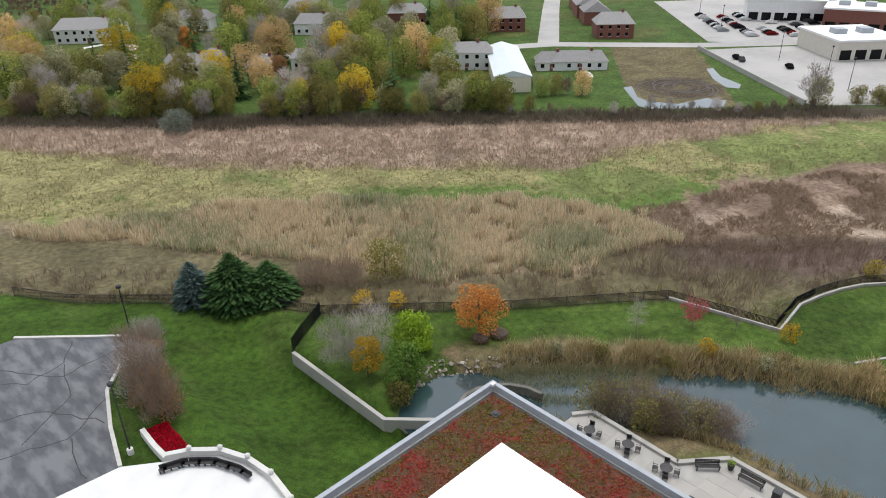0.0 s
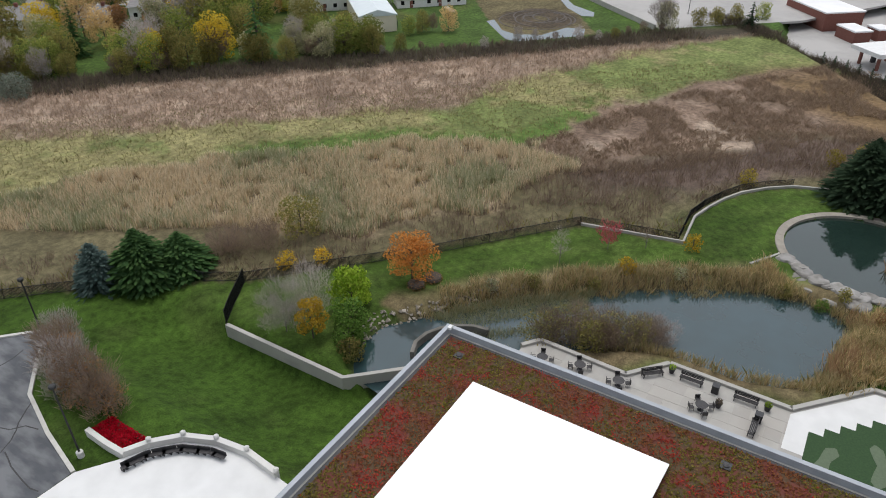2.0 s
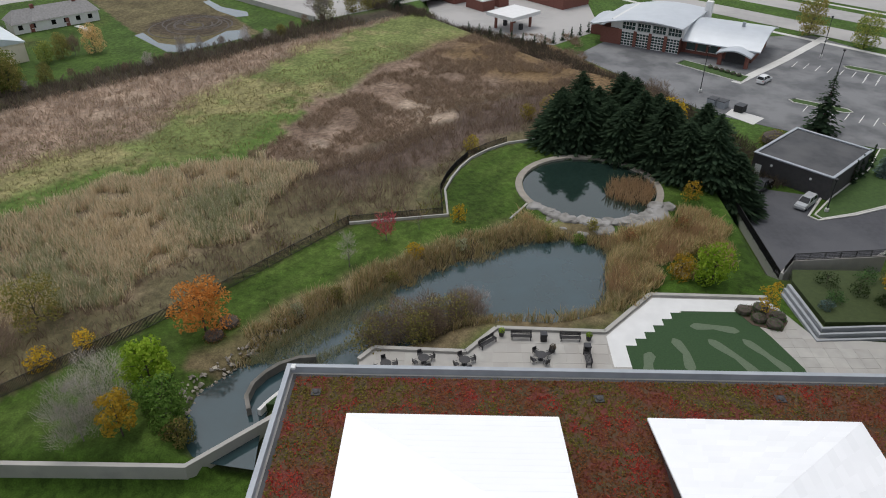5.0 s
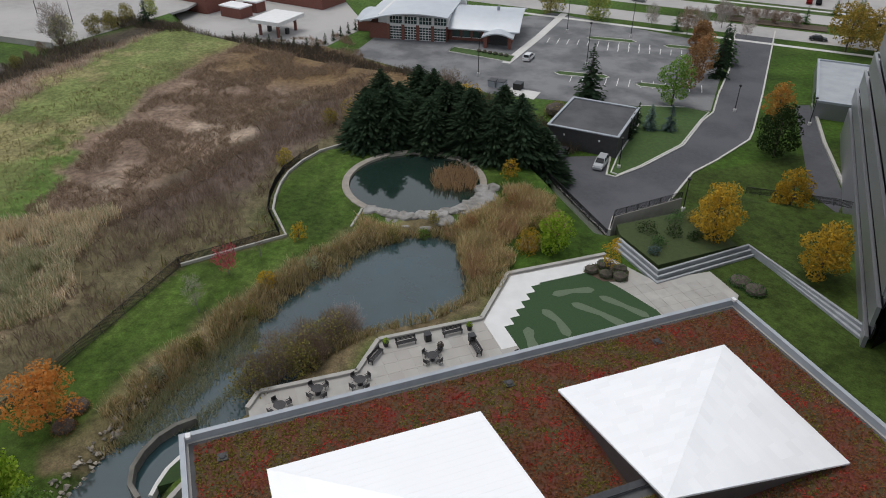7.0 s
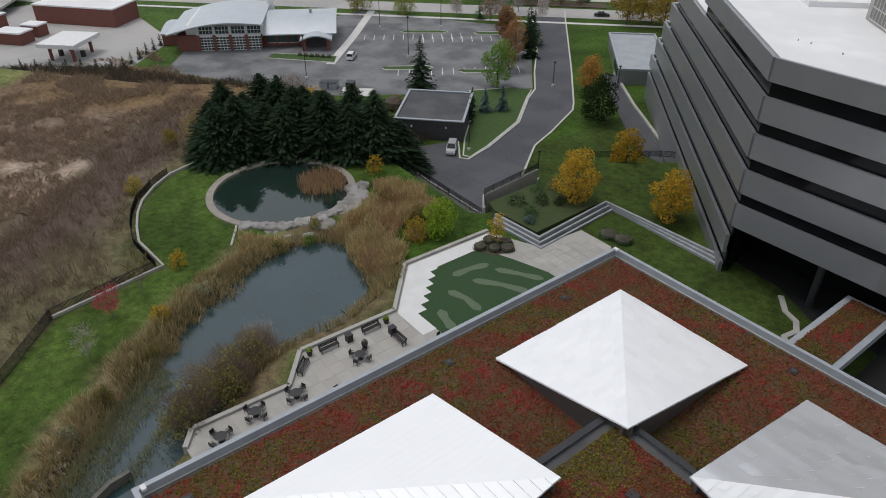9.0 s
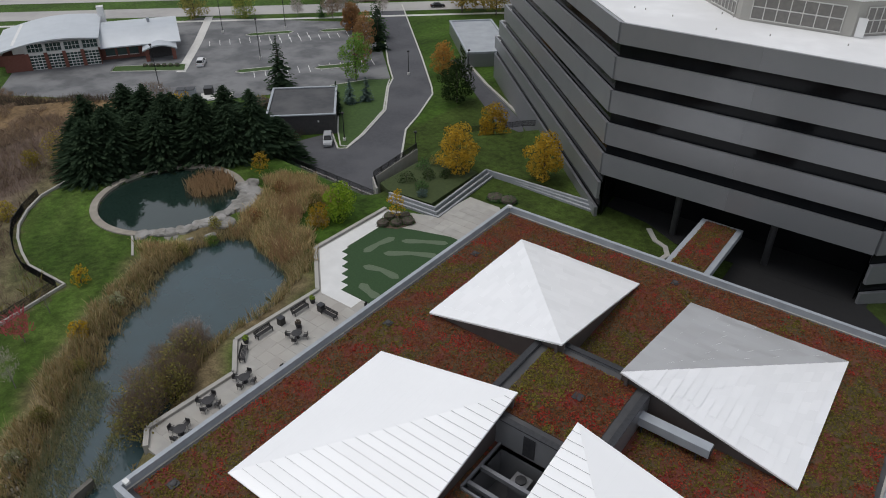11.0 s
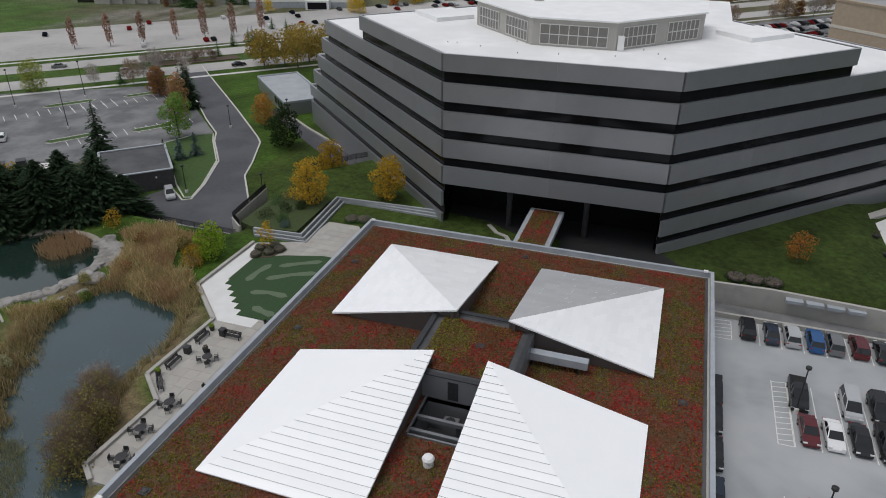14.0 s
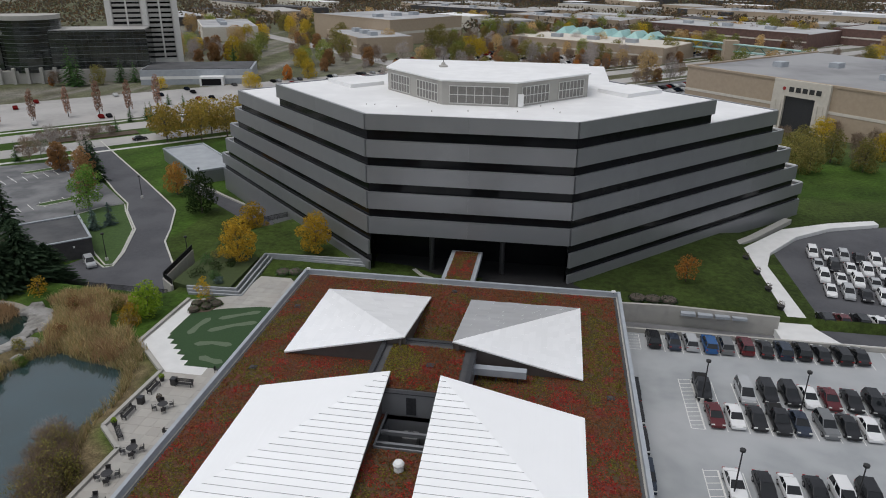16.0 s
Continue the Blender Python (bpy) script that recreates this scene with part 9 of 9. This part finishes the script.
# named trees of the tree belt
for k, x, y, s in ((2, 86, 243, 1.35), (2, 84, 207, 0.72), (3, 56, 236, 1.3), (2, 140, 196, 1.25), (3, 128, 214, 1.2), (0, 119, 158, 1.0), (0, 112, 163, 0.95), (1, 124, 152, 0.9), (3, 154, 172, 1.15), (2, 158, 168, 0.9), (9, 112, 244, 1.1), (3, 124, 212, 1.1), (0, 152, 158, 1.0), (0, 143, 166, 1.05), (6, 136, 176, 1.0), (0, 134, 166, 1.0), (5, 118, 262, 1.0), (1, 200, 190, 1.1), (3, 214, 196, 1.2), (7, 128, 172, 1.0), (7, 118, 180, 1.0), (6, 146, 152, 0.8), (1, 158, 118, 0.5), (3, 162, 112, 0.55), (0, 154, 120, 0.45), (8, 160, 116, 0.6)):
    plant_far(k, x, y, GN, s)
for i in range(260):
    U, V = rf.uniform(-190, 18), rf.uniform(180, 330)
    x, y = (U + V) * 0.7071, (V - U) * 0.7071
    if (x > 140 and 110 < y < 158) or abs(V - 256) < 6 or (U > -45 and U < -10 and 186 < V < 203) or (V > 205 and rf.random() < 0.25):
        continue
    if any(math.hypot(x - hx + 9, y - hy + 9) < 13 for hx, hy in HOMES):
        continue
    plant_far(rf.choice((0, 0, 0, 1, 1, 3, 6, 6, 6, 7, 7, 8, 2, 9)), x, y, GN, rf.uniform(0.75, 1.3))
for i in range(80):
    U, V = rf.uniform(-120, 15), rf.uniform(176, 186)
    plant_far(rf.choice((0, 1, 6, 7, 8, 8, 1)), (U + V) * 0.7071, (V - U) * 0.7071, GN, rf.uniform(0.45, 0.85))
for i in range(16):
    U, V = 14 + 5.2 * i, 176 + 3 * math.sin(i)
    plant_far(rf.choice((8, 1, 7, 8)), (U + V) * 0.7071, (V - U) * 0.7071, GN, rf.uniform(0.25, 0.42))
plant_far(7, 192.5, 61.5, GN, 1.0)
plant_far(6, 193.5, 60.5, GN, 0.7)
for x, y in ((206, 50), (212, 46), (203, 54), (219, 40)):
    plant_far(rf.choice((1, 8, 0)), x, y, GN - 1, 0.5)
conifer("spruce_tree", pose(207, 41, GN - 1.5), 9, 3.6, L_SPRUCE, "dark spruce at the marsh's corner", 16, 14)
# street trees along the boulevard
L_COLUMN = leaf_mat("red_brown_leaves", [(0.13, 0.075, 0.055), (0.19, 0.11, 0.08), (0.15, 0.10, 0.075)], 1.8)
poplar = leafy_tree("columnar_tree", pose(194.7, -148.8, -4.5), 12, 1.75, L_COLUMN, "narrow red-brown columnar tree on the verge", 700, 0.6, 0.14, low=0.2, flat=2.6, group="columnar street trees", open_=0.15)
for x, y, s in ((188.6, -159.9, 0.95), (178.9, -164.8, 1.1), (170.6, -171.8, 1.05), (165.6, -184.1, 1.1), (203, -141, 1.0), (212, -133, 0.95)):
    copy_thing(poplar, pose(x, y, -4.5, 0, 0, 40 * s) @ Matrix.Scale(s, 4))
for u, v, k, s in ((26, 14, 9, 0.45), (34, 30, 9, 0.45), (40, 31, 9, 0.5), (12, -9, 7, 0.6), (0, -9, 7, 0.65), (-14, -9, 7, 0.6), (-30, -9, 0, 0.8), (-45, -8, 1, 0.9), (6, 10, 8, 0.4), (12, 10, 8, 0.4), (18, 10, 8, 0.4), (24, 10, 8, 0.4)):
    plant_far(k, *bpt(u, v), -4.5, s)
grove = [leafy_tree("roadside_tree", pose(121.2, -134.1, -4.5), 12.5, 5.6, L_GROVE, "olive-gold spreading tree on the road verge", 1900, 0.62, 0.22, low=0.3, group="roadside grove", open_=0.2)]
for x, y, s in ((127.7, -136.9, 0.95), (131.0, -129.6, 1.05), (114.5, -139.1, 1.0), (122.5, -144.0, 1.05), (136.0, -137.0, 0.85), (110, -147, 1.1), (118, -152, 1.0), (130, -150, 0.9)):
    copy_thing(grove[0], pose(x, y, -4.5, 0, 0, x * 37 % 360) @ Matrix.Scale(s, 4))
for x, y, k, s in ((152.7, -157.4, 9, 0.62), (164.4, -190, 9, 0.42), (156.7, -188, 9, 0.42), (162.2, -99.5, 9, 0.5), (158.6, -100.6, 8, 0.95), (160.9, -114.2, 7, 0.75), (133, -93.5, 9, 0.8), (137.5, -95.5, 9, 0.7), (143, -93, 4, 0.95), (147, -97, 5, 0.55), (234, -226, 9, 1.5), (229, -224, 9, 1.25), (222, -229, 1, 0.8), (240, -222, 8, 0.9), (191.5, -315, 2, 1.4), (203.6, -313, 4, 1.3), (186, -300, 9, 1.1), (175, -296, 4, 1.0)):
    plant_far(k, x, y, -4.5, s)
# shrub mass in the road's middle strip and clipped hedges by the lot
for k in range(9):
    plant_far(8, *bpt(2 + 2.6 * k, 10.5 + (k % 2)), -4.5, 0.5)
for i in range(34):
    plant_far(rf.choice((8, 8, 4, 8)), *bpt(118 + 8 * i, rf.choice((-12.5, 30.5))), -4.5, rf.uniform(0.7, 1.0))
for i in range(60):
    plant_far(rf.choice((8, 8, 4, 1, 7)), *bpt(rf.uniform(150, 420), rf.uniform(36, 135)), -4.5, rf.uniform(0.6, 1.0))
for x, y, k, s in ((216, -238, 9, 1.0), (210, -240, 9, 0.9), (188, -226, 2, 0.5), (150, -238, 2, 0.65), (146, -236, 2, 0.6), (242, -222, 5, 0.5), (140, -262, 5, 0.9), (132, -270, 2, 0.9)):
    plant_far(k, x, y, -4.5, s)
for i in range(26):
    plant_far(rf.choice((8, 8, 4, 4, 5)), *bpt(100 + 12 * i, rf.choice((-14.5, 31, 35))), -4.5, rf.uniform(0.55, 0.8))
for i in range(640):
    x, y = rf.uniform(-300, 340), rf.uniform(-640, -290)
    u, v = (Vector((x, y)) - Vector((165, -112))).dot(BD), (Vector((x, y)) - Vector((165, -112))).dot(BN)
    if -8 < v < 29:
        continue
    plant_far(rf.choice((1, 1, 8, 8, 8, 4, 4, 2, 7, 7, 0, 3)), x, y, -4.5, rf.uniform(0.7, 1.25))
for x, y, k in ((-72, -150, 1), (-78, -144, 1), (-84, -135, 1), (-66, -140, 1), (-60, -128, 1), (-95, -150, 2), (-90, -158, 8), (-110, -140, 8), (-58, -150, 8), (-70, -165, 8), (-82.7, -168, 2), (-89, -176, 8), (-84.5, -139.6, 8), (-62, -135.6, 1), (-68, -131, 1), (-100, -168, 8)):
    plant_far(k, x, y, -4.5, 0.85)
# the wooded distance
n = 42000
A, R_ = rng.uniform(0, 2 * math.pi, n), np.sqrt(rng.uniform(0, 1, n)) * 1350
X, Y = 40 + R_ * np.cos(A), -50 + R_ * np.sin(A)
k = (np.hypot(X - 40, Y + 50) > 430) & ((Y > 150) | (Y < -520) | (X < -260) | (X > 420))
X, Y = X[k], Y[k]
zz = np.where(Y > 100, GN, -4.5)
tree_n = np.repeat(np.stack([X, Y, zz], 1), 9, 0) + np.concatenate([rng.normal(scale=3.0, size=(len(X) * 9, 2)), rng.uniform(1, 9, (len(X) * 9, 1))], 1)
V_, F_ = leaf_quads(tree_n, 3.2)
tagged(new("far_woods", mesh_np("far_woods", V_, F_, leaf_mat("far_autumn_woods", [(0.045, 0.05, 0.025), (0.075, 0.062, 0.042), (0.09, 0.062, 0.042), (0.11, 0.07, 0.035), (0.06, 0.056, 0.045), (0.08, 0.065, 0.055)]))), "distant autumn woods to the horizon", "woods", "", "stuff")
